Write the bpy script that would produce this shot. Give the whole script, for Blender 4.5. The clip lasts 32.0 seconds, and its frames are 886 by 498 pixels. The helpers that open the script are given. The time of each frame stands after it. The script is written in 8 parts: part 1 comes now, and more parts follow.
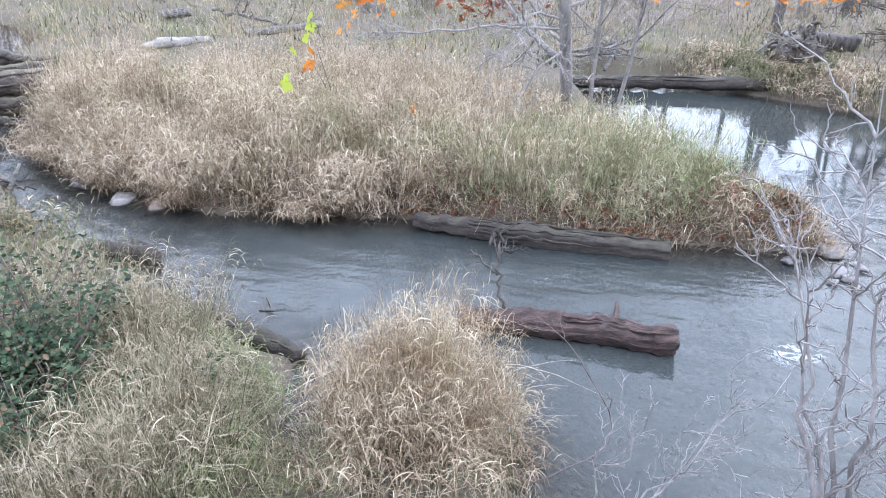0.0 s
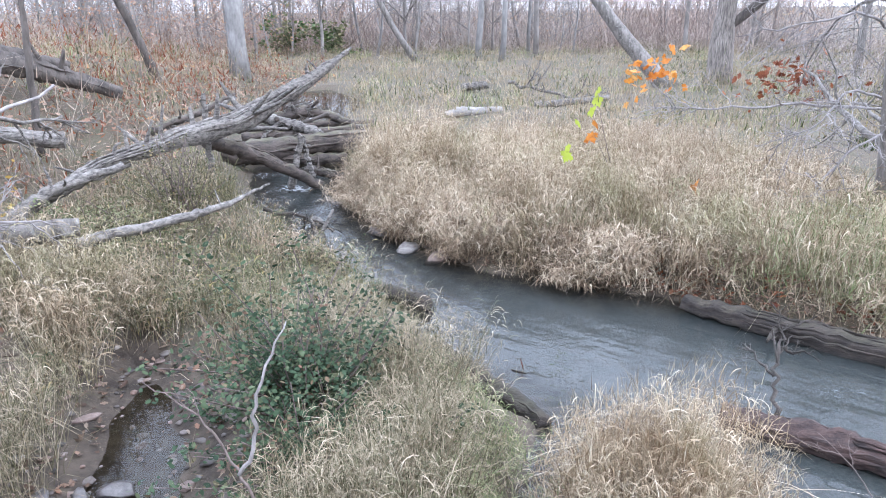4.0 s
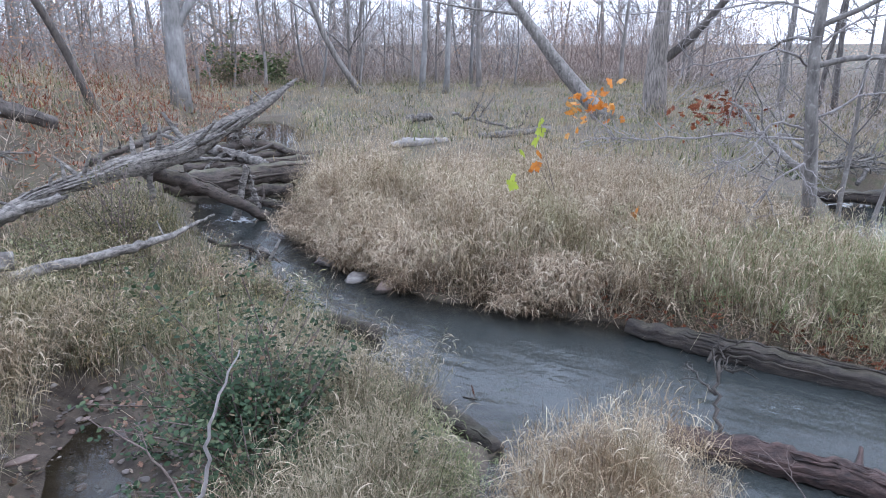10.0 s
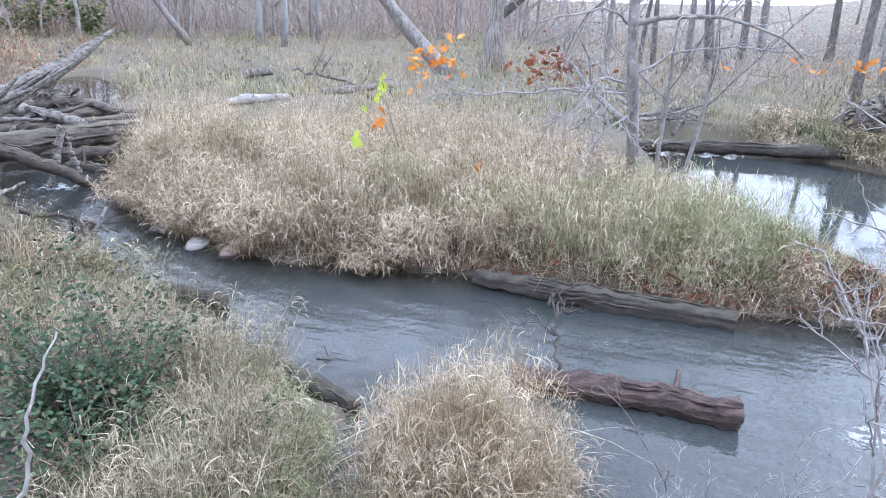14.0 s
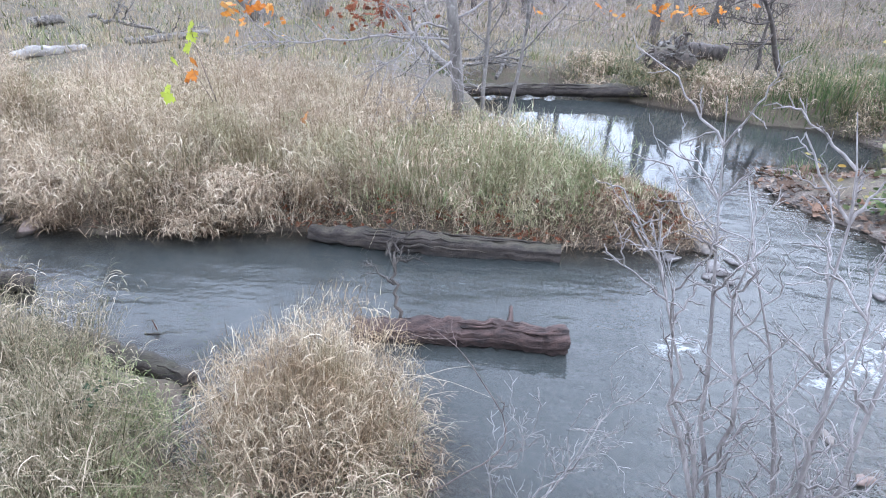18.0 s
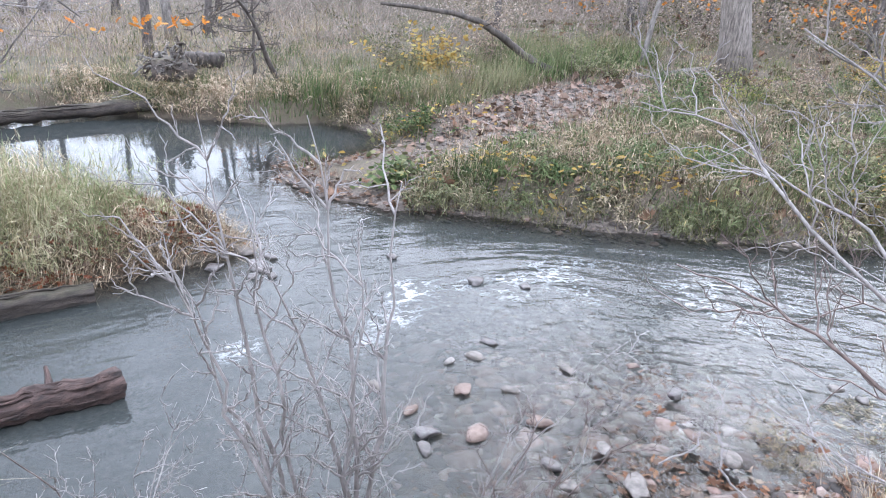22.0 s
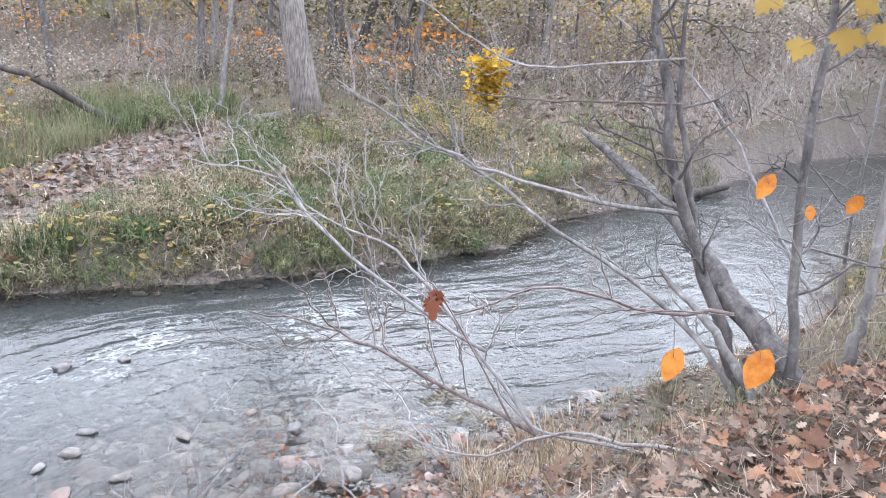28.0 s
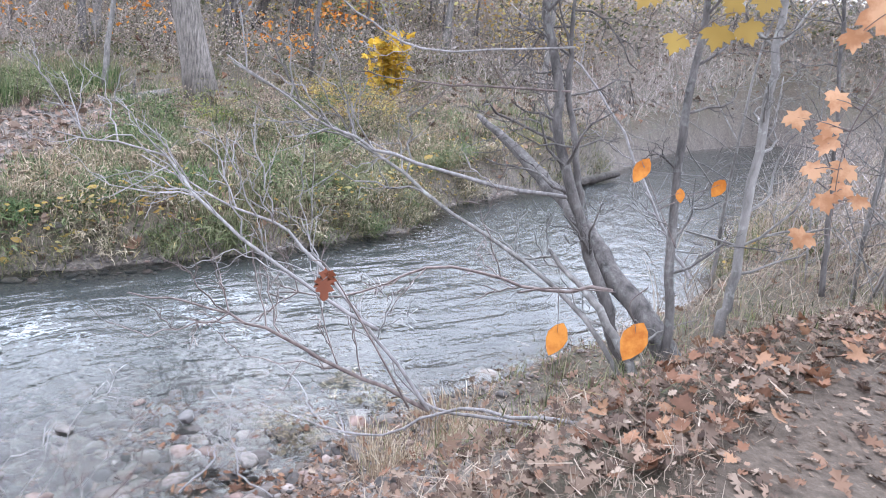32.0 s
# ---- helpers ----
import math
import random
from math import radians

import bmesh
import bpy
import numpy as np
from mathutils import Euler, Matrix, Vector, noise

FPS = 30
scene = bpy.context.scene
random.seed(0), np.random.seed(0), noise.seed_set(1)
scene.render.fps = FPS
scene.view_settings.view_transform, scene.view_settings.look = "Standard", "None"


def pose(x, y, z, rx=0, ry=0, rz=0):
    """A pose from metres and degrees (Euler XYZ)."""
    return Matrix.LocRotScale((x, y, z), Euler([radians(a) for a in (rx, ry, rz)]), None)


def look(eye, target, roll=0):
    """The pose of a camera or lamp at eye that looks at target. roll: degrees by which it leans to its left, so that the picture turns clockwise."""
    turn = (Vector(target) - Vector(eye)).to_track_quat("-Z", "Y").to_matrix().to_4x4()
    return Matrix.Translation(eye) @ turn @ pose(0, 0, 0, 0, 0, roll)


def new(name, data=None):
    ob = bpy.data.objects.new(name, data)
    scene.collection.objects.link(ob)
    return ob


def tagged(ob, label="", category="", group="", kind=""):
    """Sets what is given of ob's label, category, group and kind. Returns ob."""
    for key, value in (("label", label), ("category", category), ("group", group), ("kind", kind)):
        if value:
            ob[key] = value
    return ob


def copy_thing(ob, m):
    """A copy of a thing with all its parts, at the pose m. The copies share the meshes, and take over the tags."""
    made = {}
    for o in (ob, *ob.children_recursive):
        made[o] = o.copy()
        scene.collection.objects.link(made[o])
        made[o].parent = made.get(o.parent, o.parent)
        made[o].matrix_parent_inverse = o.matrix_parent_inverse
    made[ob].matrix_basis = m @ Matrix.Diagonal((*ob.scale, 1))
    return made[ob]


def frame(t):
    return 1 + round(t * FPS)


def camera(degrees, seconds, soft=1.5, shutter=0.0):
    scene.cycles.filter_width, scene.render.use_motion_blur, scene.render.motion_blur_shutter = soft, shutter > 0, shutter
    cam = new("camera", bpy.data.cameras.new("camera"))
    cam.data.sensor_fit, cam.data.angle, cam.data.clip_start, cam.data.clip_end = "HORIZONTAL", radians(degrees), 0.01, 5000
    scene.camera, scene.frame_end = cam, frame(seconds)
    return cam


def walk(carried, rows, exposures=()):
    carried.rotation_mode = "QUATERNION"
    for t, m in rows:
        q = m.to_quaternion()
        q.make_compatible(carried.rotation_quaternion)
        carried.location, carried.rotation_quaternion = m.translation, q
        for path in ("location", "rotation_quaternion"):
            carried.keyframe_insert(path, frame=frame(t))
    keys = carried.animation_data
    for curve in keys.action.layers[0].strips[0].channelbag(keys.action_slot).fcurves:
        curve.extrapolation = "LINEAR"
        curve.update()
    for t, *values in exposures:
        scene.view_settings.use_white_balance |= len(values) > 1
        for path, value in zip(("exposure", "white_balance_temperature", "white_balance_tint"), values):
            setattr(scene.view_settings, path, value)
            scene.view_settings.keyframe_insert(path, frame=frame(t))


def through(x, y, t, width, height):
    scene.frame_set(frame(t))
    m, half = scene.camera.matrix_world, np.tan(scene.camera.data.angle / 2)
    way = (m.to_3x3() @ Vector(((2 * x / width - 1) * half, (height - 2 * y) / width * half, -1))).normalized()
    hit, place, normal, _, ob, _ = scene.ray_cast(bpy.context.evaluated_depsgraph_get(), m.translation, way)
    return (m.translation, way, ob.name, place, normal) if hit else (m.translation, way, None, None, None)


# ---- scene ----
# ---------- camera ----------
cam = camera(66.6, 32.0, soft=1.0)
PATH = [
    (0, (0.016, 0.181, 3.442), (0.6775, 1.8696, 2.5993), 1.18),
    (0.5, (0.009, 0.187, 3.447), (0.6203, 1.9089, 2.6348), 1.21),
    (1, (0.011, 0.210, 3.437), (0.5371, 1.9747, 2.6559), 0.76),
    (1.5, (0.029, 0.232, 3.433), (0.4297, 2.0391, 2.6753), -0.15),
    (2, (0.024, 0.244, 3.436), (0.3363, 2.0728, 2.6888), -0.26),
    (2.5, (0.023, 0.254, 3.439), (0.2402, 2.1022, 2.7051), -0.40),
    (3, (0.029, 0.164, 3.450), (0.1410, 2.0274, 2.7330), -0.96),
    (3.5, (0.018, 0.163, 3.456), (0.0277, 2.0414, 2.7696), -1.15),
    (4, (0.015, 0.169, 3.462), (-0.0660, 2.0546, 2.8006), -0.57),
    (4.5, (0.014, 0.189, 3.461), (-0.1717, 2.0723, 2.8159), -0.45),
    (6.5, (-0.043, 0.039, 3.498), (-0.5676, 1.8627, 2.8667), -0.34),
    (7, (-0.054, 0.068, 3.489), (-0.5783, 1.9034, 2.8924), -0.17),
    (7.5, (-0.049, 0.105, 3.483), (-0.4613, 1.9856, 2.9411), -0.03),
    (8, (-0.051, 0.128, 3.483), (-0.3554, 2.0444, 2.9985), 0.46),
    (8.5, (-0.036, 0.131, 3.486), (-0.2232, 2.0764, 3.0626), 0.37),
    (9, (0.011, 0.044, 3.506), (-0.0045, 1.9998, 3.0866), 0.91),
    (9.5, (-0.017, 0.094, 3.483), (0.0359, 2.0416, 3.0298), 0.76),
    (10, (-0.018, 0.113, 3.457), (0.0604, 2.0268, 2.8800), 0.09),
    (10.5, (-0.014, 0.132, 3.451), (0.1294, 2.0144, 2.7904), 0.47),
    (11, (0.005, 0.109, 3.461), (0.2271, 1.9685, 2.7594), 0.88),
    (11.5, (0.007, 0.128, 3.457), (0.3056, 1.9796, 2.7628), 0.86),
    (12, (0.013, 0.129, 3.455), (0.3830, 1.9726, 2.7732), 0.88),
    (12.5, (0.024, 0.130, 3.452), (0.4564, 1.9633, 2.7789), 1.11),
    (13, (0.018, 0.139, 3.454), (0.4660, 1.9635, 2.7680), 1.51),
    (13.5, (0.020, 0.134, 3.458), (0.4779, 1.9552, 2.7706), 1.50),
    (14, (0.030, 0.132, 3.456), (0.5347, 1.9391, 2.7648), 1.51),
    (14.5, (0.030, 0.131, 3.453), (0.5655, 1.9292, 2.7608), 1.65),
    (16.5, (0.085, 0.151, 3.457), (0.8183, 1.8524, 2.7043), 2.32),
    (17, (0.103, 0.141, 3.455), (0.8981, 1.8013, 2.6729), 1.90),
    (17.5, (0.102, 0.122, 3.469), (0.9610, 1.7428, 2.6730), 1.68),
    (18, (0.111, 0.140, 3.474), (1.0292, 1.7186, 2.6589), 2.48),
    (18.5, (0.131, 0.134, 3.453), (1.1021, 1.6666, 2.6124), 2.78),
    (19, (0.132, 0.129, 3.475), (1.1340, 1.6439, 2.6374), 2.77),
    (19.5, (0.140, 0.123, 3.484), (1.1788, 1.6292, 2.6752), 2.94),
    (20, (0.131, 0.122, 3.499), (1.2416, 1.5937, 2.7235), 3.13),
    (20.5, (0.169, 0.085, 3.495), (1.3611, 1.5036, 2.7421), 2.02),
    (21, (0.115, -0.026, 3.559), (1.5824, 1.1010, 2.7995), 2.44),
    (21.5, (0.189, -0.023, 3.530), (1.8499, 0.8037, 2.7816), 2.73),
    (22, (0.188, -0.044, 3.544), (1.9296, 0.6083, 2.8092), 3.39),
    (22.5, (0.204, -0.055, 3.536), (1.9867, 0.4809, 2.8064), 4.22),
    (23, (0.211, -0.047, 3.537), (2.0103, 0.4380, 2.8107), 4.78),
    (23.5, (0.213, -0.063, 3.539), (2.0283, 0.3691, 2.8179), 4.73),
    (24, (0.228, -0.092, 3.543), (2.0684, 0.2578, 2.8434), 4.49),
    (24.5, (0.231, -0.119, 3.557), (2.0988, 0.1141, 2.8819), 4.41),
    (25, (0.236, -0.155, 3.563), (2.1209, -0.0392, 2.9045), 4.09),
    (25.5, (0.217, -0.181, 3.576), (2.1088, -0.1834, 2.9261), 3.72),
    (27.5, (0.158, -0.262, 3.607), (2.0520, -0.5485, 3.0310), 3.96),
    (28, (0.167, -0.285, 3.607), (2.0443, -0.7018, 3.0575), 3.58),
    (28.5, (0.136, -0.307, 3.626), (1.9912, -0.8361, 3.0975), 3.44),
    (29, (0.090, -0.307, 3.652), (1.9149, -0.9614, 3.1616), 2.81),
    (29.5, (0.080, -0.340, 3.660), (1.8584, -1.1327, 3.2023), 2.77),
    (30, (0.085, -0.362, 3.664), (1.8200, -1.2555, 3.2278), 3.31),
    (30.5, (0.081, -0.380, 3.662), (1.7995, -1.3165, 3.2510), 3.21),
    (31, (0.083, -0.374, 3.654), (1.8017, -1.3115, 3.2427), 3.92),
    (31.5, (0.114, -0.346, 3.616), (1.8855, -1.1396, 3.1356), 5.45),
    (32, (0.120, -0.323, 3.596), (1.9084, -1.0155, 3.0269), 5.95),
]
EXPOSURE = [(0, 2.10, 5480), (3, 2.10, 5520), (4.5, 2.10, 5550), (6.5, 2.06, 5450), (7.5, 2.06, 5420), (8.2, 1.90, 5400), (9, 1.38, 5420), (9.6, 1.34, 5420), (10.2, 1.48, 5400), (11, 1.95, 5350), (12, 2.05, 5330), (13, 2.08, 5330), (18, 1.98, 5480), (20, 1.95, 5600), (22, 2.0, 5780), (25.5, 2.06, 5850), (27.5, 2.10, 5850), (29, 2.10, 5850), (30, 2.0, 5850), (32, 2.0, 5700)]
walk(cam, [(t, look(eye, target, roll)) for t, eye, target, roll in PATH], [(t, stops, kelvin, 15) for t, stops, kelvin in EXPOSURE])

# ---------- sky and sun: a bright overcast late afternoon ----------
world = bpy.data.worlds.new("overcast_sky")
scene.world = world
world.use_nodes = True
wn = world.node_tree.nodes
sky = wn.new("ShaderNodeTexSky")
sky.sky_type, sky.sun_disc, sky.sun_elevation, sky.sun_rotation = "NISHITA", False, radians(26), radians(95)
sky.air_density, sky.dust_density, sky.ozone_density = 1.2, 2.0, 1.0
wash = wn.new("ShaderNodeHueSaturation")
wash.inputs["Saturation"].default_value = 0.28
world.node_tree.links.new(sky.outputs["Color"], wash.inputs["Color"])
veil = wn.new("ShaderNodeMix")
veil.data_type = "RGBA"
veil.inputs["Factor"].default_value = 0.75
veil.inputs["B"].default_value = (7.2, 7.55, 8.0, 1)
world.node_tree.links.new(wash.outputs["Color"], veil.inputs["A"])
world.node_tree.links.new(veil.outputs["Result"], wn["Background"].inputs["Color"])
wn["Background"].inputs["Strength"].default_value = 0.15
sun_data = bpy.data.lights.new("sun", "SUN")
sun_data.energy, sun_data.angle, sun_data.color = 0.5, radians(90), (1.0, 0.96, 0.9)
sun = new("sun", sun_data)
sun.matrix_world = look((21, -5, 13), (0, 0, 0))
# ---------- small tools ----------
rng = np.random.default_rng(7)


def from_arrays(name, verts, faces, material, smooth=True, parent=None, attrs=None):
    """A mesh object from an (n, 3) array and a list of face arrays, each (m, 3) or (m, 4)."""
    me = bpy.data.meshes.new(name)
    verts = np.asarray(verts, np.float32)
    faces = [np.asarray(f, np.int32) for f in faces if len(f)]
    loops = np.concatenate([f.ravel() for f in faces])
    sizes = np.concatenate([np.full(len(f), f.shape[1], np.int32) for f in faces])
    me.vertices.add(len(verts))
    me.vertices.foreach_set("co", verts.ravel())
    me.loops.add(len(loops))
    me.loops.foreach_set("vertex_index", loops)
    me.polygons.add(len(sizes))
    me.polygons.foreach_set("loop_start", np.concatenate([[0], np.cumsum(sizes)[:-1]]).astype(np.int32))
    me.polygons.foreach_set("loop_total", sizes)
    me.polygons.foreach_set("use_smooth", np.full(len(sizes), smooth))
    for key, values in (attrs or {}).items():
        me.attributes.new(key, "FLOAT", "POINT").data.foreach_set("value", np.asarray(values, np.float32))
    me.update(calc_edges=True)
    me.materials.append(material)
    ob = new(name, me)
    if parent:
        ob.parent = parent
    return ob


class Pile:
    """Collects vertices and faces of many small pieces that become one mesh."""

    def __init__(self):
        self.v, self.q, self.t, self.n = [], [], [], 0

    def add(self, verts, quads=(), tris=()):
        self.v.append(np.asarray(verts, float).reshape(-1, 3))
        if len(quads):
            self.q.append(np.asarray(quads, int) + self.n)
        if len(tris):
            self.t.append(np.asarray(tris, int) + self.n)
        self.n += len(self.v[-1])

    def make(self, name, material, parent=None, smooth=True):
        faces = [np.concatenate(some) for some in (self.q, self.t) if some]
        return from_arrays(name, np.concatenate(self.v), faces, material, smooth, parent)


def smoothstep(a, b, x):
    k = np.clip((np.asarray(x, float) - a) / (b - a), 0, 1)
    return k * k * (3 - 2 * k)


def spline(points, n):
    """n points along a smooth curve through the given ones (Catmull-Rom)."""
    p = np.asarray(points, float)
    if len(p) == 2:
        return p[0] + (p[1] - p[0]) * np.linspace(0, 1, n)[:, None]
    e = np.vstack([2 * p[0] - p[1], p, 2 * p[-1] - p[-2]])
    u = np.linspace(0, len(p) - 1 - 1e-6, n)
    i, f = u.astype(int), (u % 1)[:, None]
    a, b, c, d = e[i], e[i + 1], e[i + 2], e[i + 3]
    return 0.5 * (2 * b + (c - a) * f + (2 * a - 5 * b + 4 * c - d) * f**2 + (3 * b - 3 * c + d - a) * f**3)


def tube(pile, path, radii, sides=6, rough=0.0, ends=True, seed=0):
    """A round limb along a path; rough: how far its bark bulges, as a share of the radius."""
    path = np.asarray(path, float)
    n = len(path)
    radii = np.broadcast_to(np.asarray(radii, float), (n,)) if np.ndim(radii) == 0 or len(np.atleast_1d(radii)) == n else np.interp(np.linspace(0, 1, n), np.linspace(0, 1, len(radii)), radii)
    along = np.gradient(path, axis=0)
    along /= np.linalg.norm(along, axis=1, keepdims=True) + 1e-9
    ref = np.array([0.0, 0, 1]) if abs(along[:, 2]).mean() < 0.8 else np.array([1.0, 0, 0])
    a = np.cross(along, ref)
    a /= np.linalg.norm(a, axis=1, keepdims=True) + 1e-9
    b = np.cross(along, a)
    ang = np.linspace(0, 2 * np.pi, sides, endpoint=False)
    r = radii[:, None] * np.ones(sides)
    if rough:
        g = np.random.default_rng(seed)
        ridge = g.normal(0, 1, sides) * 0.6
        r = r * (1 + rough * (ridge + g.normal(0, 0.6, (n, sides)) + g.normal(0, 0.5, (n, 1))))
    v = path[:, None] + r[..., None] * (np.cos(ang)[None, :, None] * a[:, None] + np.sin(ang)[None, :, None] * b[:, None])
    i, j = np.meshgrid(np.arange(n - 1), np.arange(sides), indexing="ij")
    k = (j + 1) % sides
    quads = np.stack([i * sides + j, i * sides + k, (i + 1) * sides + k, (i + 1) * sides + j], -1).reshape(-1, 4)
    v = v.reshape(-1, 3)
    tris = []
    if ends:
        v = np.vstack([v, path[0], path[-1]])
        s = np.arange(sides)
        tris = np.vstack([np.stack([(s + 1) % sides, s, np.full(sides, n * sides)], 1),
                          np.stack([(n - 1) * sides + s, (n - 1) * sides + (s + 1) % sides, np.full(sides, n * sides + 1)], 1)])
    pile.add(v, quads, tris)


# ---------- plan: water and land ----------
WATER = np.array([(-5.2, 16.0), (-2.7, 16.0), (-2.4, 12.9), (-1.45, 11.0), (-0.63, 9.96), (0.17, 9.12), (1.0, 8.83), (1.9, 8.4), (2.8, 8.05), (4.0, 7.25), (5.3, 6.4),
                  (6.5, 5.75), (7.25, 5.35), (7.5, 5.9), (7.55, 6.6), (7.4, 7.4), (7.25, 8.1), (7.3, 9.2), (7.9, 11.1), (9.2, 14.6), (9.7, 15.6), (11.0, 16.2),
                  (12.6, 15.6), (13.0, 13.3), (13.8, 11.7), (14.3, 10.0), (15.3, 9.2), (15.0, 7.4), (14.2, 6.5), (12.3, 6.75), (11.2, 7.6), (10.2, 7.0), (9.85, 5.9),
                  (9.8, 4.75), (10.15, 3.5), (10.4, 2.1), (10.5, 1.2), (11.1, -0.6), (11.5, -1.9), (12.6, -4.3), (14.6, -5.8), (16.6, -8.9), (18.3, -11.8), (26.0, -21.0), (33.0, -34.0),
                  (24.0, -34.0), (16.6, -18.0), (12.0, -12.4), (8.5, -8.2), (7.1, -5.4), (6.7, -4.6), (6.5, -3.9), (6.0, -2.6), (5.4, -1.3), (4.4, -0.1), (3.2, 1.1), (2.5, 1.9), (1.85, 2.5),
                  (1.75, 3.1), (1.6, 4.2), (0.8, 4.2), (0.5, 3.7), (0.3, 4.2), (0.55, 4.9), (0.65, 5.35), (0.2, 5.75), (-0.3, 6.1), (-0.42, 6.9), (-0.75, 7.8), (-1.85, 9.05), (-2.85, 10.4), (-4.2, 12.6), (-4.8, 14.2)])
STREAM = np.array([(-4.0, 15.6), (-2.6, 12.0), (-1.2, 9.8), (0.5, 7.7), (2.5, 6.4), (4.5, 5.0), (6.5, 3.4), (8.2, 1.6), (8.8, -0.6), (9.2, -3.0), (10.2, -6.0), (13.0, -9.5), (17.5, -14.0), (28.0, -31.0)])
BROOK = np.array([(-3.2, 5.9), (-2.75, 5.5), (-2.35, 4.8), (-1.9, 4.1), (-1.6, 3.3), (-2.3, 3.0), (-2.65, 3.8), (-3.0, 4.9)])
BACKWATER = np.array([(-6.0, 19.5), (-4.2, 20.5), (-4.0, 24.5), (-6.0, 28.5), (-8.0, 27.0), (-7.0, 22.0)])
BANK = np.array([(-30.0, 4.0), (-12.0, 1.6), (-4.0, 1.3), (-1.0, 0.8), (0.6, 0.6), (1.3, -0.3), (2.4, -2.4), (2.9, -3.3), (3.2, -4.4), (3.5, -6.5), (4.8, -10.0), (8.5, -16.0), (15.0, -30.0), (40.0, -80.0)])


def segment_distance(x, y, line, closed):
    p = np.stack([x, y], -1)
    best = np.full(x.shape, 1e9)
    pairs = list(zip(line, np.roll(line, -1, 0))) if closed else list(zip(line[:-1], line[1:]))
    inside = np.zeros(x.shape, bool)
    for a, b in pairs:
        d = b - a
        k = np.clip(((p - a) @ d) / (d @ d), 0, 1)
        best = np.minimum(best, np.hypot(*np.moveaxis(p - a - k[..., None] * d, -1, 0)))
        if closed:
            cut = (a[1] > y) != (b[1] > y)
            inside ^= cut & (x < (b[0] - a[0]) * (y - a[1]) / (b[1] - a[1] + 1e-12) + a[0])
    return best, inside


def signed(x, y, line):
    d, inside = segment_distance(x, y, line, True)
    return np.where(inside, -d, d)


def flow_coords(x, y):
    """Metres along and across the stream, for streaks and waves that follow the current."""
    line = spline(STREAM, 70)
    p = np.stack([x, y], -1)
    best, along, across = np.full(x.shape, 1e9), np.zeros(x.shape), np.zeros(x.shape)
    run = 0.0
    for a, b in zip(line[:-1], line[1:]):
        d = b - a
        size = math.hypot(*d)
        k = np.clip(((p - a) @ d) / (d @ d), 0, 1)
        off = p - a - k[..., None] * d
        far = np.hypot(off[..., 0], off[..., 1])
        near = far < best
        best = np.where(near, far, best)
        along = np.where(near, run + k * size, along)
        across = np.where(near, (d[0] * off[..., 1] - d[1] * off[..., 0]) / size, across)
        run += size
    return along, across


def ripple_noise(x, y, s, seed=0.0):
    """Cheap smooth noise from sums of waves, about -1 to 1."""
    x, y = x / s + seed, y / s - 1.7 * seed
    return (np.sin(1.3 * x + 0.7 * y + 1.9 * np.sin(0.8 * y + seed)) + np.sin(-0.9 * x + 1.6 * y + 1.4 * np.sin(1.1 * x)) + np.sin(2.1 * x + 1.9 * y + 2.0)) / 3


def bank_distance(x, y):
    """Metres in front of the edge of the high bank on which the camera stands; negative behind it."""
    d, _ = segment_distance(x, y, BANK, False)
    poly = np.vstack([BANK, [(-60, -80), (-60, 8)]])
    _, inside = segment_distance(x, y, poly, True)
    return np.where(inside, -d, d)


def bar(x, y):
    """Below 1 on the leaf-strewn gravel bar behind the far shore."""
    u, v = (x - 15.9) * 0.92 - (y - 3.5) * 0.39, (x - 15.9) * 0.39 + (y - 3.5) * 0.92
    return np.hypot(u / 4.3, v / 1.7)


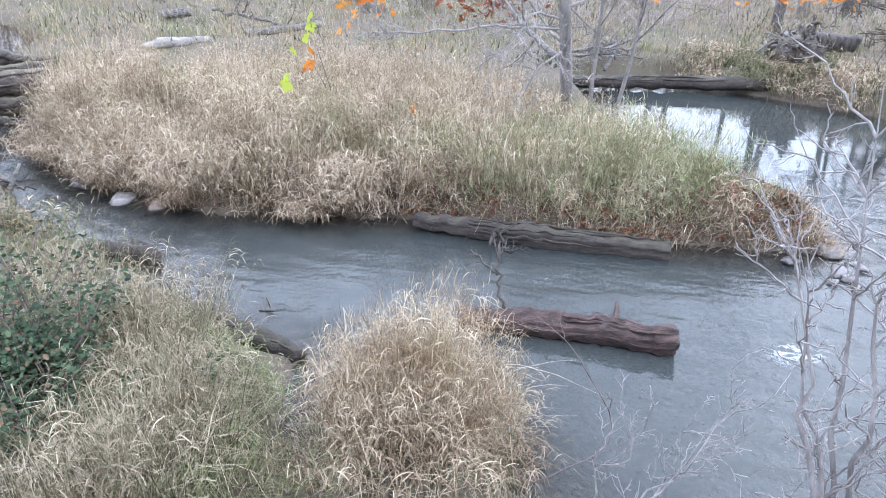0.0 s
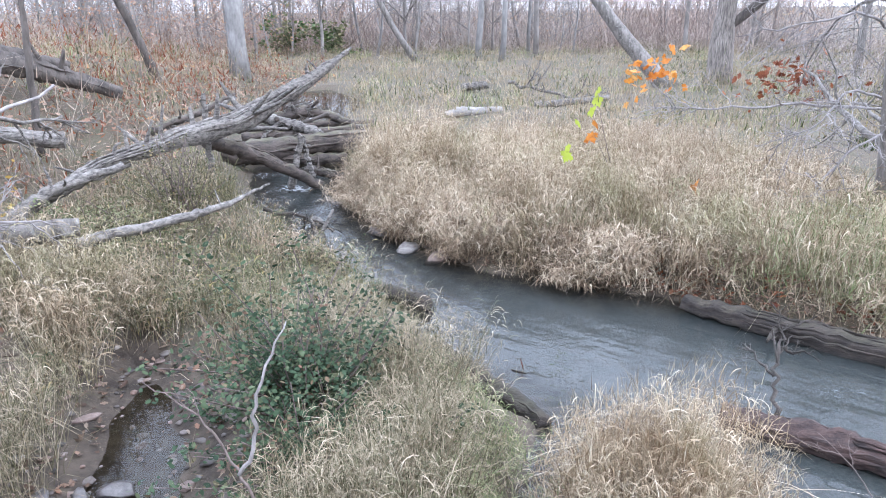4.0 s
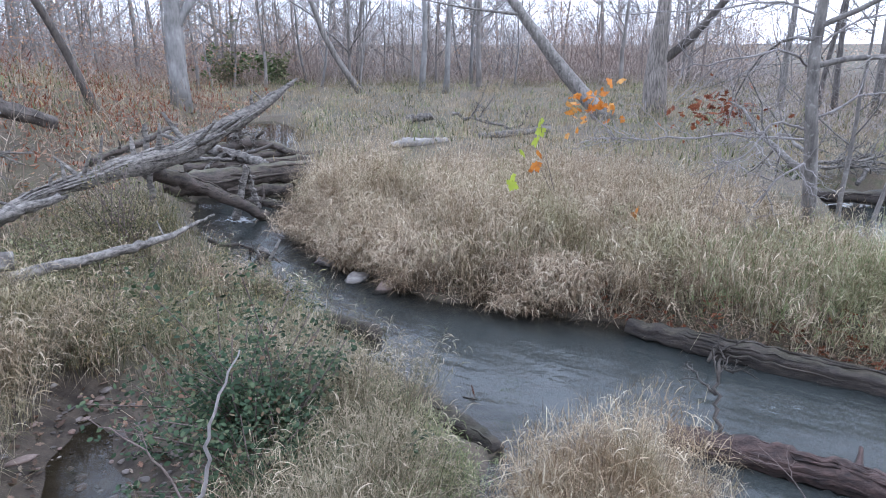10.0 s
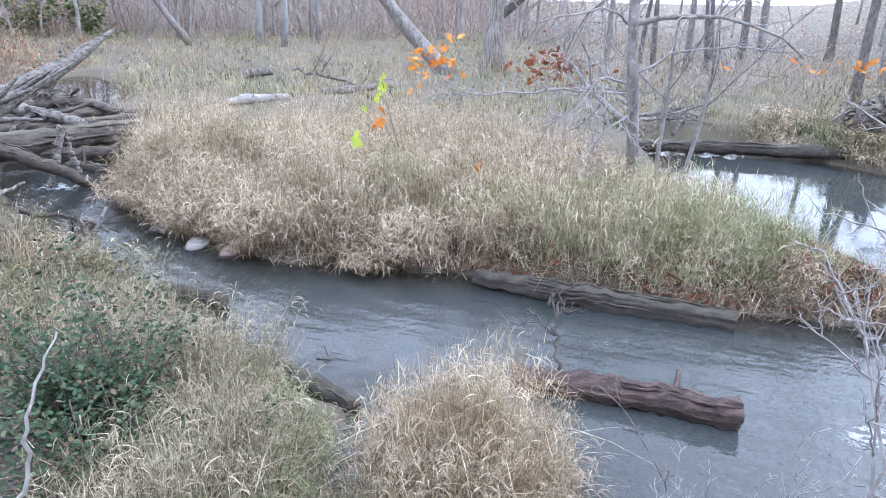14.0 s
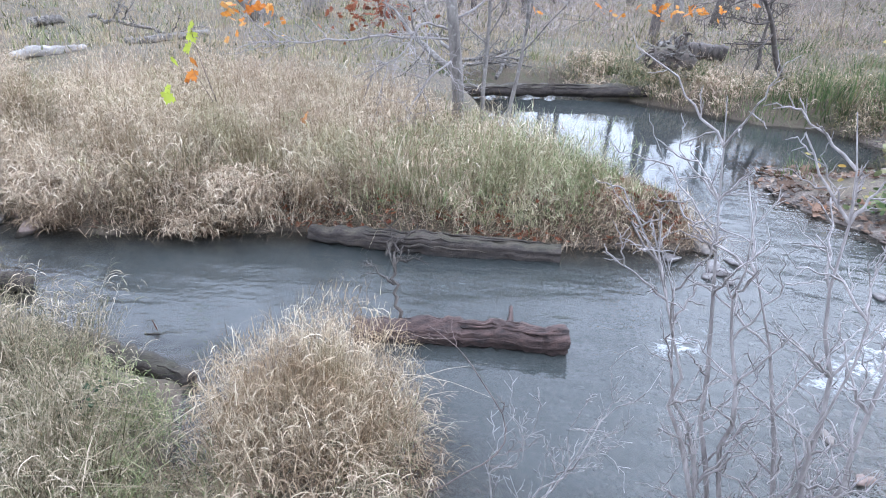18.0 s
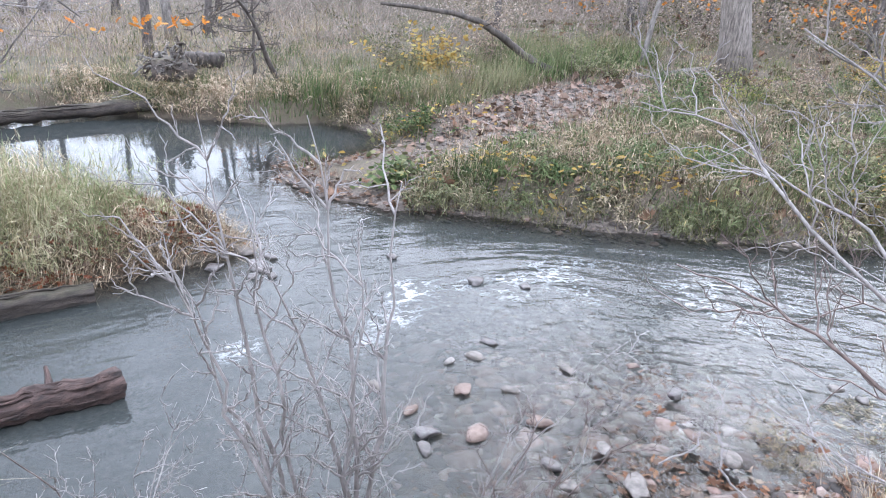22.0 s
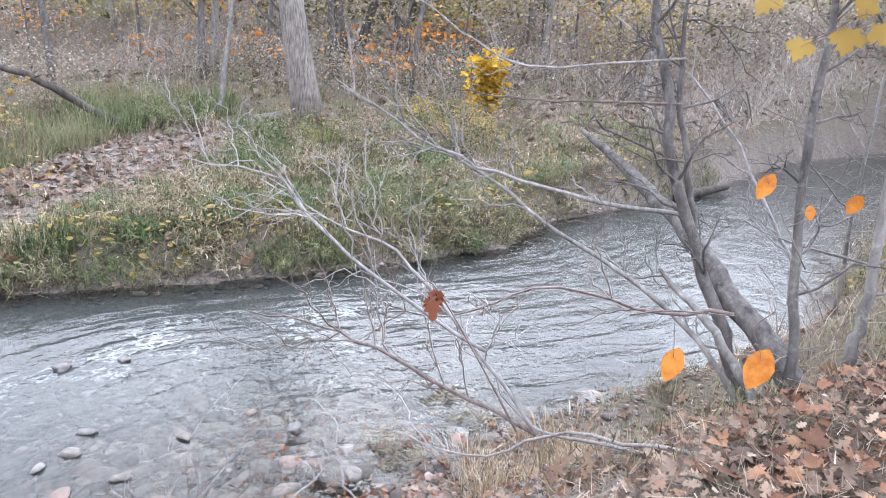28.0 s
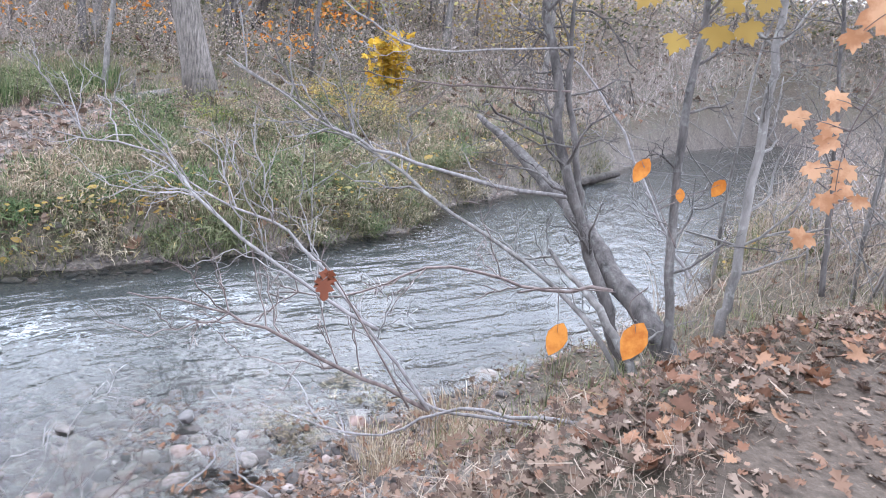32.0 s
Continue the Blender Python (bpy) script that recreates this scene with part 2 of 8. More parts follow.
def land(x, y):
    """Height of the ground, and masks of gravel, path and forest floor."""
    x, y = np.asarray(x, float), np.asarray(y, float)
    sd = signed(x, y, WATER) + 0.08 * ripple_noise(x, y, 0.35, 2.0)
    bd = bank_distance(x, y)
    r = np.hypot(x, y)
    low = 0.42 + 0.12 * ripple_noise(x, y, 2.4) + 0.25 * smoothstep(14, 40, y)
    low = low * (1 - 0.5 * smoothstep(6.0, 7.5, y) * smoothstep(-4.5, -3.0, x) * smoothstep(0.6, -0.2, x) * (y < 12))
    low = low + 0.4 * smoothstep(-2.6, -4.8, x) * smoothstep(9.5, 6.5, y)
    low = low + np.minimum(0.082 * np.maximum(0, (x - 11) - 0.9 * np.maximum(0, y - 6)), 3.2) * smoothstep(-60, 0, y + 60)
    low = low + np.minimum(0.5 * np.maximum(0, -x - 7.2), 1.9 + 0.06 * np.maximum(0, -x - 10)) * smoothstep(40, 16, y) + np.maximum(0, r - 60) * 0.012 + 0.15 * np.maximum(0, r - 36) * smoothstep(0.0, 0.6, (0.8 * x - 0.6 * y) / (r + 1)) * (r < 110) + 11.1 * smoothstep(0.0, 0.6, (0.8 * x - 0.6 * y) / (r + 1)) * (r >= 110)
    low = low - 0.28 * smoothstep(1.6, 0.2, np.hypot(x - 11.8, y - 5.6) - 0.9)
    gravel = smoothstep(1.2, 0.2, np.hypot((x - 4.6) / 1.5, (y + 0.9) / 2.2) - 0.6)
    gravel = np.maximum(gravel, smoothstep(0.8, 0.0, bar(x, y) - 0.6))
    gravel = np.maximum(gravel, smoothstep(0.7, 0.2, sd) * smoothstep(8.3, 9.5, x + 0.2 * y) * smoothstep(8.5, 7.5, y))
    low = low * (1 - 0.72 * np.clip(gravel, 0, 1) * smoothstep(9.0, 7.5, x + 0.3 * y))
    z = low * smoothstep(-0.02, 0.55 + 0.5 * gravel, sd) + 0.02
    slope = 1.95 - 0.8 * np.maximum(bd - 0.15, 0) + 0.06 * ripple_noise(x, y, 0.5, 3.0)
    slope = np.where(bd < 0, 1.95 + 0.03 * ripple_noise(x, y, 0.8, 5.0), slope)
    z = np.maximum(z, slope * smoothstep(-0.1, 0.5, sd))
    shallow = smoothstep(2.5, 0.7, np.hypot((x - 5.1) / 1.05, (y + 0.2) / 1.5))
    deep = 0.34 - 0.325 * shallow
    bed = -(0.03 + deep * smoothstep(0.0, 1.1, -sd)) + 0.02 * ripple_noise(x, y, 0.22, 1.0)
    z = np.where(sd < 0, bed, z)
    bs = signed(x, y, BROOK) + 0.05 * ripple_noise(x, y, 0.3, 4.0)
    z = np.where(bs < 0.6, z * smoothstep(0.0, 0.6, bs) + 0.24 * (1 - smoothstep(0.0, 0.6, bs)) - 0.08 * smoothstep(0.05, -0.25, bs), z)
    ws = signed(x, y, BACKWATER)
    z = np.where(ws < 1.0, np.minimum(z, 0.3 + 0.4 * smoothstep(-0.2, 1.0, ws)), z)
    z = z + 0.03 * ripple_noise(x, y, 0.28, 6.0) * smoothstep(0.1, 0.5, sd)
    path = smoothstep(0.1, -0.4, bd)
    path = np.maximum(path, smoothstep(1.25, 0.7, np.hypot((x + 5.3) / 1.9, (y - 4.4) / 1.5)))
    return z, sd, gravel, path


def ground_z(x, y):
    return land(np.atleast_1d(x), np.atleast_1d(y))[0]


def gz(x, y):
    return float(ground_z(x, y)[0])


# ---------- materials ----------
def shader(name):
    m = bpy.data.materials.new(name)
    m.use_nodes = True
    n = m.node_tree.nodes
    return m, n, m.node_tree.links, n["Principled BSDF"]


def place(n, links, scale=(1, 1, 1), turn=(0, 0, 0)):
    co = n.new("ShaderNodeNewGeometry")
    mp = n.new("ShaderNodeMapping")
    mp.inputs["Scale"].default_value, mp.inputs["Rotation"].default_value = scale, turn
    links.new(co.outputs["Position"], mp.inputs["Vector"])
    return mp.outputs["Vector"]


def noise_node(n, links, vec, scale, detail=4.0, rough=0.6):
    t = n.new("ShaderNodeTexNoise")
    t.inputs["Scale"].default_value, t.inputs["Detail"].default_value, t.inputs["Roughness"].default_value = scale, detail, rough
    links.new(vec, t.inputs["Vector"])
    return t.outputs["Fac"]


def ramp(n, links, fac, stops):
    r = n.new("ShaderNodeValToRGB")
    while len(r.color_ramp.elements) < len(stops):
        r.color_ramp.elements.new(0.5)
    for e, (pos, col) in zip(r.color_ramp.elements, stops):
        e.position, e.color = pos, (*col, 1)
    links.new(fac, r.inputs["Fac"])
    return r.outputs["Color"]


def mixed(n, links, fac, a, b, mode="MIX"):
    m = n.new("ShaderNodeMix")
    m.data_type, m.blend_type = "RGBA", mode
    for sock, value in ((m.inputs["Factor"], fac), (m.inputs["A"], a), (m.inputs["B"], b)):
        if isinstance(value, (tuple, float, int)):
            sock.default_value = (*value, 1) if isinstance(value, tuple) else value
        else:
            links.new(value, sock)
    return m.outputs["Result"]


def bumped(n, links, height, bsdf, strength, distance):
    b = n.new("ShaderNodeBump")
    b.inputs["Strength"].default_value, b.inputs["Distance"].default_value = strength, distance
    links.new(height, b.inputs["Height"])
    links.new(b.outputs["Normal"], bsdf.inputs["Normal"])


def surface(name, stops, scale=6.0, coarse=0.8, rough=0.85, bump=0.5, depth=0.02, stretch=(1, 1, 1), coarse_to=(0.55, 0.5, 0.45)):
    """A matt natural surface: grain, larger blotches and relief."""
    m, n, links, bsdf = shader(name)
    vec = place(n, links, stretch)
    fine, broad = noise_node(n, links, vec, scale, 6.0, 0.65), noise_node(n, links, vec, coarse, 3.0)
    col = ramp(n, links, fine, stops)
    dim = ramp(n, links, broad, [(0.35, coarse_to), (0.65, (1, 1, 1))])
    links.new(mixed(n, links, 0.7, col, dim, "MULTIPLY"), bsdf.inputs["Base Color"])
    bsdf.inputs["Roughness"].default_value = rough
    bumped(n, links, fine, bsdf, bump, depth)
    return m


def foliage(name, stops, rough=0.75, through=0.2, patch=0.6, patch_to=(0.62, 0.58, 0.52), tone=None, tone_scale=0.45, tone_at=(0.5, 0.64)):
    """Blades and leaves: each one takes its own tone; darker and otherwise coloured patches run through them."""
    m, n, links, bsdf = shader(name)
    geo = n.new("ShaderNodeNewGeometry")
    col = ramp(n, links, geo.outputs["Random Per Island"], stops)
    vec = place(n, links)
    if tone:
        far = noise_node(n, links, vec, tone_scale, 4.0)
        col = mixed(n, links, ramp(n, links, far, [(tone_at[0], (0, 0, 0)), (tone_at[1], (0.75,) * 3)]), col, mixed(n, links, 0.45, tone, col))
    broad = noise_node(n, links, vec, patch, 5.0, 0.65)
    col = mixed(n, links, 0.85, col, ramp(n, links, broad, [(0.40, patch_to), (0.58, (1.0, 1.0, 1.0))]), "MULTIPLY")
    links.new(col, bsdf.inputs["Base Color"])
    bsdf.inputs["Roughness"].default_value = rough
    bsdf.inputs["Specular IOR Level"].default_value = 0.25
    tr = n.new("ShaderNodeBsdfTranslucent")
    links.new(col, tr.inputs["Color"])
    mx = n.new("ShaderNodeMixShader")
    mx.inputs["Fac"].default_value = through
    links.new(bsdf.outputs["BSDF"], mx.inputs[1])
    links.new(tr.outputs["BSDF"], mx.inputs[2])
    links.new(mx.outputs["Shader"], n["Material Output"].inputs["Surface"])
    return m


def bark(name, dark, light, scale=9.0, moss=0.0, wet=0.85, stretch=(1, 1, 0.25), depth=0.03, lichen=0.0):
    """Bark with long furrows, blotches, moss on top where given, and pale lichen."""
    m, n, links, bsdf = shader(name)
    vec = place(n, links, stretch)
    fur, broad = noise_node(n, links, vec, scale, 8.0, 0.7), noise_node(n, links, place(n, links), 1.7, 3.0)
    col = ramp(n, links, fur, [(0.33, dark), (0.5, tuple(0.5 * (a + b) for a, b in zip(dark, light))), (0.68, light)])
    col = mixed(n, links, 0.6, col, ramp(n, links, broad, [(0.35, (0.5, 0.48, 0.46)), (0.62, (1, 1, 1))]), "MULTIPLY")
    if lichen:
        spots = noise_node(n, links, place(n, links), 14.0, 3.0)
        col = mixed(n, links, ramp(n, links, spots, [(0.56, (0, 0, 0)), (0.66, (lichen,) * 3)]), col, (0.5, 0.5, 0.46))
    if moss:
        geo = n.new("ShaderNodeNewGeometry")
        sep = n.new("ShaderNodeSeparateXYZ")
        links.new(geo.outputs["Normal"], sep.inputs["Vector"])
        mul = n.new("ShaderNodeMath")
        mul.operation = "MULTIPLY"
        links.new(sep.outputs["Z"], mul.inputs[0])
        links.new(noise_node(n, links, place(n, links), 4.0, 5.0), mul.inputs[1])
        col = mixed(n, links, ramp(n, links, mul.outputs[0], [(0.3, (0, 0, 0)), (0.55, (moss,) * 3)]), col, (0.13, 0.13, 0.06))
    links.new(col, bsdf.inputs["Base Color"])
    bsdf.inputs["Roughness"].default_value = wet
    bumped(n, links, fur, bsdf, 0.8, depth)
    return m


def ground_material():
    m, n, links, bsdf = shader("soil_litter_and_gravel")
    vec = place(n, links)
    fine, broad, mid = noise_node(n, links, vec, 22.0, 7.0, 0.7), noise_node(n, links, vec, 0.6, 3.0), noise_node(n, links, vec, 5.0, 5.0)
    soil = ramp(n, links, fine, [(0.3, (0.03, 0.022, 0.016)), (0.5, (0.085, 0.065, 0.045)), (0.7, (0.18, 0.135, 0.09))])
    green = ramp(n, links, mid, [(0.42, (0.085, 0.066, 0.045)), (0.62, (0.05, 0.06, 0.026))])
    land_col = mixed(n, links, ramp(n, links, broad, [(0.4, (0.15,) * 3), (0.62, (0.75,) * 3)]), soil, green)
    cells = n.new("ShaderNodeTexVoronoi")
    cells.inputs["Scale"].default_value = 16.0
    links.new(vec, cells.inputs["Vector"])
    stone = mixed(n, links, 0.5, ramp(n, links, fine, [(0.3, (0.06, 0.05, 0.043)), (0.7, (0.24, 0.205, 0.18))]), ramp(n, links, noise_node(n, links, cells.outputs["Color"], 3.0, 0.0), [(0.3, (0.25, 0.24, 0.23)), (0.7, (0.75, 0.73, 0.7))]), "SOFT_LIGHT")
    attr = {}
    for key in ("gravel", "path", "bed"):
        a = n.new("ShaderNodeAttribute")
        a.attribute_name = key
        attr[key] = a.outputs["Fac"]
    dust = ramp(n, links, fine, [(0.3, (0.04, 0.028, 0.019)), (0.5, (0.085, 0.062, 0.044)), (0.6, (0.11, 0.082, 0.06)), (0.75, (0.21, 0.16, 0.12))])
    silt = ramp(n, links, mid, [(0.35, (0.03, 0.022, 0.016)), (0.65, (0.088, 0.068, 0.05))])
    col = mixed(n, links, attr["gravel"], land_col, stone)
    col = mixed(n, links, attr["path"], col, dust)
    col = mixed(n, links, attr["bed"], col, mixed(n, links, attr["gravel"], silt, mixed(n, links, 0.8, stone, (0.55, 0.52, 0.48), "MULTIPLY")))
    links.new(col, bsdf.inputs["Base Color"])
    bsdf.inputs["Roughness"].default_value = 0.9
    bumped(n, links, fine, bsdf, 0.7, 0.03)
    return m


def water_material(name, murk, clear, foam_and_sheen_at=None):
    """Running water: clear in depth, murky with silt, glossy by angle, with white where it breaks and, upstream, for
    sky reflection.
    """
    m, n, links, bsdf = shader(name)
    n.remove(bsdf)

    def named(key):
        a = n.new("ShaderNodeAttribute")
        a.attribute_name = key
        return a.outputs["Fac"]

    def sums(a, b, op, value=None):
        k = n.new("ShaderNodeMath")
        k.operation = op
        links.new(a, k.inputs[0])
        if b is not None:
            links.new(b, k.inputs[1])
        else:
            k.inputs[1].default_value = value
        return k.outputs[0]

    course = n.new("ShaderNodeCombineXYZ")
    links.new(named("along"), course.inputs["X"])
    links.new(named("across"), course.inputs["Y"])

    def stretched(sx, sy):
        mp = n.new("ShaderNodeMapping")
        mp.inputs["Scale"].default_value = (sx, sy, 1)
        links.new(course.outputs["Vector"], mp.inputs["Vector"])
        return mp.outputs["Vector"]

    streak = noise_node(n, links, stretched(0.5, 1.9), 1.7, 3.0, 0.5)
    chop = noise_node(n, links, stretched(1.3, 1.0), 7.5, 2.0, 0.55)
    height = sums(streak, sums(chop, None, "MULTIPLY", 0.3), "ADD")
    b = n.new("ShaderNodeBump")
    b.inputs["Distance"].default_value = 0.07
    links.new(named("waves"), b.inputs["Strength"])
    links.new(height, b.inputs["Height"])
    gl = n.new("ShaderNodeBsdfGlossy")
    gl.inputs["Roughness"].default_value = 0.035
    links.new(b.outputs["Normal"], gl.inputs["Normal"])
    fr = n.new("ShaderNodeFresnel")
    fr.inputs["IOR"].default_value = 1.41
    links.new(b.outputs["Normal"], fr.inputs["Normal"])
    tp, df = n.new("ShaderNodeBsdfTransparent"), n.new("ShaderNodeBsdfDiffuse")
    tp.inputs["Color"].default_value, df.inputs["Color"].default_value = (*clear, 1), (*murk, 1)
    body = n.new("ShaderNodeMixShader")
    links.new(named("depth"), body.inputs["Fac"])
    links.new(tp.outputs["BSDF"], body.inputs[1])
    links.new(df.outputs["BSDF"], body.inputs[2])
    top = n.new("ShaderNodeMixShader")
    links.new(fr.outputs["Fac"], top.inputs["Fac"])
    links.new(body.outputs["Shader"], top.inputs[1])
    links.new(gl.outputs["BSDF"], top.inputs[2])
    out = top.outputs["Shader"]
    if foam_and_sheen_at:
        curl = noise_node(n, links, stretched(0.8, 1.3), 3.4, 6.0, 0.66)
        ridge = sums(sums(sums(curl, None, "SUBTRACT", 0.5), None, "ABSOLUTE", 0.0), None, "MULTIPLY", 9.0)
        patch = noise_node(n, links, stretched(0.7, 1.1), 1.1, 4.0, 0.6)
        mask = sums(sums(named("foam_and_sheen"), patch, "MULTIPLY"), sums(ridge, None, "MULTIPLY", 0.36), "SUBTRACT")
        white = n.new("ShaderNodeBsdfDiffuse")
        white.inputs["Color"].default_value = (0.80, 0.83, 0.85, 1)
        mx = n.new("ShaderNodeMixShader")
        links.new(ramp(n, links, mask, [(0.26, (0, 0, 0)), (0.56, (0.55,) * 3)]), mx.inputs["Fac"])
        links.new(out, mx.inputs[1])
        links.new(white.outputs["BSDF"], mx.inputs[2])
        out = mx.outputs["Shader"]
    links.new(out, n["Material Output"].inputs["Surface"])
    return m


GROUND = ground_material()
WATER_MAT = water_material("stream_water", (0.050, 0.057, 0.056), (0.76, 0.78, 0.76), foam_and_sheen_at=True)
STILL_MAT = water_material("backwater", (0.035, 0.03, 0.023), (0.6, 0.58, 0.5))
STRAW = foliage("dry_reed_grass", [(0.0, (0.12, 0.085, 0.05)), (0.25, (0.32, 0.245, 0.16)), (0.6, (0.48, 0.39, 0.27)), (0.9, (0.62, 0.53, 0.40)), (1.0, (0.70, 0.62, 0.49))], patch=1.1, patch_to=(0.42, 0.37, 0.30), tone=(0.15, 0.19, 0.06), tone_scale=0.75, tone_at=(0.5, 0.6), through=0.15)
STRAW_PALE = foliage("pale_dry_grass", [(0.0, (0.20, 0.14, 0.09)), (0.4, (0.42, 0.33, 0.23)), (1.0, (0.62, 0.53, 0.40))], patch=2.2, patch_to=(0.55, 0.5, 0.45), through=0.15)
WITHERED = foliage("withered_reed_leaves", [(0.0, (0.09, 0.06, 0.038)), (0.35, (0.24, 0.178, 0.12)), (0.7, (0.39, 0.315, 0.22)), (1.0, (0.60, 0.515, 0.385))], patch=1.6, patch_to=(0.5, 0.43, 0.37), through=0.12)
GREEN = foliage("green_grass", [(0.0, (0.12, 0.15, 0.06)), (0.4, (0.22, 0.26, 0.12)), (0.75, (0.34, 0.34, 0.19)), (1.0, (0.52, 0.46, 0.33))], patch=1.2, tone=(0.5, 0.42, 0.3), tone_scale=0.8)
LUSH = foliage("lush_green_grass", [(0.0, (0.04, 0.07, 0.025)), (0.6, (0.105, 0.16, 0.06)), (1.0, (0.24, 0.25, 0.12))], patch=0.9, tone=(0.36, 0.3, 0.2), tone_scale=0.35, tone_at=(0.46, 0.56))
MEADOW = foliage("faded_marsh_grass", [(0.0, (0.24, 0.19, 0.125)), (0.5, (0.40, 0.33, 0.225)), (1.0, (0.54, 0.46, 0.33))], patch=0.5, patch_to=(0.5, 0.45, 0.38), tone=(0.15, 0.17, 0.07), tone_scale=0.3, tone_at=(0.54, 0.68), through=0.2)
BROWN = foliage("brown_weeds", [(0.0, (0.14, 0.10, 0.08)), (0.5, (0.30, 0.235, 0.18)), (1.0, (0.48, 0.40, 0.32))], patch=0.9)
BRAMBLE = foliage("bramble_leaves", [(0.0, (0.022, 0.04, 0.022)), (0.6, (0.055, 0.09, 0.045)), (0.9, (0.12, 0.14, 0.075)), (1.0, (0.16, 0.09, 0.06))], rough=0.75)
LITTER = foliage("fallen_leaves", [(0.0, (0.07, 0.045, 0.034)), (0.35, (0.14, 0.095, 0.07)), (0.65, (0.22, 0.16, 0.12)), (0.85, (0.22, 0.115, 0.07)), (1.0, (0.38, 0.31, 0.245))], through=0.1)
PINKISH = foliage("faded_pink_leaves", [(0.0, (0.20, 0.135, 0.105)), (0.5, (0.29, 0.205, 0.165)), (1.0, (0.38, 0.295, 0.245))], through=0.1)
DRIFTED = foliage("rusty_drift_leaves", [(0.0, (0.10, 0.05, 0.032)), (0.6, (0.24, 0.12, 0.07)), (1.0, (0.34, 0.20, 0.12))], patch=5.0, through=0.1)
YELLOW = foliage("yellow_leaves", [(0.0, (0.32, 0.21, 0.06)), (0.5, (0.48, 0.34, 0.10)), (1.0, (0.47, 0.43, 0.19))], through=0.5)
ORANGE = foliage("orange_leaves", [(0.0, (0.45, 0.16, 0.025)), (0.6, (0.60, 0.26, 0.05)), (1.0, (0.58, 0.34, 0.11))], patch=11.0, patch_to=(0.66, 0.5, 0.4), through=0.35)
PEACH = foliage("peach_maple_leaves", [(0.0, (0.46, 0.25, 0.13)), (0.6, (0.55, 0.34, 0.21)), (1.0, (0.52, 0.29, 0.08))], patch=9.0, patch_to=(0.62, 0.5, 0.42), through=0.35)
RUSSET = foliage("russet_tan_leaves", [(0.0, (0.24, 0.12, 0.08)), (0.4, (0.36, 0.22, 0.16)), (0.8, (0.46, 0.32, 0.25)), (1.0, (0.50, 0.28, 0.12))], through=0.35)
RUST = foliage("rust_oak_leaves", [(0.0, (0.14, 0.042, 0.024)), (1.0, (0.28, 0.10, 0.045))], through=0.3)
FRESH = foliage("yellow_green_leaves", [(0.0, (0.17, 0.20, 0.04)), (1.0, (0.34, 0.34, 0.09))], through=0.35)
LIME = foliage("lime_leaves", [(0.0, (0.35, 0.45, 0.06)), (1.0, (0.60, 0.62, 0.10))], through=0.4)
BARK_GREY = bark("grey_bark", (0.075, 0.068, 0.062), (0.28, 0.255, 0.235), lichen=0.25)
BARK_PALE = bark("pale_smooth_bark", (0.13, 0.125, 0.12), (0.31, 0.30, 0.29), scale=5.0, depth=0.008)
BARK_DARK = bark("dark_bark", (0.03, 0.025, 0.022), (0.13, 0.11, 0.095))
BARK_CHERRY = bark("dark_banded_bark", (0.016, 0.015, 0.016), (0.125, 0.115, 0.115), scale=9.0, stretch=(0.7, 0.7, 2.0), depth=0.06)
BARK_MID = bark("grey_brown_bark", (0.035, 0.03, 0.028), (0.17, 0.15, 0.138), scale=14.0, lichen=0.12)
DRIFT = bark("weathered_driftwood", (0.014, 0.011, 0.010), (0.29, 0.265, 0.24), scale=16.0, stretch=(0.6, 0.6, 1.5), depth=0.03)
WET_LOG = bark("wet_brown_log", (0.012, 0.0095, 0.008), (0.066, 0.05, 0.04), scale=12.0, stretch=(0.35, 0.8, 1.2), wet=0.8, moss=0.15, depth=0.05)
RED_LOG = bark("wet_red_brown_log", (0.014, 0.009, 0.008), (0.115, 0.07, 0.06), scale=13.0, stretch=(0.3, 0.8, 1.4), wet=0.8, depth=0.05)
JAM_LOG = bark("brown_jam_log", (0.02, 0.016, 0.013), (0.135, 0.105, 0.088), scale=10.0, stretch=(0.4, 0.9, 1.3), wet=0.75, moss=0.35)
PALE_SHEEN_WOOD = bark("pale_wood_and_water_sheen", (0.12, 0.11, 0.10), (0.36, 0.34, 0.32), scale=8.0, stretch=(0.5, 0.9, 1.2), depth=0.008)
TWIG = bark("grey_twigs", (0.15, 0.135, 0.13), (0.36, 0.335, 0.325), scale=30.0, depth=0.004)
TWIG_DARK = bark("brown_twigs", (0.07, 0.05, 0.045), (0.22, 0.17, 0.15), scale=30.0, depth=0.004)
STONE = surface("river_stone", [(0.3, (0.10, 0.09, 0.082)), (0.7, (0.27, 0.245, 0.225))], scale=14.0, coarse=2.5, rough=0.7)
STONE_RED = surface("reddish_stone", [(0.3, (0.13, 0.092, 0.078)), (0.7, (0.27, 0.205, 0.175))], scale=14.0, coarse=2.5, rough=0.75)
STONE_WET = surface("wet_dark_stone", [(0.3, (0.05, 0.045, 0.045)), (0.7, (0.17, 0.155, 0.15))], scale=14.0, coarse=2.5, rough=0.35)
BARK_FURROW = bark("furrowed_brown_bark", (0.05, 0.042, 0.038), (0.34, 0.30, 0.265), scale=20.0, stretch=(1, 1, 0.14), depth=0.05)
GOLD = foliage("golden_clump_grass", [(0.0, (0.15, 0.11, 0.07)), (0.3, (0.38, 0.30, 0.20)), (0.7, (0.52, 0.43, 0.30)), (1.0, (0.68, 0.60, 0.46))], patch=3.0, patch_to=(0.5, 0.42, 0.34), tone=(0.2, 0.2, 0.08), tone_scale=1.6, tone_at=(0.56, 0.7))
